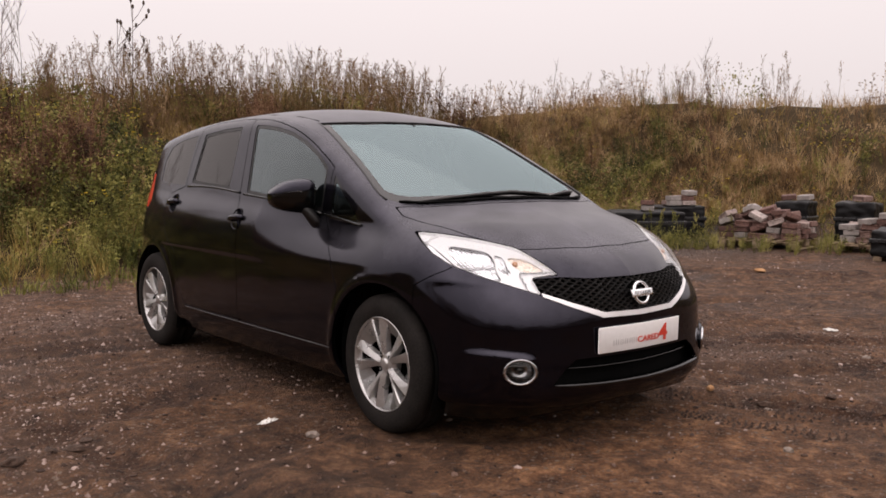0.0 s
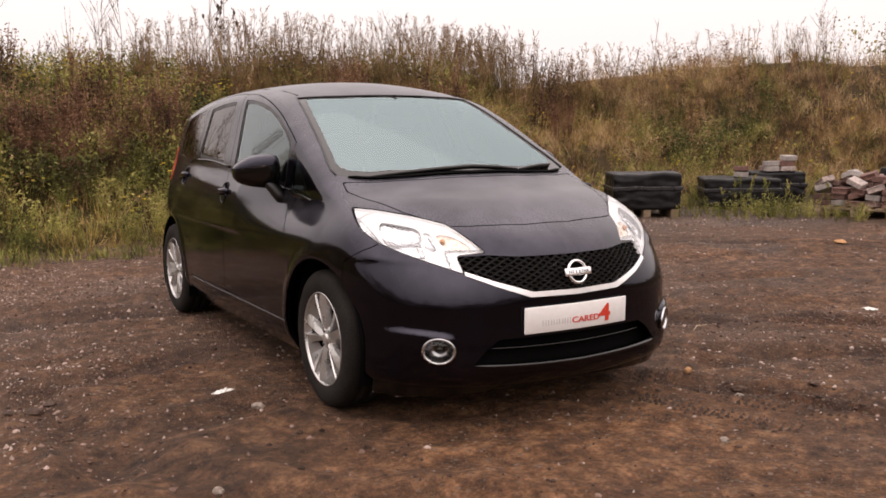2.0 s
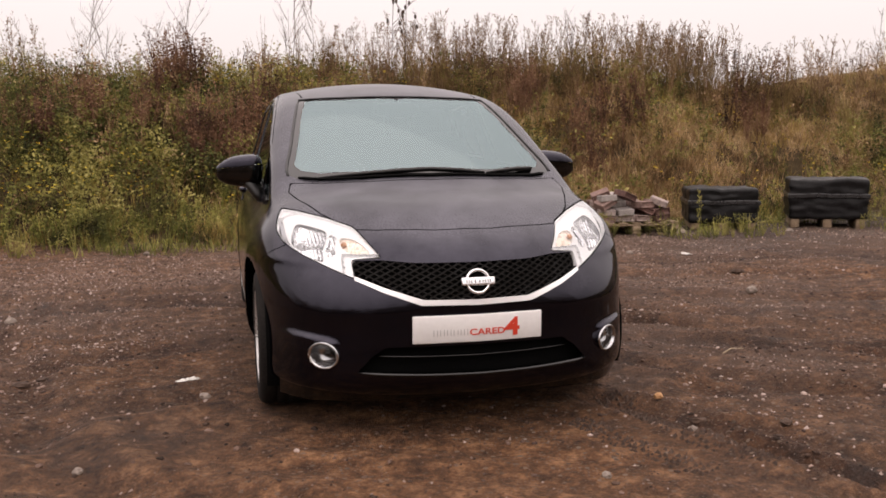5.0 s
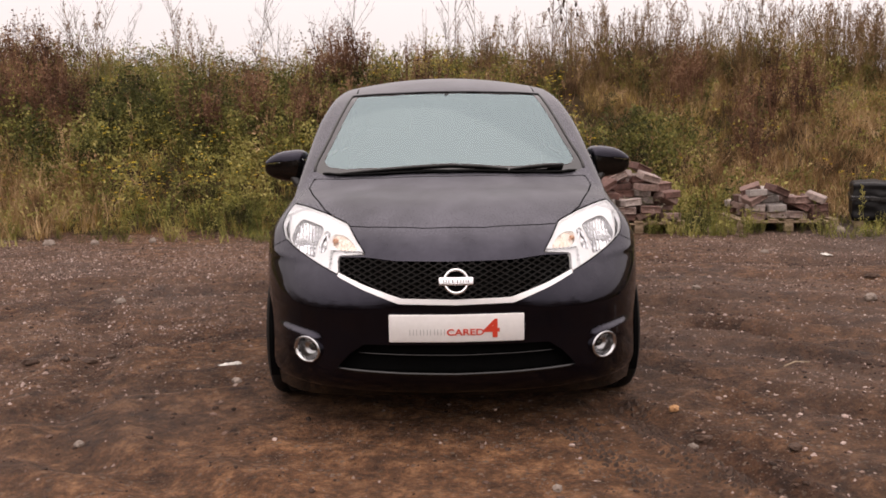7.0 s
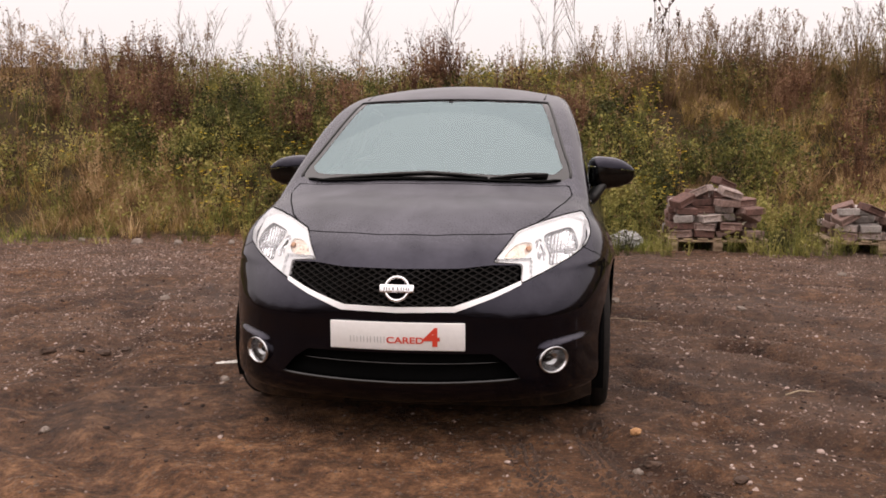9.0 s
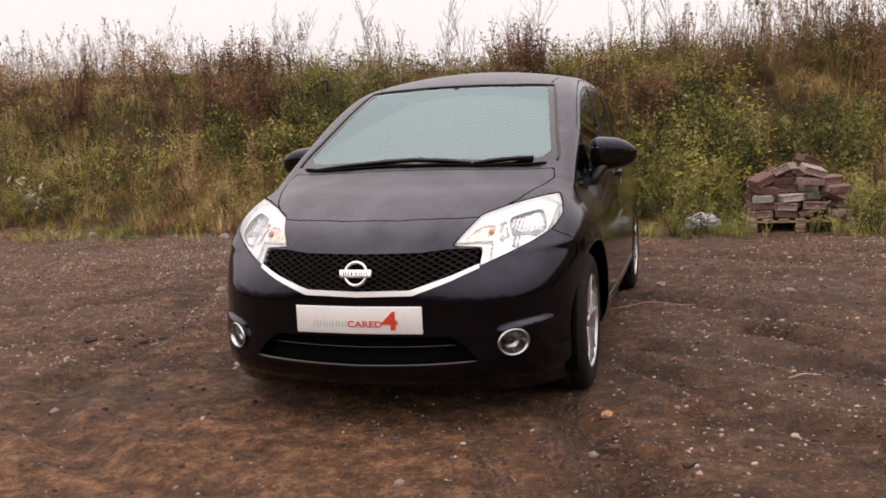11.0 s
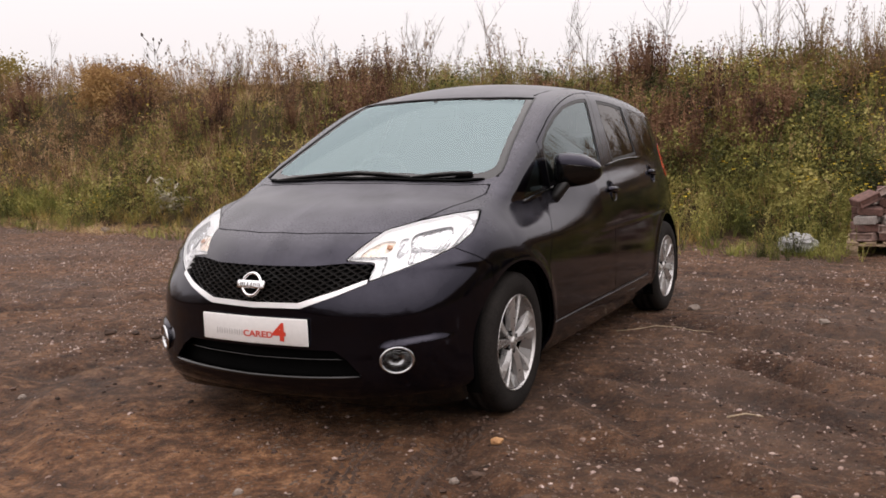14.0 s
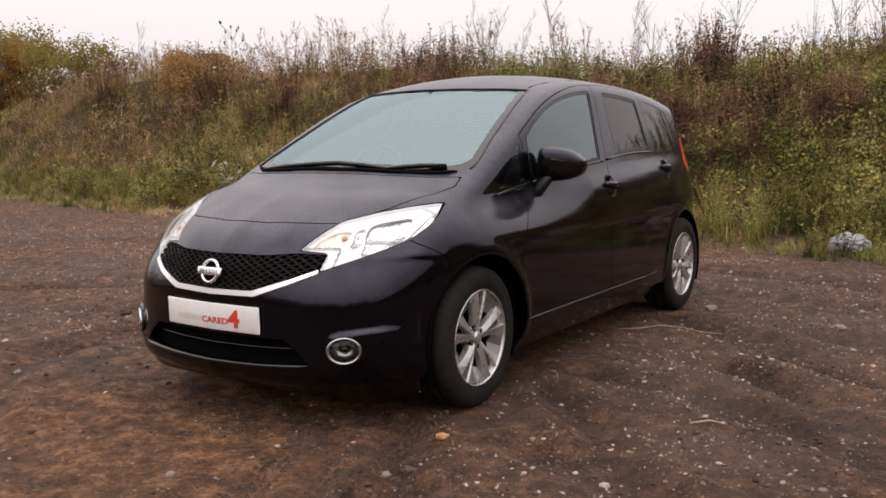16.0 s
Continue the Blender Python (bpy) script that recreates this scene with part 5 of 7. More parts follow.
        tone.inputs[1].default_value, tone.inputs[2].default_value = rgb(*(q * 0.5 for q in pale)), rgb(*(q * 1.5 for q in pale))
        l.new(bw.outputs[1], tone.inputs[0])
        m = n.new("ShaderNodeMixRGB")
        l.new(both.outputs[0], m.inputs[0])
        l.new(m2.outputs[0], m.inputs[1])
        l.new(tone.outputs[0], m.inputs[2])
        m2 = m
    l.new(m2.outputs[0], b.inputs["Base Color"])
    wet = node(n, "ShaderNodeMapRange")
    wet.inputs["From Min"].default_value, wet.inputs["From Max"].default_value = 0.35, 0.6
    wet.inputs["To Min"].default_value, wet.inputs["To Max"].default_value = 0.62, 0.92
    l.new(patch.outputs["Fac"], wet.inputs["Value"])
    l.new(wet.outputs[0], b.inputs["Roughness"])
    add = n.new("ShaderNodeMath")
    add.operation = "ADD"
    l.new(grain.outputs["Fac"], add.inputs[0])
    l.new(crumb.outputs["Fac"], add.inputs[1])
    u = node(n, "ShaderNodeBump", Strength=1.0, Distance=0.04)
    l.new(add.outputs[0], u.inputs["Height"])
    l.new(u.outputs[0], b.inputs["Normal"])


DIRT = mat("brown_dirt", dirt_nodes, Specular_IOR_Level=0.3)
SOIL = mat("bank_soil", mottled((0.022, 0.016, 0.009), (0.075, 0.052, 0.028), 3, 40, 0.5, (0.9, 1.0)), Specular_IOR_Level=0.05)
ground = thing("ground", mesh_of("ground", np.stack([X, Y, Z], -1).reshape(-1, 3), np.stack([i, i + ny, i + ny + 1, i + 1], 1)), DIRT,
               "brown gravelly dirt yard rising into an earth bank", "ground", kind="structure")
ground.data.materials.append(SOIL)
for name, field in (("damp", damp), ("stony", stony), ("dry", dry)):
    ground.data.attributes.new(name, "FLOAT", "POINT").data.foreach_set("value", field(X, Y).astype(np.float32).ravel())
mid = np.zeros(len(i), np.int32)
d = past_foot(X, Y) + 0.25 * wave(X, Y, 41, 6, 5.0)
mid[:] = (d.ravel()[i] > 0.25)
ground.data.polygons.foreach_set("material_index", mid)


def island_tones(stops, rough=0.85, patchy=0.6, scale=1.4, spec=0.3, through=0.0):
    """Each leaf or stone its own tone, and drifts of tone over the place."""
    def build(n, l, b):
        g = n.new("ShaderNodeNewGeometry")
        s = []
        for size, lo, hi in ((scale, 0.36, 0.64), (scale * 3.2, 0.36, 0.64)):
            t = node(n, "ShaderNodeTexNoise", Scale=size, Detail=2)
            l.new(g.outputs["Position"], t.inputs["Vector"])
            q = node(n, "ShaderNodeMapRange")
            q.inputs["From Min"].default_value, q.inputs["From Max"].default_value = lo, hi
            l.new(t.outputs["Fac"], q.inputs["Value"])
            s.append(q)
        both = n.new("ShaderNodeMix")
        both.inputs["Factor"].default_value = 0.5
        l.new(s[0].outputs[0], both.inputs["A"])
        l.new(s[1].outputs[0], both.inputs["B"])
        m = n.new("ShaderNodeMix")
        m.inputs["Factor"].default_value = patchy
        l.new(g.outputs["Random Per Island"], m.inputs["A"])
        l.new(both.outputs["Result"], m.inputs["B"])
        c = ramp(n, [(at, (0.93 * tone[0], 0.87 * tone[1], 0.90 * tone[2])) for at, tone in stops])
        l.new(m.outputs["Result"], c.inputs[0])
        l.new(c.outputs[0], b.inputs["Base Color"])
        b.inputs["Roughness"].default_value, b.inputs["Specular IOR Level"].default_value = rough, spec
        if through:
            tr = n.new("ShaderNodeBsdfTranslucent")
            l.new(c.outputs[0], tr.inputs["Color"])
            mx = n.new("ShaderNodeMixShader")
            mx.inputs[0].default_value = through
            out = n["Material Output"]
            l.new(b.outputs[0], mx.inputs[1])
            l.new(tr.outputs[0], mx.inputs[2])
            l.new(mx.outputs[0], out.inputs["Surface"])
    return build


def scatter(name, templates, places, material, label, category, smooth=False):
    """One 'stuff' object out of many copies: places are (x, y, z, turn, scale, tilt-x, tilt-y)."""
    rs = np.random.RandomState(len(places))
    which = rs.randint(len(templates), size=len(places))
    V, F, k = [], [], 0
    for j, (tv, tf) in enumerate(templates):
        q = places[which == j]
        if not len(q):
            continue
        c, s = np.cos(q[:, 3])[:, None], np.sin(q[:, 3])[:, None]
        v = tv[None] * q[:, 4][:, None, None]
        x, y, z = v[..., 0] * c - v[..., 1] * s, v[..., 0] * s + v[..., 1] * c, v[..., 2]
        x, y = x + z * q[:, 5][:, None], y + z * q[:, 6][:, None]
        v = np.stack([x + q[:, 0][:, None], y + q[:, 1][:, None], z + q[:, 2][:, None]], -1)
        V.append(v.reshape(-1, 3))
        F.append((tf[None] + (np.arange(len(q)) * len(tv))[:, None, None] + k).reshape(-1, 3))
        k += v.shape[0] * v.shape[1]
    return thing(name, mesh_of(name, np.concatenate(V), np.concatenate(F), smooth=smooth), material, label, category, kind="stuff")


class Plant:
    """Collects triangles of blades, leaves and stems."""

    def __init__(self, seed):
        self.r, self.v, self.f = random.Random(seed), [], []

    def leaf(self, at, way, length, width, droop=0.0):
        at, way = Vector(at), Vector(way).normalized()
        side = way.cross(Vector((self.r.uniform(-1, 1), self.r.uniform(-1, 1), self.r.uniform(-1, 1)))).normalized() * width / 2
        tip, k = at + way * length + Vector((0, 0, -droop * length)), len(self.v)
        mid = at + way * length * 0.45 + Vector((0, 0, -droop * length * 0.15))
        self.v += [at, mid + side, tip, mid - side]
        self.f += [(k, k + 1, k + 2), (k, k + 2, k + 3)]

    def blade(self, at, way, length, width, bend):
        at, way = Vector(at), Vector(way).normalized()
        flat = Vector((-way.y, way.x, 0))
        flat = (flat.normalized() if flat.length > 0.01 else Vector((1, 0, 0))) * width / 2
        lean, k = Vector((way.x, way.y, 0)) * bend, len(self.v)
        a, b = at + way * length * 0.5 + lean * length * 0.2, at + way * length + lean * length * 0.8 - Vector((0, 0, abs(bend) * length * 0.35))
        self.v += [at - flat, at + flat, a + flat * 0.8, a - flat * 0.8, b]
        self.f += [(k, k + 1, k + 2), (k, k + 2, k + 3), (k + 3, k + 2, k + 4)]

    def stem(self, points, r0, r1):
        n, k = len(points), len(self.v)
        for i, p in enumerate(points):
            r = r0 + (r1 - r0) * i / (n - 1)
            for j in range(3):
                a = 2.094 * j
                self.v.append(Vector(p) + Vector((r * math.cos(a), r * math.sin(a), 0)))
        for i in range(n - 1):
            for j in range(3):
                a, b = k + i * 3 + j, k + i * 3 + (j + 1) % 3
                self.f += [(a, b, b + 3), (a, b + 3, a + 3)]

    def arrays(self):
        return np.array([tuple(v) for v in self.v]), np.array(self.f)


def round_way(r, up):
    a = r.uniform(0, 6.283)
    return Vector((math.cos(a), math.sin(a), up))


def grass(seed, tall=0.4, blades=16, width=0.009):
    p = Plant(seed)
    for _ in range(blades):
        w = round_way(p.r, p.r.uniform(1.0, 3.2))
        p.blade((p.r.uniform(-0.07, 0.07), p.r.uniform(-0.07, 0.07), -0.03), w, tall * p.r.uniform(0.5, 1.1), width * p.r.uniform(0.6, 1.3), p.r.uniform(0.1, 0.7))
    return p.arrays()


def herb(seed, tall=0.5, leaves=60, size=0.034, wide=0.5):
    """A leafy green weed: several leaning stems, the leaves crowding to their upper ends."""
    p = Plant(seed)
    for _ in range(6):
        w = round_way(p.r, 0) * p.r.uniform(0.08, 0.42) * tall
        top = Vector((w.x, w.y, tall * p.r.uniform(0.55, 1.0)))
        p.stem([(w.x * 0.15, w.y * 0.15, -0.03), tuple(top)], 0.004, 0.0015)
        for _ in range(leaves // 6):
            q = 1 - p.r.random() ** 1.6 * 0.85
            at = top * q + Vector((p.r.gauss(0, 1), p.r.gauss(0, 1), p.r.gauss(0, 0.6))) * 0.055 * tall
            p.leaf(at, round_way(p.r, p.r.uniform(-0.2, 1.0)), size * p.r.uniform(0.55, 1.4), size * wide * p.r.uniform(0.7, 1.25), p.r.uniform(0, 0.5))
    return p.arrays()


def mound(seed, wide=0.34, tall=0.46, leaves=180, size=0.039, sprigs=18):
    """A dense leafy hummock: many sprigs crowded over a dome, uneven in outline."""
    p = Plant(seed)
    skew = Vector((p.r.uniform(-0.3, 0.3), p.r.uniform(-0.3, 0.3), 0))
    for k in range(sprigs):
        a, u = p.r.uniform(0, 6.283), (k + p.r.random()) / sprigs
        out = Vector((math.cos(a) * math.sqrt(1 - u * u), math.sin(a) * math.sqrt(1 - u * u), u))
        o = Vector((out.x * wide, out.y * wide, out.z * tall)) * p.r.uniform(0.66, 1.22) + skew * u * tall
        for _ in range(leaves // sprigs):
            at = o + Vector((p.r.gauss(0, 1), p.r.gauss(0, 1), p.r.gauss(0, 0.8))) * 0.042 - out * abs(p.r.gauss(0, 0.03))
            p.leaf(at, out + Vector((p.r.uniform(-0.8, 0.8), p.r.uniform(-0.8, 0.8), p.r.uniform(-0.2, 1.0))), size * p.r.uniform(0.5, 1.4), size * 0.6 * p.r.uniform(0.6, 1.3), p.r.uniform(0, 0.6))
    return p.arrays()


def tangle(seed, stems=12, long=0.62):
    """Dead stems fallen over one another, with a few dry scraps of leaf."""
    p = Plant(seed)
    for _ in range(stems):
        a = round_way(p.r, 0) * p.r.uniform(0, 0.22)
        w = round_way(p.r, p.r.uniform(0.1, 1.3)).normalized() * long * p.r.uniform(0.4, 1.0)
        mid = a + w * 0.55 + Vector((0, 0, 0.10 * p.r.random()))
        p.stem([(a.x, a.y, -0.02), tuple(mid), tuple(a + w)], 0.0042, 0.0016)
        for _ in range(4):
            p.leaf(mid.lerp(a + w, p.r.random()), round_way(p.r, p.r.uniform(-0.4, 1.0)), 0.034 * p.r.uniform(0.5, 1.3), 0.013)
    return p.arrays()


def dry_weed(seed, tall=1.0, branches=9, size=0.03):
    """A dead upright weed: bare stem, thin branches, tufts of seed."""
    p = Plant(seed)
    w = round_way(p.r, 0)
    bend = w * p.r.uniform(0.02, 0.16) * tall
    spine = [Vector((0, 0, -0.05)), bend * 0.15 + Vector((0, 0, tall * 0.4)), bend * 0.5 + Vector((0, 0, tall * 0.75)), bend + Vector((0, 0, tall))]
    p.stem([tuple(s) for s in spine], 0.0040, 0.0015)
    for _ in range(branches):
        q = p.r.uniform(0.35, 0.98)
        at = spine[1].lerp(spine[3], (q - 0.35) / 0.65)
        d = round_way(p.r, p.r.uniform(1.0, 2.4)).normalized() * tall * p.r.uniform(0.08, 0.22) * (1.3 - q * 0.6)
        p.stem([tuple(at), tuple(at + d)], 0.0024, 0.001)
        for _ in range(4):
            p.leaf(at + d * p.r.uniform(0.3, 1.05), round_way(p.r, p.r.uniform(0.2, 1.6)), size * p.r.uniform(0.5, 1.2), size * 0.35)
    for _ in range(12):
        p.leaf(spine[3] + Vector((0, 0, -p.r.uniform(0, 0.28) * tall)), round_way(p.r, 1.4), size * p.r.uniform(0.6, 1.3), size * 0.4)
    return p.arrays()


def dock(seed, tall=0.9):
    """Rust-brown seeding spikes."""
    p = Plant(seed)
    for _ in range(5):
        w = round_way(p.r, 0) * p.r.uniform(0.05, 0.22)
        h = tall * p.r.uniform(0.65, 1.0)
        p.stem([(0, 0, -0.05), tuple(w * 0.5 + Vector((0, 0, h * 0.5))), tuple(w + Vector((0, 0, h)))], 0.006, 0.002)
        for _ in range(30):
            q = p.r.uniform(0.3, 1.0)
            at = w * q + Vector((0, 0, h * q)) + Vector((p.r.uniform(-1, 1), p.r.uniform(-1, 1), 0)) * 0.03
            p.leaf(at, round_way(p.r, p.r.uniform(-0.3, 0.8)), 0.030 * p.r.uniform(0.6, 1.4), 0.019)
    return p.arrays()


def twiggy(seed, tall=1.5, limbs=9):
    """A bare thin sapling, forked twice."""
    p = Plant(seed)
    top = Vector((p.r.uniform(-0.15, 0.15), p.r.uniform(-0.15, 0.15), tall))
    p.stem([(0, 0, -0.1), tuple(top * 0.5 + round_way(p.r, 0) * 0.05), tuple(top)], 0.0065, 0.002)
    for _ in range(limbs):
        q = p.r.uniform(0.3, 0.9)
        at, d = top * q, round_way(p.r, p.r.uniform(1.2, 2.4)).normalized() * tall * p.r.uniform(0.2, 0.42)
        p.stem([tuple(at), tuple(at + d * 0.5 + Vector((0, 0, 0.02))), tuple(at + d)], 0.0040, 0.0015)
        for _ in range(4):
            s, e = at + d * p.r.uniform(0.3, 0.9), round_way(p.r, 1.8).normalized() * tall * p.r.uniform(0.06, 0.16)
            p.stem([tuple(s), tuple(s + e)], 0.0022, 0.0008)
    return p.arrays()


def fan(seed, tall=1.0, stems=22, leaves=9, size=0.030, spread=0.45):
    """A many-stemmed shrubby weed, its thin shoots fanning up from one root."""
    p = Plant(seed)
    for _ in range(stems):
        w = round_way(p.r, 0) * p.r.uniform(0.03, spread)
        h = tall * p.r.uniform(0.45, 1.0) * (1 - 0.35 * w.length / spread)
        tip = Vector((w.x, w.y, h))
        k = tip * 0.5 + Vector((-w.x * 0.12, -w.y * 0.12, 0.04))
        root = w * p.r.uniform(0.0, 0.35)
        p.stem([(root.x, root.y, -0.05), tuple(k), tuple(tip)], 0.0042, 0.0012)
        for _ in range(leaves):
            q = p.r.uniform(0.25, 1.02)
            at = k.lerp(tip, (q - 0.5) * 2) if q > 0.5 else root.lerp(k, q * 2)
            p.leaf(at, round_way(p.r, p.r.uniform(0.2, 1.6)), size * p.r.uniform(0.5, 1.3), size * 0.42)
    return p.arrays()


def flowers(seed):
    p = Plant(seed)
    for _ in range(3):
        c = Vector((p.r.uniform(-0.1, 0.1), p.r.uniform(-0.1, 0.1), p.r.uniform(-0.05, 0.05)))
        for a in range(6):
            p.leaf(c, (math.cos(a * 1.05), math.sin(a * 1.05), 0.3), 0.017, 0.012)
    return p.arrays()


GREEN_LEAF = mat("green_weeds", island_tones([(0.12, (0.030, 0.030, 0.009)), (0.35, (0.118, 0.128, 0.030)), (0.62, (0.285, 0.275, 0.075)), (0.88, (0.42, 0.385, 0.135))], patchy=0.86, through=0.14))
DEEP_LEAF = mat("dark_green_leaves", island_tones([(0.15, (0.015, 0.019, 0.005)), (0.6, (0.100, 0.113, 0.029)), (0.9, (0.290, 0.283, 0.080))], patchy=0.86, through=0.14))
OLIVE = mat("olive_grass", island_tones([(0.12, (0.055, 0.044, 0.012)), (0.5, (0.315, 0.226, 0.065)), (0.88, (0.620, 0.486, 0.174))], patchy=0.86, through=0.14))
STRAW = mat("straw_grass", island_tones([(0.12, (0.092, 0.056, 0.026)), (0.5, (0.365, 0.245, 0.115)), (0.88, (0.58, 0.44, 0.24))], patchy=0.86, through=0.14))
RUST = mat("rusty_weeds", island_tones([(0.12, (0.028, 0.013, 0.008)), (0.5, (0.140, 0.073, 0.040)), (0.88, (0.29, 0.172, 0.098))], patchy=0.86, through=0.14))
BROWN = mat("dry_brown_weeds", island_tones([(0.12, (0.046, 0.024, 0.012)), (0.5, (0.258, 0.160, 0.078)), (0.88, (0.590, 0.435, 0.245))], patchy=0.86, through=0.14))
DULL = mat("dull_brown_weeds", island_tones([(0.12, (0.10, 0.064, 0.034)), (0.5, (0.215, 0.140, 0.073)), (0.88, (0.36, 0.25, 0.14))], through=0.3))
SHRUB = mat("olive_brown_shrub", island_tones([(0.12, (0.10, 0.072, 0.028)), (0.5, (0.22, 0.160, 0.060)), (0.88, (0.40, 0.29, 0.12))], through=0.35))
BARK = mat("grey_twigs", island_tones([(0.2, (0.06, 0.042, 0.032)), (0.8, (0.15, 0.112, 0.085))]))
LUSH = mat("lush_green_weeds", island_tones([(0.12, (0.024, 0.033, 0.007)), (0.5, (0.152, 0.173, 0.036)), (0.88, (0.420, 0.420, 0.109))], patchy=0.86, through=0.14))
PALE_LEAF = mat("silvery_leaves", island_tones([(0.2, (0.24, 0.24, 0.16)), (0.8, (0.52, 0.50, 0.38))], through=0.2))
YELLOW = mat("yellow_petals", island_tones([(0.2, (0.62, 0.44, 0.03)), (0.8, (0.80, 0.66, 0.10))]))

rs = np.random.RandomState(11)


def rooted(x, y, size, tilt):
    n = len(x)
    return np.stack([x, y, height(x, y), rs.uniform(0, 6.28, n), rs.uniform(*size, n), rs.normal(0, tilt, n), rs.normal(0, tilt, n)], 1)


def bank_places(n, near, far, size, spread=(-21, 14), drift=None, tilt=0.12, keep=0.5, lean=None):
    """Places on the bank between two distances behind its foot, some in drifts."""
    out = []
    while sum(map(len, out)) < n:
        x, y = rs.uniform(*spread, 4 * n), rs.uniform(-12, 19, 4 * n)
        d = past_foot(x, y)
        ok = (d > near) & (d < far)
        if drift is not None:
            ok &= rs.rand(4 * n) < np.clip(keep + 1.3 * wave(x, y, drift, 6, 1.1), 0.03, 1)
        if lean is not None:
            ok &= rs.rand(4 * n) < lean(x, d)
        out.append(rooted(x[ok], y[ok], size, tilt))
    return np.concatenate(out)[:n]


def greener(x, d):
    """Green keeps to the lower bank, and thins out to the far left."""
    mid = np.exp(-((x + 0.6) / 2.6) ** 2)
    return np.clip(1.15 - (0.22 - 0.12 * mid) * d, 0.15, 1) * np.clip((x + 12.5) / 7, 0.13, 1) * np.clip(1.0 - (x - 1.5) / 2.0, 0.16, 1)


def browner(x, d):
    return np.clip(0.25 + 0.22 * d, 0.1, 1) * np.clip((1 - x) / 7, 0.45, 1) * (1 - 0.7 * np.exp(-((x + 0.6) / 2.6) ** 2))


def clumps(centres, each, radius, size, tilt=0.12):
    """Close stands round given places."""
    out = []
    for cx, cy in centres:
        r, a = radius * np.sqrt(rs.rand(each)), rs.uniform(0, 6.28, each)
        out.append(rooted(cx + r * np.cos(a) * 1.3, cy + r * np.sin(a), size, tilt))
    return np.concatenate(out)


def wide(n, m, near, far, size, **more):
    """Dense where the camera looks, thinner out to the sides."""
    return np.concatenate([bank_places(n, near, far, size, **more), bank_places(m, near, far, (size[0] * 1.3, size[1] * 1.4), spread=(-36, -21), **more), bank_places(m * 2 // 3, near, far, (size[0] * 1.3, size[1] * 1.4), spread=(14, 26), **more)])


scatter("bank_grass", [grass(i, 0.40, 12, 0.010) for i in range(6)], np.concatenate([wide(900, 200, -0.15, 6.4, (0.45, 1.1), drift=45, keep=0.35), bank_places(600, 0.1, 5.0, (0.4, 0.8), spread=(2.2, 13), drift=45, keep=0.45), bank_places(900, 0.0, 2.2, (0.5, 1.0), spread=(-16, 2.2)), bank_places(800, 2.0, 5.0, (0.5, 0.95), spread=(2.2, 10))]), OLIVE, "rough olive grass in tufts over the bank", "grass")
scatter("dry_grass", [grass(20 + i, 0.50, 10, 0.009) for i in range(6)], np.concatenate([wide(600, 180, 0.8, 6.5, (0.6, 1.2), drift=21, keep=0.3), bank_places(900, 0.5, 5.5, (0.6, 1.15), spread=(2.5, 14), drift=26, keep=0.5), bank_places(800, 3.0, 7.0, (0.6, 1.25), spread=(7.0, 18)), bank_places(1500, 0.3, 4.6, (0.45, 0.85), spread=(2.2, 13), drift=46, keep=0.45), clumps([(12.3, 6.4), (12.5, 5.6), (4.6, 8.0), (3.9, 8.3), (5.4, 7.9), (-5.1, 7.4), (11.6, 7.6), (5.6, 9.2), (4.9, 7.5), (-4.8, 6.9), (-5.3, 6.8)], 110, 0.7, (0.6, 1.2))]), STRAW, "tufts of straw-coloured dry grass on the bank", "grass")
scatter("leafy_hummocks", [mound(200 + i) for i in range(8)], np.concatenate([wide(560, 40, 0.15, 5.6, (0.6, 1.6), drift=33, keep=0.4, lean=greener), bank_places(80, 3.4, 5.0, (0.9, 1.5), spread=(-2, 6.5), drift=33, keep=0.5)]), GREEN_LEAF, "leafy yellow-green hummocks of weed on the bank", "weeds")
scatter("brown_hummocks", [mound(220 + i, 0.28, 0.5, 150, 0.034, 15) for i in range(7)], np.concatenate([wide(540, 40, 0.8, 6.0, (0.6, 1.5), drift=34, keep=0.4, lean=browner), bank_places(60, 3.8, 5.3, (0.8, 1.4), spread=(1.8, 8), drift=34, keep=0.5), bank_places(36, 3.6, 5.3, (0.9, 1.5), spread=(-9, -2.8), drift=34, keep=0.5)]), BROWN, "withered brown hummocks of weed on the bank", "weeds")
scatter("green_weeds", [herb(40 + i, 0.50, 54, 0.034) for i in range(7)], wide(760, 90, 0.0, 5.4, (0.55, 1.35), drift=22, lean=greener), GREEN_LEAF, "leafy green weeds growing over the bank", "weeds")
scatter("crest_greens", [herb(240 + i, 0.5, 60, 0.034) for i in range(6)], np.concatenate([bank_places(330, 3.6, 5.6, (0.5, 1.1), spread=(-7, 2), drift=36, keep=0.6), bank_places(110, 1.8, 4.8, (0.6, 1.25), spread=(-3.6, 2.2), drift=38, keep=0.5), bank_places(150, 4.0, 5.6, (0.9, 1.4), spread=(-7.5, 1.5)), bank_places(70, 3.6, 5.6, (0.5, 0.9), spread=(2, 14), drift=36, keep=0.4)]), GREEN_LEAF, "leafy green weeds along the top of the bank", "weeds")
scatter("dark_bushes", [herb(140 + i, 0.62, 108, 0.042, 0.6) for i in range(5)], np.concatenate([clumps([(-4.4, 9.2), (-3.6, 9.0), (-3.0, 8.4), (-2.2, 8.8), (11.0, 8.3), (9.6, 8.1), (2.9, 8.6), (-0.7, 7.9), (1.2, 8.0), (-5.0, 8.0), (-1.2, 9.2), (0.6, 9.5), (1.4, 9.0)], 26, 0.6, (0.7, 1.25)), bank_places(170, 0.8, 4.5, (0.6, 1.1), drift=27, keep=0.1)]), DEEP_LEAF, "dark green leafy scrub on the bank", "scrub")
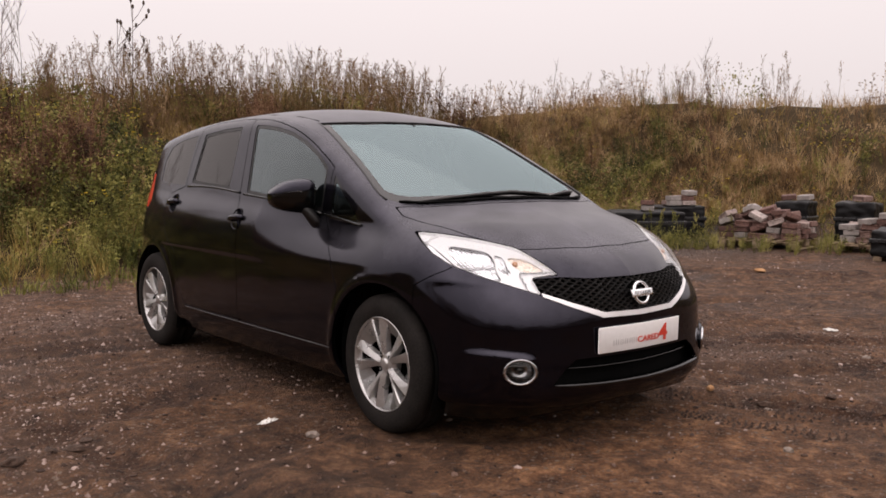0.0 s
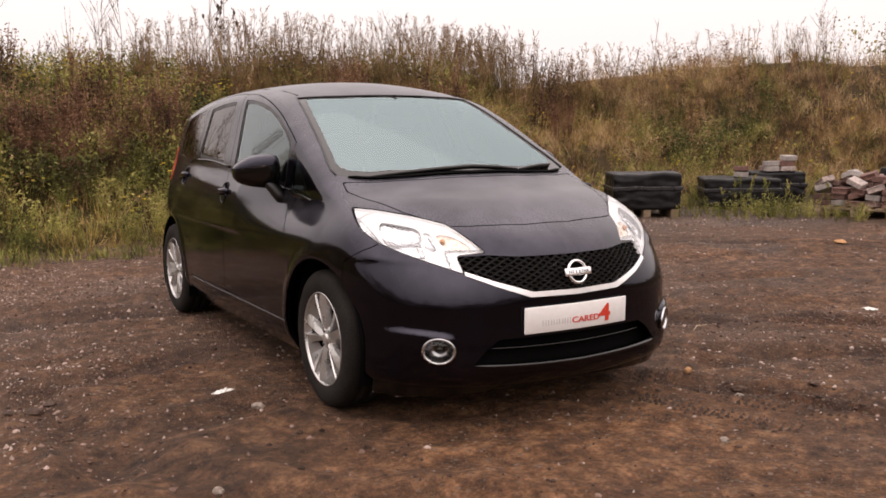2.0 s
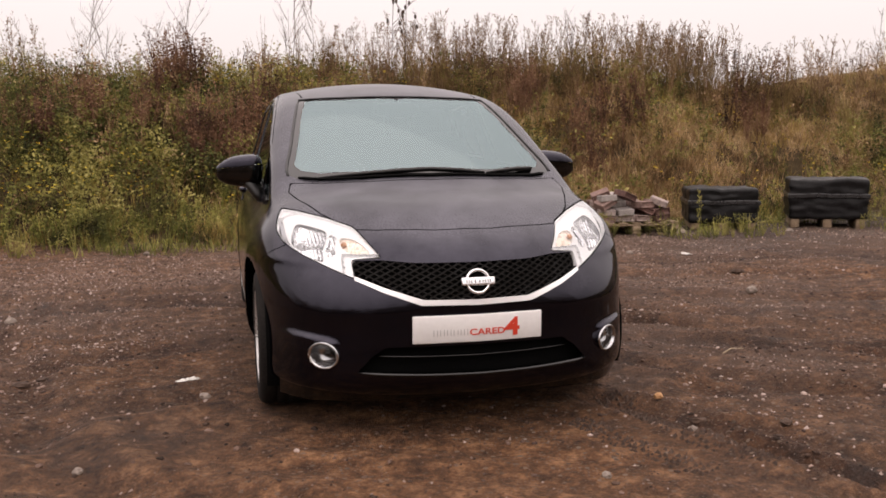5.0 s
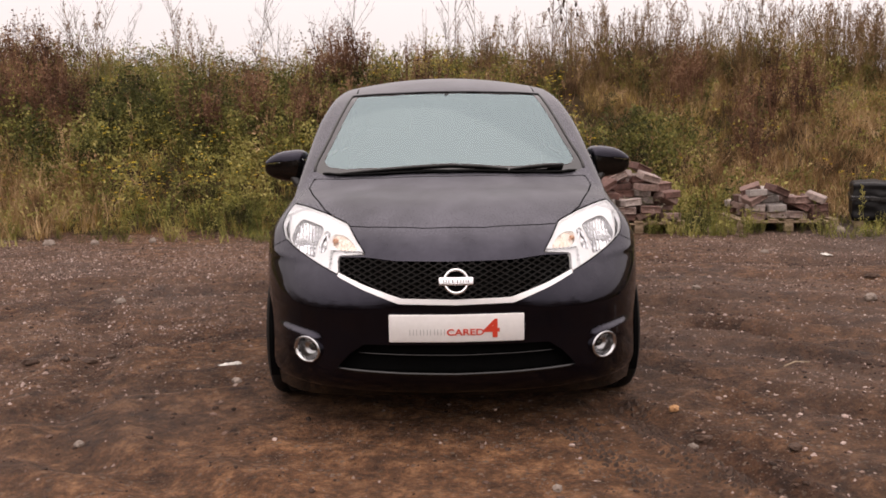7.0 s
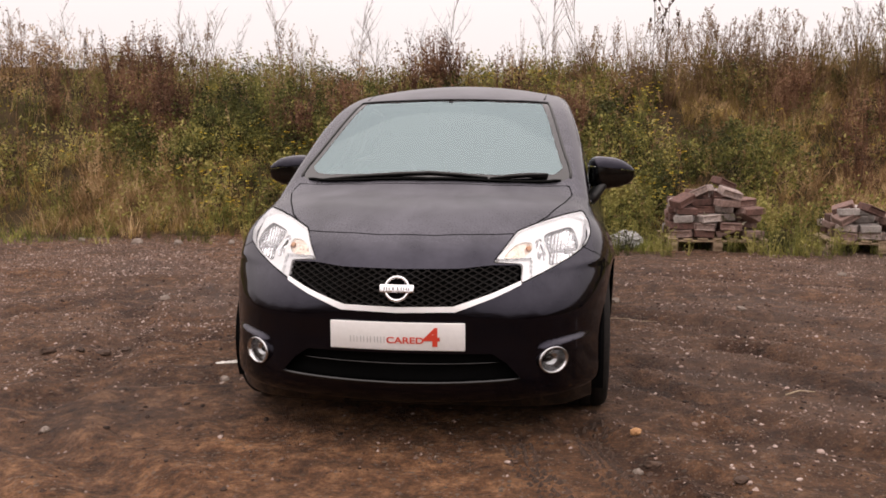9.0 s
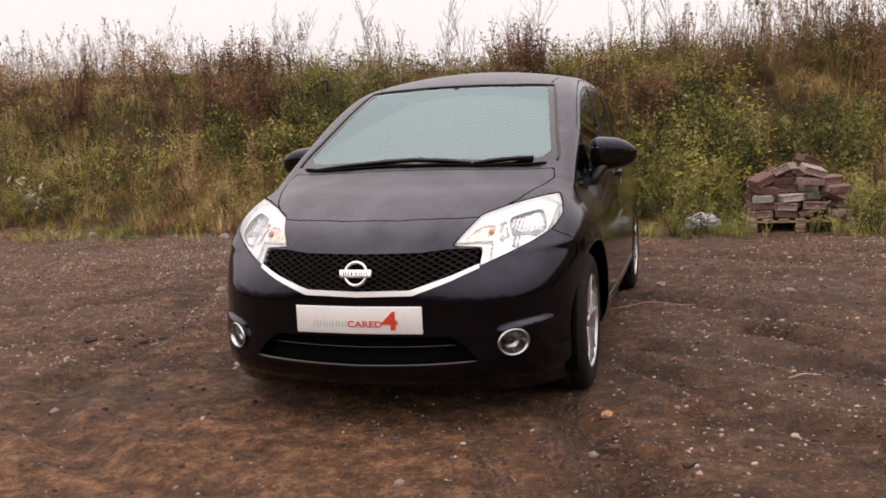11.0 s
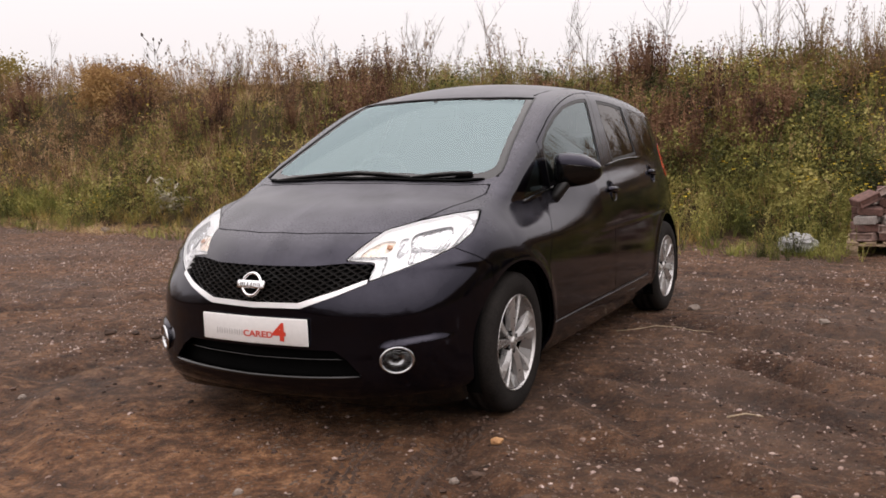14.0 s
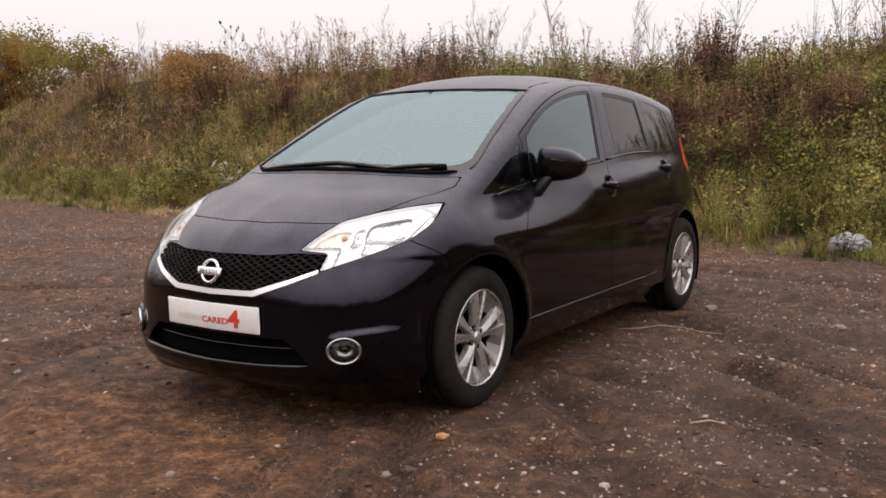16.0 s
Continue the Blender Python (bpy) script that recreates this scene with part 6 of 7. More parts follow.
scatter("foot_weeds", [herb(50 + i, 0.26, 30, 0.030) for i in range(5)], np.concatenate([bank_places(800, -0.45, 0.9, (0.5, 1.25), drift=28, keep=0.6), clumps([(1.45, 5.7), (1.3, 6.0), (2.95, 5.8), (3.1, 6.1), (4.35, 5.6), (5.1, 5.5), (7.6, 5.1), (8.1, 5.2), (7.3, 5.5), (9.3, 3.0), (-10.8, 7.3), (-12.6, 7.6), (-11.8, 7.5), (-9.6, 7.0), (2.75, 6.0), (3.35, 6.0), (8.3, 5.0), (8.5, 4.6), (8.0, 4.9), (8.45, 4.0), (8.7, 3.3)], 17, 0.42, (0.5, 1.2))]), GREEN_LEAF, "low green weeds along the foot of the bank", "weeds")
scatter("lush_weeds", [herb(310 + i, 0.34, 54, 0.034) for i in range(5)], np.concatenate([clumps([(-10.2, 7.4), (-11.2, 7.7), (-12.2, 7.9), (-11.6, 7.4), (-13.2, 8.0), (-2.0, 6.7), (-2.9, 6.8), (-1.2, 6.9), (-3.7, 7.1), (0.4, 6.9), (1.6, 7.2), (2.6, 7.3), (6.0, 7.3), (7.6, 7.4)], 26, 0.55, (0.5, 1.25)), bank_places(260, 0.1, 3.0, (0.5, 1.1), drift=43, keep=0.2)]), LUSH, "fresh green weeds low on the bank", "weeds")
scatter("foot_grass", [grass(250 + i, 0.16, 9, 0.007) for i in range(4)], bank_places(1100, -0.65, 0.3, (0.45, 1.5), drift=37, keep=0.5), GREEN_LEAF, "short grass fringing the yard along the bank", "grass")
scatter("edge_tufts", [grass(330 + i, 0.24, 16, 0.007) for i in range(5)], np.concatenate([bank_places(240, -0.95, 0.0, (0.5, 1.3), drift=44, keep=0.25), clumps([(1.0, 5.75), (1.5, 5.85), (-0.6, 5.9), (-1.7, 5.75), (3.0, 5.75), (4.5, 5.65)], 9, 0.3, (0.6, 1.2))]), LUSH, "tufts of green grass at the edge of the yard", "grass")
scatter("fallen_straw", [grass(300 + i, 0.22, 7, 0.009) for i in range(4)], clumps([(-13.2, 7.0), (-12.2, 6.8), (-11.2, 6.6), (-10.3, 6.45), (-9.4, 6.25), (-8.6, 6.15), (-7.8, 6.05), (-6.9, 6.0)], 34, 0.5, (0.5, 1.2), 0.9), STRAW, "pale fallen straw along the foot of the bank", "straw")
scatter("tall_yard_weeds", [dry_weed(110 + i, 0.55, 8, 0.040) for i in range(5)], clumps([(7.7, 5.2), (1.35, 5.9), (2.95, 6.0), (3.0, 5.85), (8.0, 5.5), (3.2, 6.3), (4.3, 5.75), (8.2, 5.0), (7.9, 5.3), (8.5, 4.8)], 4, 0.32, (0.45, 0.95)), GREEN_LEAF, "straggling green weeds in front of the pallets", "weeds")
scatter("brown_weeds", [dry_weed(60 + i, 0.72, 6) for i in range(7)], np.concatenate([wide(700, 110, 0.6, 5.5, (0.5, 1.2), drift=23, lean=browner), bank_places(320, 0.4, 5.5, (0.6, 1.3), spread=(-21, -6)), bank_places(120, 1.5, 5.0, (0.6, 1.2), spread=(-3.2, 2.2))]), BROWN, "dead brown weeds standing on the bank", "weeds")
scatter("crest_weeds", [dry_weed(70 + i, 1.0, 9, 0.034) for i in range(9)], np.concatenate([wide(240, 110, 3.6, 6.4, (0.4, 0.85), drift=29, keep=0.25), bank_places(520, 3.7, 6.2, (0.5, 1.3), spread=(1.2, 8.5), drift=29, keep=0.4), bank_places(60, 3.7, 6.2, (0.35, 0.6), spread=(8.8, 14), drift=29, keep=0.3), clumps([(2.6, 11.0), (3.6, 11.2), (7.2, 11.1), (9.3, 10.2), (0.9, 11.0), (-3.7, 10.2), (-5.6, 10.6), (13.2, 8.6), (14.0, 7.4)], 14, 0.4, (0.7, 1.35)), clumps([(-9.7, 10.8), (-8.6, 10.6), (-11.5, 11.2)], 10, 0.6, (0.7, 1.2)), clumps([(5.9, 10.9), (6.7, 10.8), (7.5, 10.7), (8.3, 10.5), (9.1, 10.2), (9.8, 9.9), (10.5, 9.5), (11.3, 9.1)], 11, 0.5, (0.85, 1.35))]), DULL, "tall dry weeds along the top of the bank", "weeds")
scatter("crest_shrubs", [fan(260 + i, 1.05) for i in range(7)], np.concatenate([clumps([(1.0, 10.7), (2.2, 10.9), (2.9, 10.6), (3.7, 11.0), (4.6, 10.8), (5.1, 11.2), (6.1, 10.9), (7.0, 11.0), (7.8, 10.6), (8.7, 10.4), ], 5, 0.36, (0.75, 1.4), 0.06), clumps([(9.9, 9.6), (11.1, 9.3), (12.4, 8.7), (13.3, 7.9), (14.2, 6.6)], 2, 0.3, (0.4, 0.7), 0.06), clumps([(4.3, 10.9), (5.4, 10.8), (6.3, 10.9), (7.2, 10.8), (8.2, 10.5)], 3, 0.3, (1.1, 1.6), 0.06), clumps([(7.7, 10.5), (8.9, 10.2), (9.6, 9.9), (10.6, 9.4)], 3, 0.4, (0.9, 1.3), 0.06), clumps([(-0.9, 10.5), (-2.2, 10.7), (-3.5, 10.2), (-5.5, 10.0), (-7.4, 10.4), (-10.2, 11.0), (-13.2, 11.8)], 3, 0.35, (0.55, 1.0), 0.06), bank_places(34, 3.0, 5.6, (0.5, 0.9), spread=(1, 14))]), SHRUB, "upright olive-brown shrubby weeds on the crest of the bank", "shrubs")
scatter("rusty_dock", [dock(80 + i, 0.85) for i in range(5)], np.concatenate([clumps([(-5.9, 8.6), (-6.0, 9.2), (-5.4, 9.0), (-1.0, 8.4), (-6.5, 10.6), (-0.3, 9.0), (-16.5, 11.2), (-14.0, 11.6), (-12.0, 10.2), (-1.5, 10.2), (8.5, 10.8), (-9.0, 9.0), (5.1, 9.3)], 15, 0.42, (0.8, 1.5), 0.07), bank_places(50, 1.2, 5.2, (0.5, 1.0))]), RUST, "rust-brown dock seed spikes on the bank", "weeds")
scatter("dock_columns", [dock(380 + i, 0.95) for i in range(4)], clumps([(-2.6, 9.0), (-2.42, 8.8), (-2.75, 8.7), (-1.86, 8.5), (-1.75, 8.8), (-3.0, 8.4), (-3.35, 8.5), (-5.1, 8.4), (-5.0, 8.8), (4.0, 10.1), (3.7, 9.9), (4.4, 9.0), (4.35, 8.1), (7.4, 9.5), (7.5, 9.1), (-1.5, 10.5), (-1.4, 10.2), (0.35, 8.9), (0.55, 8.6), (0.75, 9.0), (0.2, 8.5), (0.45, 8.2), (0.6, 8.9), (-0.9, 8.2), (-0.7, 7.9), (-1.1, 8.0), (-0.2, 7.9), (-0.6, 8.3), (-7.2, 9.3), (-8.4, 8.6)], 7, 0.15, (0.75, 1.3), 0.05), RUST, "narrow rust-brown columns of seeding dock", "weeds")
scatter("dark_mounds", [mound(400 + i, 0.50, 0.55, 260, 0.044, 22) for i in range(4)], clumps([(-4.5, 9.0), (-3.9, 9.15), (-3.4, 9.0), (-4.1, 8.6), (-2.3, 9.6), (2.9, 8.5)], 5, 0.32, (0.9, 1.35), 0.05), DEEP_LEAF, "rounded dark green bushes on the bank", "bushes")
scatter("crest_stalks", [fan(420 + i, 1.15, 16, 9, 0.026, 0.22) for i in range(5)], clumps([(0.4, 10.7), (0.8, 10.9), (1.2, 10.6), (1.6, 10.9), (2.0, 10.6), (1.4, 11.2), (0.1, 10.9)], 4, 0.35, (0.85, 1.35), 0.06), DULL, "tall thin dry stalks crowding the bank's crest", "weeds")
scatter("fallen_stems", [tangle(340 + i) for i in range(7)], np.concatenate([bank_places(300, 0.5, 5.2, (0.6, 1.3), drift=47, keep=0.4), bank_places(160, 0.4, 4.8, (0.6, 1.2), spread=(2.0, 13))]), BROWN, "tangled dead stems lying over the bank", "dead stems")
scatter("crest_thicket", [fan(360 + i, 0.72, 16, 10, 0.032, 0.36) for i in range(7)], np.concatenate([bank_places(110, 3.5, 5.2, (0.6, 1.15), spread=(1.8, 9.5), drift=48, keep=0.55), bank_places(36, 3.9, 5.0, (0.9, 1.5), spread=(1.6, 4.6), drift=49, keep=0.5), bank_places(70, 3.5, 5.2, (0.5, 1.0), spread=(-9, 0), drift=48, keep=0.4)]), DULL, "thicket of dull brown weeds along the bank's crest", "weeds")
scatter("seed_head_stalks", [fan(280 + i, 1.0, 9, 14, 0.034, 0.3) for i in range(4)], clumps([(-4.9, 6.9), (-5.2, 7.2), (-5.5, 6.9), (-4.6, 7.3), (-5.6, 7.6), (-8.6, 7.9), (-9.2, 8.2), (3.9, 7.6)], 5, 0.30, (0.7, 1.25)), STRAW, "dry pale stalks with feathery seed heads on the bank", "weeds")
scatter("crest_saplings", [twiggy(90 + i, 1.3) for i in range(6)], np.concatenate([bank_places(22, 3.8, 6.0, (0.5, 1.1)), clumps([(-3.7, 10.4), (-1.5, 10.9), (0.3, 11.0), (5.0, 11.4), (-5.2, 10.8)], 3, 0.7, (0.7, 1.25))]), BARK, "thin bare saplings along the top of the bank", "saplings")
fp = np.concatenate([bank_places(420, 0.1, 4.6, (0.7, 1.4), drift=25), bank_places(260, 0.6, 4.8, (0.8, 1.6), spread=(-4, 2), drift=25)])
fp[:, 2] += rs.uniform(0.22, 0.48, len(fp))
scatter("yellow_flowers", [flowers(100 + i) for i in range(4)], fp, YELLOW, "small yellow flowers among the weeds", "flowers")
scatter("thistles", [herb(150 + i, 0.5, 24, 0.15, 0.26) for i in range(3)], np.concatenate([clumps([(-8.1, 7.2)], 3, 0.2, (0.9, 1.2)), clumps([(2.3, 6.5)], 3, 0.3, (0.7, 1.1))]), PALE_LEAF, "silvery thistles at the foot of the bank", "thistles")


# ---- stones on the yard ----
def pebble(seed):
    """A worn stone of twenty faces."""
    bm = bmesh.new()
    bmesh.ops.create_icosphere(bm, subdivisions=1, radius=1)
    r = np.random.RandomState(seed)
    v = np.array([tuple(q.co) for q in bm.verts]) * r.uniform(0.72, 1.2, (len(bm.verts), 1)) * (1.15, r.uniform(0.65, 1.0), r.uniform(0.45, 0.7))
    f = np.array([[q.index for q in t.verts] for t in bm.faces])
    bm.free()
    return v, f


PEBBLE = mat("pebbles", island_tones([(0.05, (0.045, 0.026, 0.018)), (0.45, (0.140, 0.088, 0.062)), (0.75, (0.28, 0.205, 0.160)), (1.0, (0.54, 0.45, 0.385))], patchy=0.12, rough=0.8))


def yard_places(n, lo, hi, size, drift=None, bias=2.0):
    out = []
    while sum(map(len, out)) < n:
        x, y = rs.uniform(lo[0], hi[0], 3 * n), rs.uniform(lo[1], hi[1], 3 * n)
        ok = past_foot(x, y) < 0.1
        if drift is not None:
            ok &= rs.rand(3 * n) < np.clip(0.4 + bias * 0.5 * wave(x, y, drift, 6, 1.4), 0.05, 1)
        x, y = x[ok], y[ok]
        s = size[0] * (size[1] / size[0]) ** (rs.rand(len(x)) ** 2.2)
        out.append(np.stack([x, y, height(x, y) + 0.1 * s, rs.uniform(0, 6.28, len(x)), s, np.zeros(len(x)), np.zeros(len(x))], 1))
    return np.concatenate(out)[:n]


def drifted(n, lo, hi, size, field, least=0.03):
    """Places on the yard, thick where the field is high."""
    out = []
    while sum(map(len, out)) < n:
        x, y = rs.uniform(lo[0], hi[0], 3 * n), rs.uniform(lo[1], hi[1], 3 * n)
        ok = (past_foot(x, y) < 0.1) & (rs.rand(3 * n) < np.clip(field(x, y), least, 1))
        x, y = x[ok], y[ok]
        s = size[0] * (size[1] / size[0]) ** (rs.rand(len(x)) ** 2.0)
        out.append(np.stack([x, y, height(x, y) + 0.1 * s, rs.uniform(0, 6.28, len(x)), s, np.zeros(len(x)), np.zeros(len(x))], 1))
    return np.concatenate(out)[:n]


def chip(seed):
    """A sharp chip, half sunk: an uneven pyramid."""
    r = np.random.RandomState(seed)
    v = np.array([(1, 0, -0.5), (0, 0.8, -0.5), (-1, 0, -0.5), (0, -0.8, -0.5), (0, 0, 0.6)]) + r.uniform(-0.3, 0.3, (5, 3))
    return v, np.array([(0, 1, 4), (1, 2, 4), (2, 3, 4), (3, 0, 4)])


scatter("grit", [chip(i) for i in range(9)], np.concatenate([yard_places(9000, (-4.5, -3.2), (5, 6.6), (0.0035, 0.010), 31, 2.6), drifted(30000, (-4.5, -2.6), (4.8, 6.6), (0.004, 0.013), stony, 0.02), yard_places(9000, (-9, 2.0), (10, 7.0), (0.005, 0.017), 38, 1.6), drifted(6000, (-8, 2.4), (8, 6.8), (0.010, 0.026), stony, 0.10), drifted(4000, (-7, -0.5), (-1.2, 5.5), (0.008, 0.022), stony, 0.08), yard_places(9000, (-13, 1.2), (-1.5, 7.2), (0.006, 0.018), 39, 1.6)]), PEBBLE, "fine pale chips of stone trodden into the dirt", "gravel")
scatter("gravel", [pebble(i) for i in range(9)], np.concatenate([yard_places(700, (-4.5, -3.2), (5, 6.6), (0.006, 0.015), 31, 3.0), drifted(4200, (-5, -2.0), (5, 6.8), (0.005, 0.016), stony, 0.02), yard_places(2200, (-12, -1), (11, 7.2), (0.008, 0.020), 32)]), PEBBLE, "loose grey and brown stones strewn over the dirt", "gravel")

CRUMB = mat("earth_crumbs", island_tones([(0.05, (0.020, 0.012, 0.008)), (0.5, (0.055, 0.033, 0.022)), (1.0, (0.13, 0.082, 0.056))], patchy=0.2, rough=0.9))
scatter("earth_crumbs", [pebble(30 + i) for i in range(6)], np.concatenate([drifted(3600, (-4.2, -2.0), (4.2, 5.5), (0.005, 0.017), damp, 0.08)]), CRUMB, "dark crumbs of churned earth over the yard", "earth")


# ---- pallets, blocks and wrapped bales by the bank ----
WOOD = mat("weathered_wood", mottled((0.16, 0.105, 0.065), (0.34, 0.25, 0.165), 7, 60, 0.2, (0.75, 0.95)))
FILM = mat("black_film", mottled((0.0025, 0.0025, 0.003), (0.010, 0.0095, 0.010), 9, 40, 0.35, (0.28, 0.55)), Specular_IOR_Level=0.22)

TIGHT = mat("stretched_film", mottled((0.004, 0.004, 0.0045), (0.02, 0.019, 0.02), 14, 60, 0.5, (0.18, 0.4)))


def block_tones(n, l, b):
    info = n.new("ShaderNodeObjectInfo")
    c = ramp(n, [(0.0, (0.085, 0.042, 0.034)), (0.40, (0.165, 0.088, 0.072)), (0.72, (0.235, 0.160, 0.138)), (1.0, (0.40, 0.345, 0.32))])
    l.new(info.outputs["Random"], c.inputs[0])
    co = place(n, l, 1.0)
    t = node(n, "ShaderNodeTexNoise", Scale=28, Detail=6)
    l.new(co, t.inputs["Vector"])
    g = ramp(n, [(0.3, (0.55, 0.55, 0.55)), (0.7, (1.25, 1.22, 1.2))])
    l.new(t.outputs["Fac"], g.inputs[0])
    m = n.new("ShaderNodeMixRGB")
    m.blend_type, m.inputs[0].default_value = "MULTIPLY", 1.0
    l.new(c.outputs[0], m.inputs[1])
    l.new(g.outputs[0], m.inputs[2])
    l.new(m.outputs[0], b.inputs["Base Color"])
    b.inputs["Roughness"].default_value = 0.9
    u = node(n, "ShaderNodeBump", Strength=0.4, Distance=0.01)
    l.new(t.outputs["Fac"], u.inputs["Height"])
    l.new(u.outputs[0], b.inputs["Normal"])


BLOCK = mat("red_grey_block", block_tones)
PALEBLOCK = mat("pale_block", mottled((0.18, 0.155, 0.145), (0.36, 0.325, 0.30), 12, 70, 0.2, (0.85, 0.95)))


def block_mesh(name, w, d, h, material, slot=True):
    """A worn block with bevelled edges and a shallow slot in each face."""
    bm = bmesh.new()
    bmesh.ops.create_cube(bm, size=1)
    bmesh.ops.scale(bm, vec=(w, d, h), verts=bm.verts)
    bmesh.ops.bevel(bm, geom=bm.edges[:], offset=0.008, segments=1, affect="EDGES")
    if slot:
        big = [f for f in bm.faces if abs(f.normal.y) > 0.99 and f.calc_area() > 0.5 * w * h]
        for f in big:
            made = bmesh.ops.inset_individual(bm, faces=[f], thickness=0.020, depth=-0.014)
    me = bpy.data.meshes.new(name)
    bm.to_mesh(me)
    bm.free()
    me.materials.append(material)
    return me


SLOTTED, PLAIN, PALE = block_mesh("block", 0.225, 0.19, 0.080, BLOCK), block_mesh("block", 0.215, 0.20, 0.074, BLOCK, False), block_mesh("block", 0.20, 0.18, 0.078, PALEBLOCK, False)


def ground_at(x, y):
    return float(height(np.array([x]), np.array([y]))[0])


def pallet(x, y, turn, w=1.15, d=0.9):
    p = tagged(new("wooden_pallet"), "weathered wooden pallet standing on the dirt", "pallet", "pallets by the bank")
    for k in range(3):
        for j in range(3):
            part("foot", bevelled(0.10, 0.12, 0.075, 0.006, 1, pose((k - 1) * (w - 0.10) / 2, (j - 1) * (d - 0.12) / 2, 0.0575)), WOOD, p)
        part("bottom_board", bevelled(0.10, d, 0.02, 0.004, 1, pose((k - 1) * (w - 0.10) / 2, 0, 0.010)), WOOD, p)
    for j in range(3):
        part("cross_board", bevelled(w, 0.10, 0.02, 0.004, 1, pose(0, (j - 1) * (d - 0.11) / 2, 0.105)), WOOD, p)
    for k in range(7):
        part("top_board", bevelled(0.10, d, 0.02, 0.004, 1, pose((k - 3) * (w - 0.10) / 6, 0, 0.126)), WOOD, p)
    p.matrix_basis = pose(x, y, ground_at(x, y) - 0.004, 0, 0, turn)
    return p


def pile(x, y, turn, layers, seed, base=0.136, label="loose pile of red-grey concrete blocks stacked on a pallet", step=(0.248, 0.215), pale=0.05):
    """Blocks in rows; layers gives for each level which columns are filled, from the front row back."""
    r = random.Random(seed)
    p = tagged(new("block_pile"), label, "block pile", "block piles")
    for k, rows in enumerate(layers):
        for j, row in enumerate(rows):
            for c, mark in enumerate(row):
                if mark == ".":
                    continue
                me = PALE if mark == "p" or r.random() < pale else PLAIN if r.random() < 0.4 else SLOTTED
                ob = new("block", me)
                ob.parent = p
                tip = mark == "t"
                ob.matrix_basis = pose((c - (len(row) - 1) / 2) * step[0] + r.uniform(-0.035, 0.035), (j - (len(rows) - 1) / 2) * step[1] + r.uniform(-0.02, 0.02),
                                       base + 0.043 + k * 0.0835 + (0.03 if tip else 0), r.uniform(-5, 5) if not tip else r.uniform(-14, 14), r.uniform(14, 28) * r.choice((-1, 1)) if tip else r.uniform(-5, 5), r.uniform(-24, 24) if not tip else r.uniform(-40, 40))
    p.matrix_basis = pose(x, y, ground_at(x, y) - 0.004, 0, 0, turn)
    return p


pallet(2.22, 6.44, 3, 1.05)
pile(2.22, 6.44, 3, [["bbtb", "bbbb", "bbbb", "bbbb"], ["bbb.", "bbbb", "bbbb", "bbbb"], ["pb.t", "bbbb", "bbbb", "bbb."], ["b..b", "bbbb", "bbbb", ".bb."], ["t.b.", "bbtb", "bbb.", "...."], ["..t.", ".tb.", ".bb.", "...."], ["....", "....", "..t.", "...."]], 3, step=(0.236, 0.215))
pallet(3.95, 6.42, -3, 1.1)
pile(3.95, 6.42, -3, [["bbbb", "bbbb", "bbbb", "bbbb"], ["bptb", "bbbb", "bbbb", "bbb."], ["t.bt", "bbbb", "bbb.", ".bb."], ["pt..", "tp..", ".b..", "...."]], 5, pale=0.06, step=(0.236, 0.215))
pallet(9.06, 4.25, -82, 1.14)
pile(9.06, 4.25, -82, [["bpbbb", "bbbbb", "bbbbb", "bbbbb"], ["bbtpb", "bbbbb", "bbbbb", "bbbb."], ["tbbtb", "bbbbb", "bbbbb", ".bbb."], ["t.t.t", "btbb.", ".bbt.", ".bb.."], [".....", ".ttb.", ".tb..", "....."]], 7, pale=0.07, label="spilling pile of pinkish concrete blocks on a pallet", step=(0.240, 0.215))
pallet(9.5, 2.78, -80, 1.1)
pile(9.5, 2.78, -80, [["pbbb", "bbbb", "bbbb"], ["pbbb", "bbbb", "bbbb"], ["pbbb", "bbpb", "bbbb"], [".pbb", ".bbb", "...."], ["..pb", "....", "...."]], 9, pale=0.14)


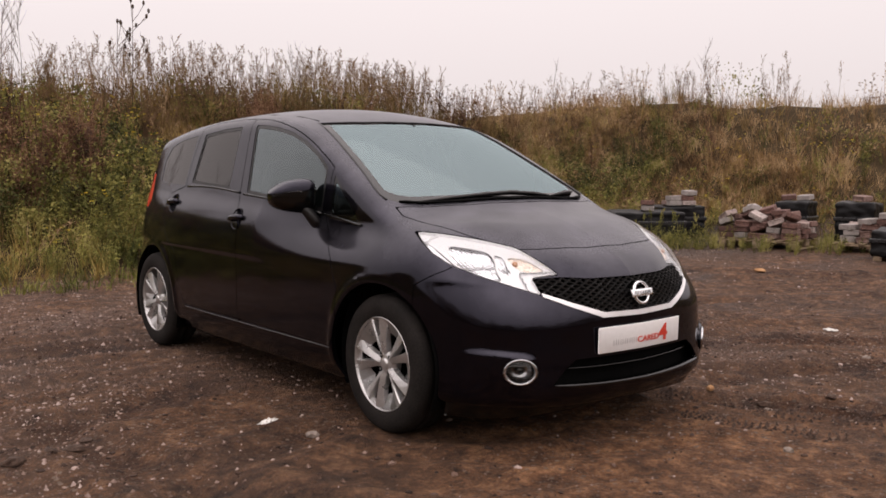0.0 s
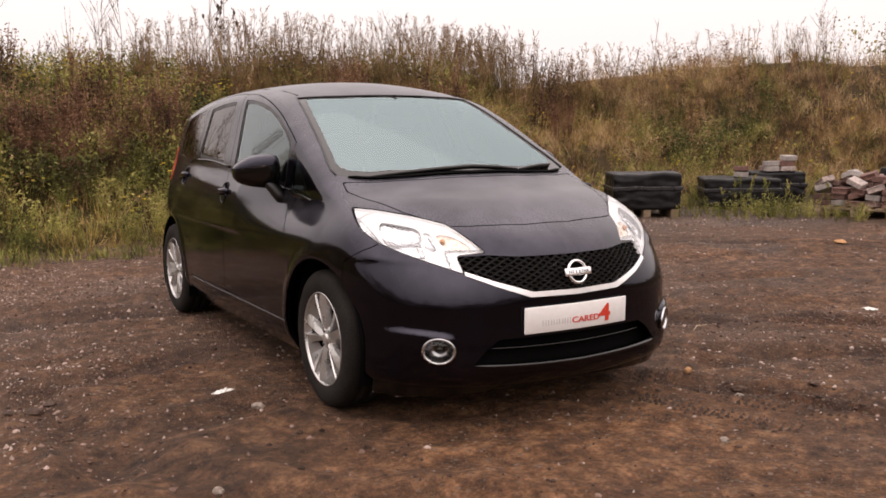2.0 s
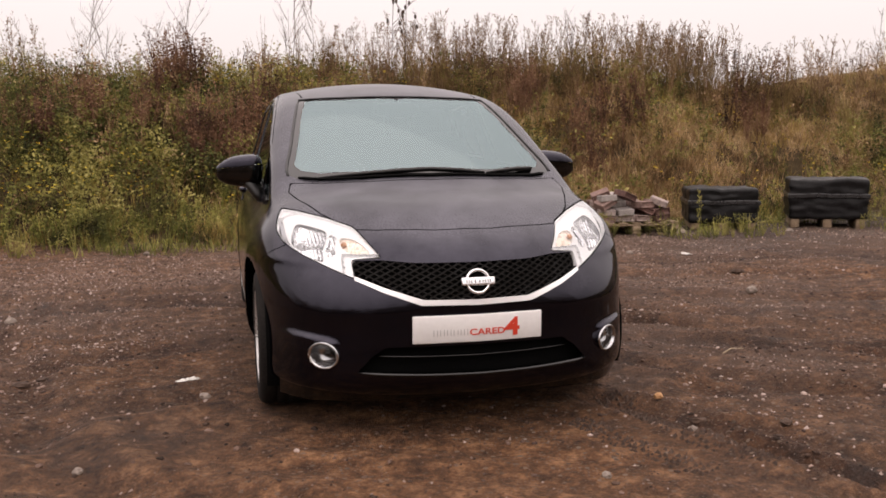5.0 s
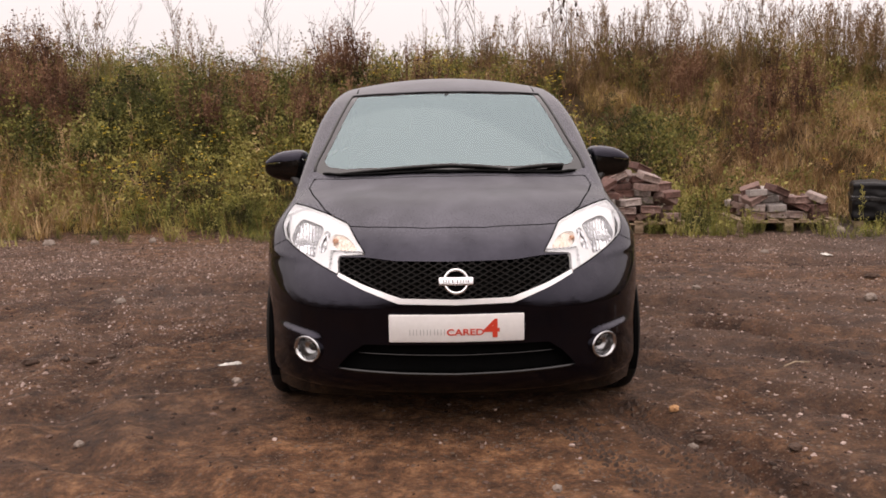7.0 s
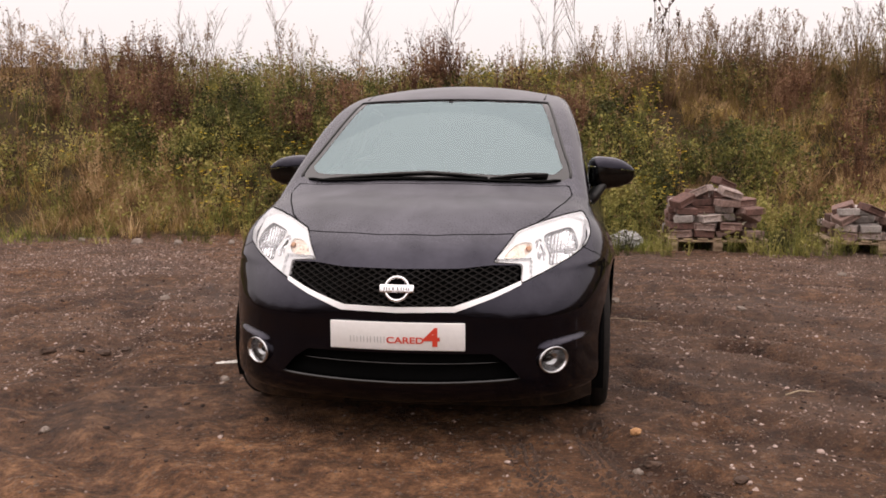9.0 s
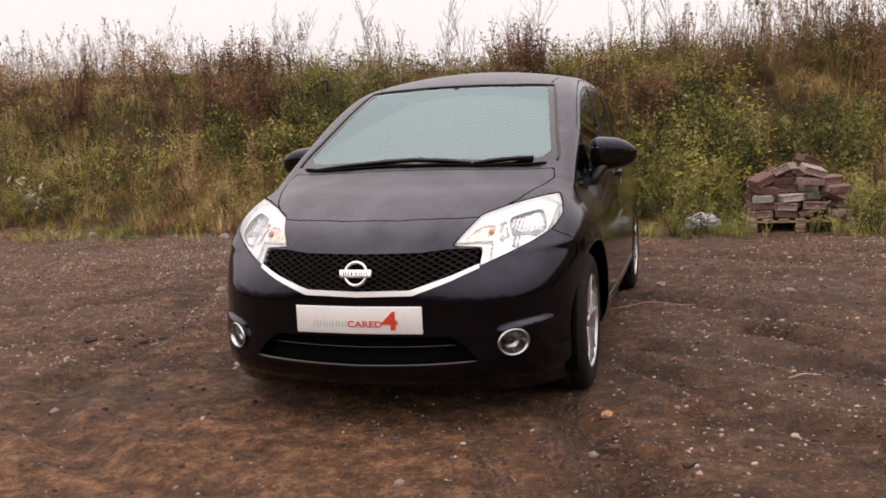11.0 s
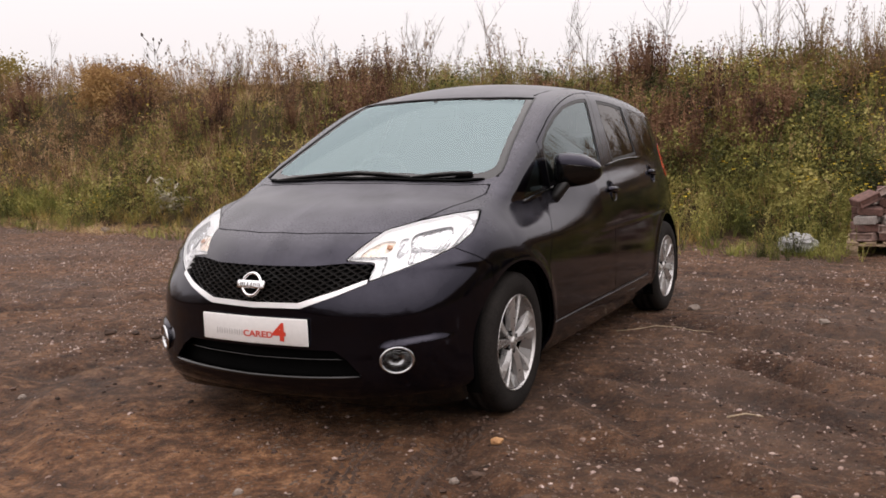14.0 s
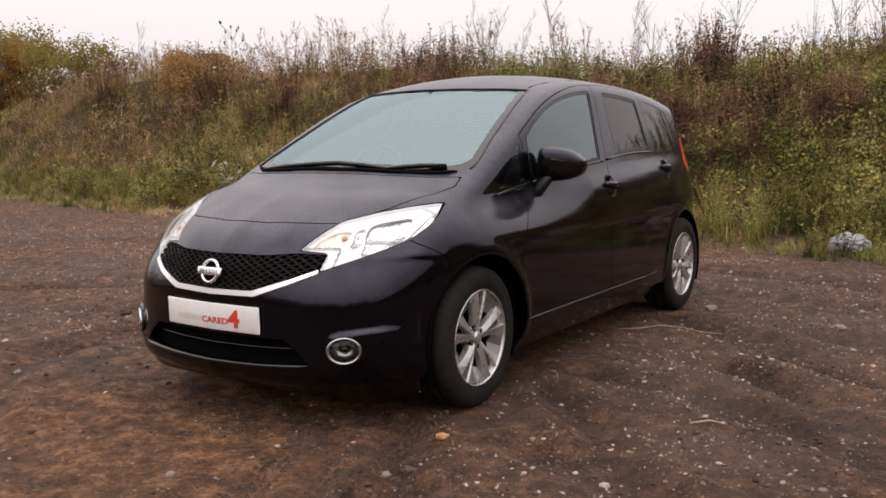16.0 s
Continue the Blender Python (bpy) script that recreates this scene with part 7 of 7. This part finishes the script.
def bale(x, y, turn, w, d, h, seed, base=0.06, label="low bale wrapped in wrinkled black plastic film"):
    """A wrapped stack: a rounded box with sagging, creased film."""
    bm = bmesh.new()
    bmesh.ops.create_cube(bm, size=1)
    bmesh.ops.subdivide_edges(bm, edges=bm.edges[:], cuts=22, use_grid_fill=True)
    r = np.random.RandomState(seed)
    for v in bm.verts:
        p = Vector((v.co.x * w, v.co.y * d, v.co.z * h))
        e = 0.03
        q = Vector((max(-w / 2 + e, min(w / 2 - e, p.x)), max(-d / 2 + e, min(d / 2 - e, p.y)), max(-h / 2 + e, min(h / 2 - e, p.z))))
        o = p - q
        p = q + (o.normalized() * e if o.length > 1e-6 else o)
        f = noise.noise(Vector((p.x * 2.5 + seed, p.y * 2.5, p.z * 15))) * 0.009 + noise.noise(Vector((p.x * 9, p.y * 9 + seed, p.z * 13))) * 0.016
        lap = (p.z * 3.6 + 0.9 * noise.noise(Vector((p.x * 1.5, p.y * 1.5, seed)))) % 1.0
        f += 0.005 * lap
        p += v.normal * f if v.normal.length else Vector()
        p.z += 0.025 * noise.noise(Vector((p.x * 2.5 + seed, p.y * 2.5, 0))) * (1 if v.co.z > 0 else 0)
        v.co = p + Vector((0, 0, h / 2 + base))
    for f in bm.faces:
        f.smooth = True
    t = tagged(new("wrapped_bale"), label, "wrapped bale", "wrapped bales")
    part("film", bm, FILM, t)
    for q in (-1, 0, 1):
        part("runner", bevelled(0.10, d * 0.94, base + 0.03, 0.006, 1, pose(q * (w / 2 - 0.08), 0, base / 2 + 0.012)), WOOD, t)
    # a turn of shinier film pulled tight round the middle
    band = bmesh.new()
    rows = []
    for z in (0.0, 0.012, 0.05, 0.062):
        ring_v = []
        for i in range(48):
            a = 2 * math.pi * i / 48
            c, q = math.cos(a), math.sin(a)
            k = 1 / max(abs(c), abs(q))
            lift = 0.016 * noise.noise(Vector((c * 2, q * 2, seed)))
            out = 0.018 if 0 < z < 0.06 else 0.004
            ring_v.append(band.verts.new((c * k * (w / 2 + out), q * k * (d / 2 + out), base + h * 0.52 + z + lift)))
        rows.append(ring_v)
    for lo, hi in zip(rows, rows[1:]):
        for i in range(48):
            band.faces.new((lo[i], lo[(i + 1) % 48], hi[(i + 1) % 48], hi[i]))
    part("wrap_band", band, TIGHT, t, "tighter glossy turn of film")
    t.matrix_basis = pose(x, y, ground_at(x, y) - 0.004, 0, 0, turn)
    return t


bale(5.28, 6.42, -22, 0.84, 0.8, 0.42, 3, 0.08)
bale(6.69, 6.22, -30, 0.93, 0.8, 0.50, 8, 0.12)
bale(8.62, 6.20, -38, 1.10, 0.8, 0.42, 12, label="sagging black plastic wrap over a half-opened stack")
pile(8.62, 6.12, -38, [["p"], ["b"]], 13, base=0.485, label="two concrete blocks lying on black plastic wrap", pale=0.14)
bale(9.48, 6.25, -30, 0.74, 0.7, 0.47, 14, label="black wrapped stack with loose blocks on top")
pile(9.42, 6.15, -30, [["pb", "bb"], ["pb", ".b"], [".b", ".."]], 16, base=0.545, label="small stack of pink and pale blocks on black wrap", step=(0.225, 0.21), pale=0.14)
bale(10.1, 4.45, -78, 0.5, 0.5, 0.60, 21, label="black wrapped stack behind a pallet of blocks")
pile(10.1, 4.45, -78, [["bp"]], 15, base=0.68, label="two concrete blocks lying on a black wrapped stack")
bale(8.62, 2.05, -75, 0.75, 0.6, 0.34, 31, label="small bale wrapped in black plastic at the yard's edge")

bale(10.42, 3.6, -80, 0.55, 0.5, 0.58, 35, label="black wrapped stack between two pallets of blocks")
pile(10.42, 3.6, -80, [["b"]], 36, base=0.66, label="single concrete block lying on a black wrapped stack")

# crumpled clear plastic bag at the grass edge
BAG = mat("cloudy_plastic", mottled((0.18, 0.18, 0.17), (0.38, 0.38, 0.37), 14, 60, 0.3, (0.3, 0.55)), Alpha=0.95)
bm = bmesh.new()
bmesh.ops.create_icosphere(bm, subdivisions=4, radius=1)
for v in bm.verts:
    f = 1 + 0.22 * noise.noise(v.co * 2.2) + 0.13 * noise.noise(v.co * 5.5) + 0.07 * noise.noise(v.co * 12)
    v.co = Vector((v.co.x * 0.18, v.co.y * 0.14, v.co.z * 0.112)) * f
    v.co.z = max(v.co.z, -0.07)
me = bpy.data.meshes.new("plastic_bag")
bm.to_mesh(me)
bm.free()
bag = thing("plastic_bag", me, BAG, "crumpled cloudy plastic bag lying in the grass", "plastic bag")
bag.matrix_basis = pose(1.27, 6.04, ground_at(1.27, 6.04) + 0.078, 0, 0, 15)


# ---- stones, litter and twigs lying on the yard ----
STONE = mat("grey_stone", mottled((0.12, 0.09, 0.072), (0.29, 0.235, 0.195), 12, 90, 0.3, (0.8, 0.95)))
ORANGE = mat("orange_brick", mottled((0.32, 0.155, 0.065), (0.47, 0.26, 0.12), 20, 120, 0.3, (0.85, 0.95)))
PAPER = mat("dirty_white_paper", mottled((0.55, 0.52, 0.48), (0.80, 0.78, 0.74), 15, 80, 0.1, (0.7, 0.9)))
CLOD = mat("dark_earth", mottled((0.025, 0.014, 0.009), (0.090, 0.052, 0.035), 14, 120, 0.4, (0.9, 1.0)))


def lump(name, x, y, size, material, label, category, seed, flat=0.6, rough=0.35, sub=2, group=""):
    bm = bmesh.new()
    bmesh.ops.create_icosphere(bm, subdivisions=sub, radius=1)
    o = Vector((seed * 3.1, seed * 1.7, 0))
    for v in bm.verts:
        v.co *= 1 + rough * noise.noise(v.co * 1.6 + o) + rough * 0.5 * noise.noise(v.co * 4 + o)
        v.co = Vector((v.co.x, v.co.y * 0.8, max(v.co.z, -0.5) * flat)) * size
    for f in bm.faces:
        f.smooth = sub > 2
    me = bpy.data.meshes.new(name)
    bm.to_mesh(me)
    bm.free()
    ob = thing(name, me, material, label, category, group)
    ob.matrix_basis = pose(x, y, ground_at(x, y) + 0.32 * size * flat, 0, 0, seed * 47)
    return ob


for k, (x, y, s) in enumerate(((0.99, 2.67, 0.045), (0.32, -1.27, 0.022), (-1.06, 0.18, 0.03), (1.84, 2.38, 0.035), (2.9, 1.9, 0.05), (0.91, -0.81, 0.024), (3.06, 4.34, 0.04), (2.3, -0.6, 0.03), (1.35, -1.5, 0.026), (-1.5, -0.7, 0.024), (-2.3, 2.2, 0.04))):
    lump("stone", x, y, s, STONE, "small grey stone lying on the dirt", "stone", k + 1, group="stones on the yard")
for k, (x, y, s) in enumerate(((-4.28, 5.78, 0.065), (-3.75, 5.72, 0.055), (-3.15, 5.80, 0.050), (-5.0, 5.85, 0.045), (-1.7, 5.7, 0.035), (-6.3, 6.0, 0.06), (4.45, 5.85, 0.07), (5.75, 5.6, 0.05), (-8.4, 6.1, 0.06), (-7.5, 6.0, 0.045), (-8.0, 6.05, 0.05))):
    lump("rock", x, y, s, STONE, "pale rough rock at the foot of the bank", "rock", k + 31, 0.7, group="rocks along the bank")
for k, (x, y, s) in enumerate(((-1.94, 0.62, 0.040), (-2.2, 0.5, 0.045), (-1.86, 0.72, 0.03), (-2.05, 0.56, 0.03), (0.97, -0.75, 0.035), (1.25, -0.95, 0.03), (-2.9, 1.6, 0.04), (2.6, 0.9, 0.035), (3.4, 2.9, 0.05))):
    lump("clod", x, y, s, CLOD, "dark crumbling clod of earth", "clod", k + 61, 0.4, 0.5, 3, "clods of earth")


def tread(points, width):
    """Places of the short ridges that a tyre's tread has pressed up along a way."""
    out = []
    for (ax, ay), (bx, by) in zip(points, points[1:]):
        length = math.hypot(bx - ax, by - ay)
        turn = math.atan2(by - ay, bx - ax)
        for k in range(int(length / 0.032)):
            q = (k + 0.5) * 0.032 / length
            for side in (-1, -0.33, 0.33, 1):
                x = ax + (bx - ax) * q - math.sin(turn) * width * side / 2 + rs.normal(0, 0.004)
                y = ay + (by - ay) * q + math.cos(turn) * width * side / 2 + rs.normal(0, 0.004)
                out.append((x, y, ground_at(x, y) + 0.002, turn + 1.2 * (1 if side > 0 else -1), rs.uniform(0.014, 0.021), 0, 0))
    return np.array(out)


scatter("tyre_track", [chip(20 + i) for i in range(4)], np.concatenate([tread([(0.74, -0.3), (0.76, -0.64), (0.81, -0.91), (0.89, -1.14), (1.01, -1.36)], 0.12), tread([(0.45, -0.63), (0.5, -0.89), (0.59, -1.08), (0.65, -1.25), (0.71, -1.36)], 0.10)]), CLOD, "ridges of a tyre track pressed into the dirt", "tyre track")
lump("brick_fragment", 0.925, -0.47, 0.026, ORANGE, "orange chip of brick lying on the dirt", "brick fragment", 5, 0.6)
lump("brick_fragment", 6.15, 2.55, 0.075, ORANGE, "flat pale orange piece of broken brick", "brick fragment", 9, 0.3)


def scrap(x, y, w, d, seed, label):
    bm = bmesh.new()
    bmesh.ops.create_grid(bm, x_segments=14, y_segments=10, size=0.5)
    for v in bm.verts:
        edge = 1 + 0.35 * noise.noise(Vector((v.co.x * 5 + seed, v.co.y * 5, 2)))
        z = 0.25 * d * abs(noise.noise(Vector((v.co.x * 4 + seed, v.co.y * 4, 0)))) + 0.12 * d * noise.noise(Vector((v.co.x * 11, v.co.y * 11, seed)))
        v.co = Vector((v.co.x * w * edge, v.co.y * d * edge, max(z, 0)))
    me = bpy.data.meshes.new("paper_scrap")
    bm.to_mesh(me)
    bm.free()
    ob = thing("paper_scrap", me, PAPER, label, "litter")
    ob.modifiers.new("thickness", "SOLIDIFY").thickness = 0.003
    ob.matrix_basis = pose(x, y, ground_at(x, y) + 0.004, 0, 0, seed * 31)


scrap(-1.145, 0.432, 0.105, 0.045, 1, "crumpled scrap of white paper on the dirt")
scrap(3.10, 0.06, 0.09, 0.07, 2, "small white scrap of litter on the dirt")
scrap(3.5, 4.0, 0.12, 0.06, 3, "flattened pale scrap of litter near the pallets")


def twig(points, r, label):
    pts = [(x, y, ground_at(x, y) + h) for x, y, h in points]
    bm = tube(pts, r, 6, [1.0 - 0.5 * i / (len(pts) - 1) for i in range(len(pts))])
    me = bpy.data.meshes.new("twig")
    bm.to_mesh(me)
    bm.free()
    thing("twig", me, TWIG, label, "twig")


TWIG = mat("dry_twig", mottled((0.26, 0.19, 0.12), (0.48, 0.38, 0.26), 12, 90, 0.1, (0.8, 0.95)))
twig([(0.72, 1.76, 0.006), (0.82, 1.83, 0.010), (0.93, 1.88, 0.010), (1.04, 1.96, 0.012), (1.14, 1.99, 0.008), (1.24, 2.06, 0.006)], 0.0034, "long thin dry twig lying on the dirt")
twig([(1.66, 0.22, 0.012), (1.73, 0.26, 0.016), (1.80, 0.25, 0.012)], 0.0045, "short pale stick lying on the dirt")


# ---- scrub and bare trees that close the yard behind the walk, mirrored in the car's panes and paint ----
def ring_places(n, size, near, far, tilt=0.06):
    a, r = np.radians(rs.uniform(168, 326, n)), rs.uniform(near, far, n)
    return rooted(r * np.cos(a), r * np.sin(a), size, tilt)


scatter("yard_hedge", [mound(400 + i, 0.34, 0.5, 180, 0.05, 16) for i in range(6)], ring_places(190, (4.2, 7.0), 17.0, 20.0), DULL, "brown overgrown hedge along the open side of the yard", "hedge")
scatter("bare_trees", [twiggy(420 + i, 1.3, 14) for i in range(5)], ring_places(34, (3.2, 5.2), 17.5, 21.0), BARK, "bare winter trees above the hedge round the yard", "trees")


# ---- standing teasels on the bank's crest ----
HEAD = mat("dark_seed_head", mottled((0.030, 0.020, 0.014), (0.085, 0.058, 0.040), 40, 200, 0.4, (0.9, 1.0)))


def teasel(x, y, tall, seed):
    r = random.Random(seed)
    t = tagged(new("teasel"), "tall dead teasel with dark oval seed heads", "teasel", "teasels on the bank")
    top = Vector((r.uniform(-0.06, 0.06), r.uniform(-0.06, 0.06), tall))
    part("stem", tube([(0, 0, -0.05), tuple(top * 0.5), tuple(top)], 0.008, 6, [1, 0.7, 0.4]), BARK, t)
    ends = [top]
    for k in range(9):
        q = r.uniform(0.45, 0.92)
        a = r.uniform(0, 6.28)
        e = top * q + Vector((math.cos(a), math.sin(a), 0)) * tall * r.uniform(0.08, 0.2) + Vector((0, 0, tall * r.uniform(0.10, 0.22)))
        part("branch", tube([tuple(top * q), tuple(top * q * 0.5 + e * 0.5 - Vector((0, 0, 0.02))), tuple(e)], 0.004, 5), BARK, t)
        ends.append(e)
    for e in ends:
        h = superblob(0.020, 0.020, 0.036, 0.9, (10, 8))
        bmesh.ops.translate(h, vec=e + Vector((0, 0, 0.03)), verts=h.verts)
        part("seed_head", h, HEAD, t)
    t.matrix_basis = pose(x, y, ground_at(x, y), 0, 0, r.uniform(0, 360))


teasel(2.10, 10.9, 1.8, 1)
teasel(1.9, 11.05, 1.55, 2)
teasel(-12.6, 11.6, 1.35, 3)


# ---- trees beyond the bank ----
def tree(x, y, tall, crown, seed, tones, label):
    r = random.Random(seed)
    t = tagged(new("tree"), label, "tree", "trees beyond the bank")
    trunk = [tube([(0, 0, -0.2), (0.05, 0, tall * 0.3), (0.0, 0.05, tall * 0.75)], 0.05 * tall, 8, [1.2, 0.8, 0.3])]
    p = Plant(seed)
    for _ in range(26):
        a, q = r.uniform(0, 6.28), r.uniform(0.05, 1.0)
        rad = crown * math.sqrt(max(0.05, 1 - (q * 1.5 - 0.75) ** 2)) * r.uniform(0.45, 1.0)
        e = Vector((math.cos(a) * rad, math.sin(a) * rad, tall * (0.06 + 0.90 * q)))
        s = Vector((0, 0, tall * (0.05 + 0.5 * q)))
        trunk.append(tube([tuple(s), tuple(s.lerp(e, 0.5) + Vector((0, 0, 0.1))), tuple(e)], 0.013 * tall, 5, [1, 0.6, 0.25]))
        for _ in range(5):
            c = e + Vector((r.gauss(0, 0.28), r.gauss(0, 0.28), r.gauss(0, 0.24))) * crown * 0.5
            for _ in range(64):
                o = Vector((r.gauss(0, 1), r.gauss(0, 1), r.gauss(0, 0.8))) * crown * 0.115
                p.leaf(c + o, (r.uniform(-1, 1), r.uniform(-1, 1), r.uniform(-0.8, 0.6)), (0.035 + 0.037 * crown) * r.uniform(0.6, 1.3), 0.021 + 0.023 * crown)
    part("trunk", merge(*trunk), BARK, t)
    V, F = p.arrays()
    part("crown", mesh_of("crown", V, F, smooth=False), mat(label.split()[0] + "_leaves", island_tones(tones, through=0.45)), t)
    t.matrix_basis = pose(x, y, ground_at(x, y), 0, 0, r.uniform(0, 360))


tree(-25.0, 13.9, 2.0, 1.7, 2, [(0.1, (0.13, 0.115, 0.036)), (0.5, (0.26, 0.215, 0.06)), (0.9, (0.42, 0.31, 0.10))], "olive green bushy tree behind the bank")
tree(-24.0, 13.0, 1.8, 0.8, 3, [(0.1, (0.16, 0.08, 0.018)), (0.5, (0.32, 0.17, 0.03)), (0.9, (0.46, 0.28, 0.06))], "orange autumn tree behind the bank")
tree(-21.0, 13.6, 1.4, 1.3, 4, [(0.1, (0.13, 0.115, 0.036)), (0.5, (0.26, 0.215, 0.06)), (0.9, (0.42, 0.31, 0.10))], "dull green bushy tree behind the bank")
tree(-28.5, 14.6, 2.2, 1.9, 6, [(0.1, (0.13, 0.115, 0.036)), (0.5, (0.26, 0.215, 0.06)), (0.9, (0.42, 0.31, 0.10))], "olive brown bushy tree behind the bank")
tree(-13.4, 11.2, 0.9, 0.95, 5, [(0.1, (0.17, 0.100, 0.040)), (0.5, (0.34, 0.210, 0.085)), (0.9, (0.52, 0.38, 0.16))], "brown autumn shrub on the bank's crest")
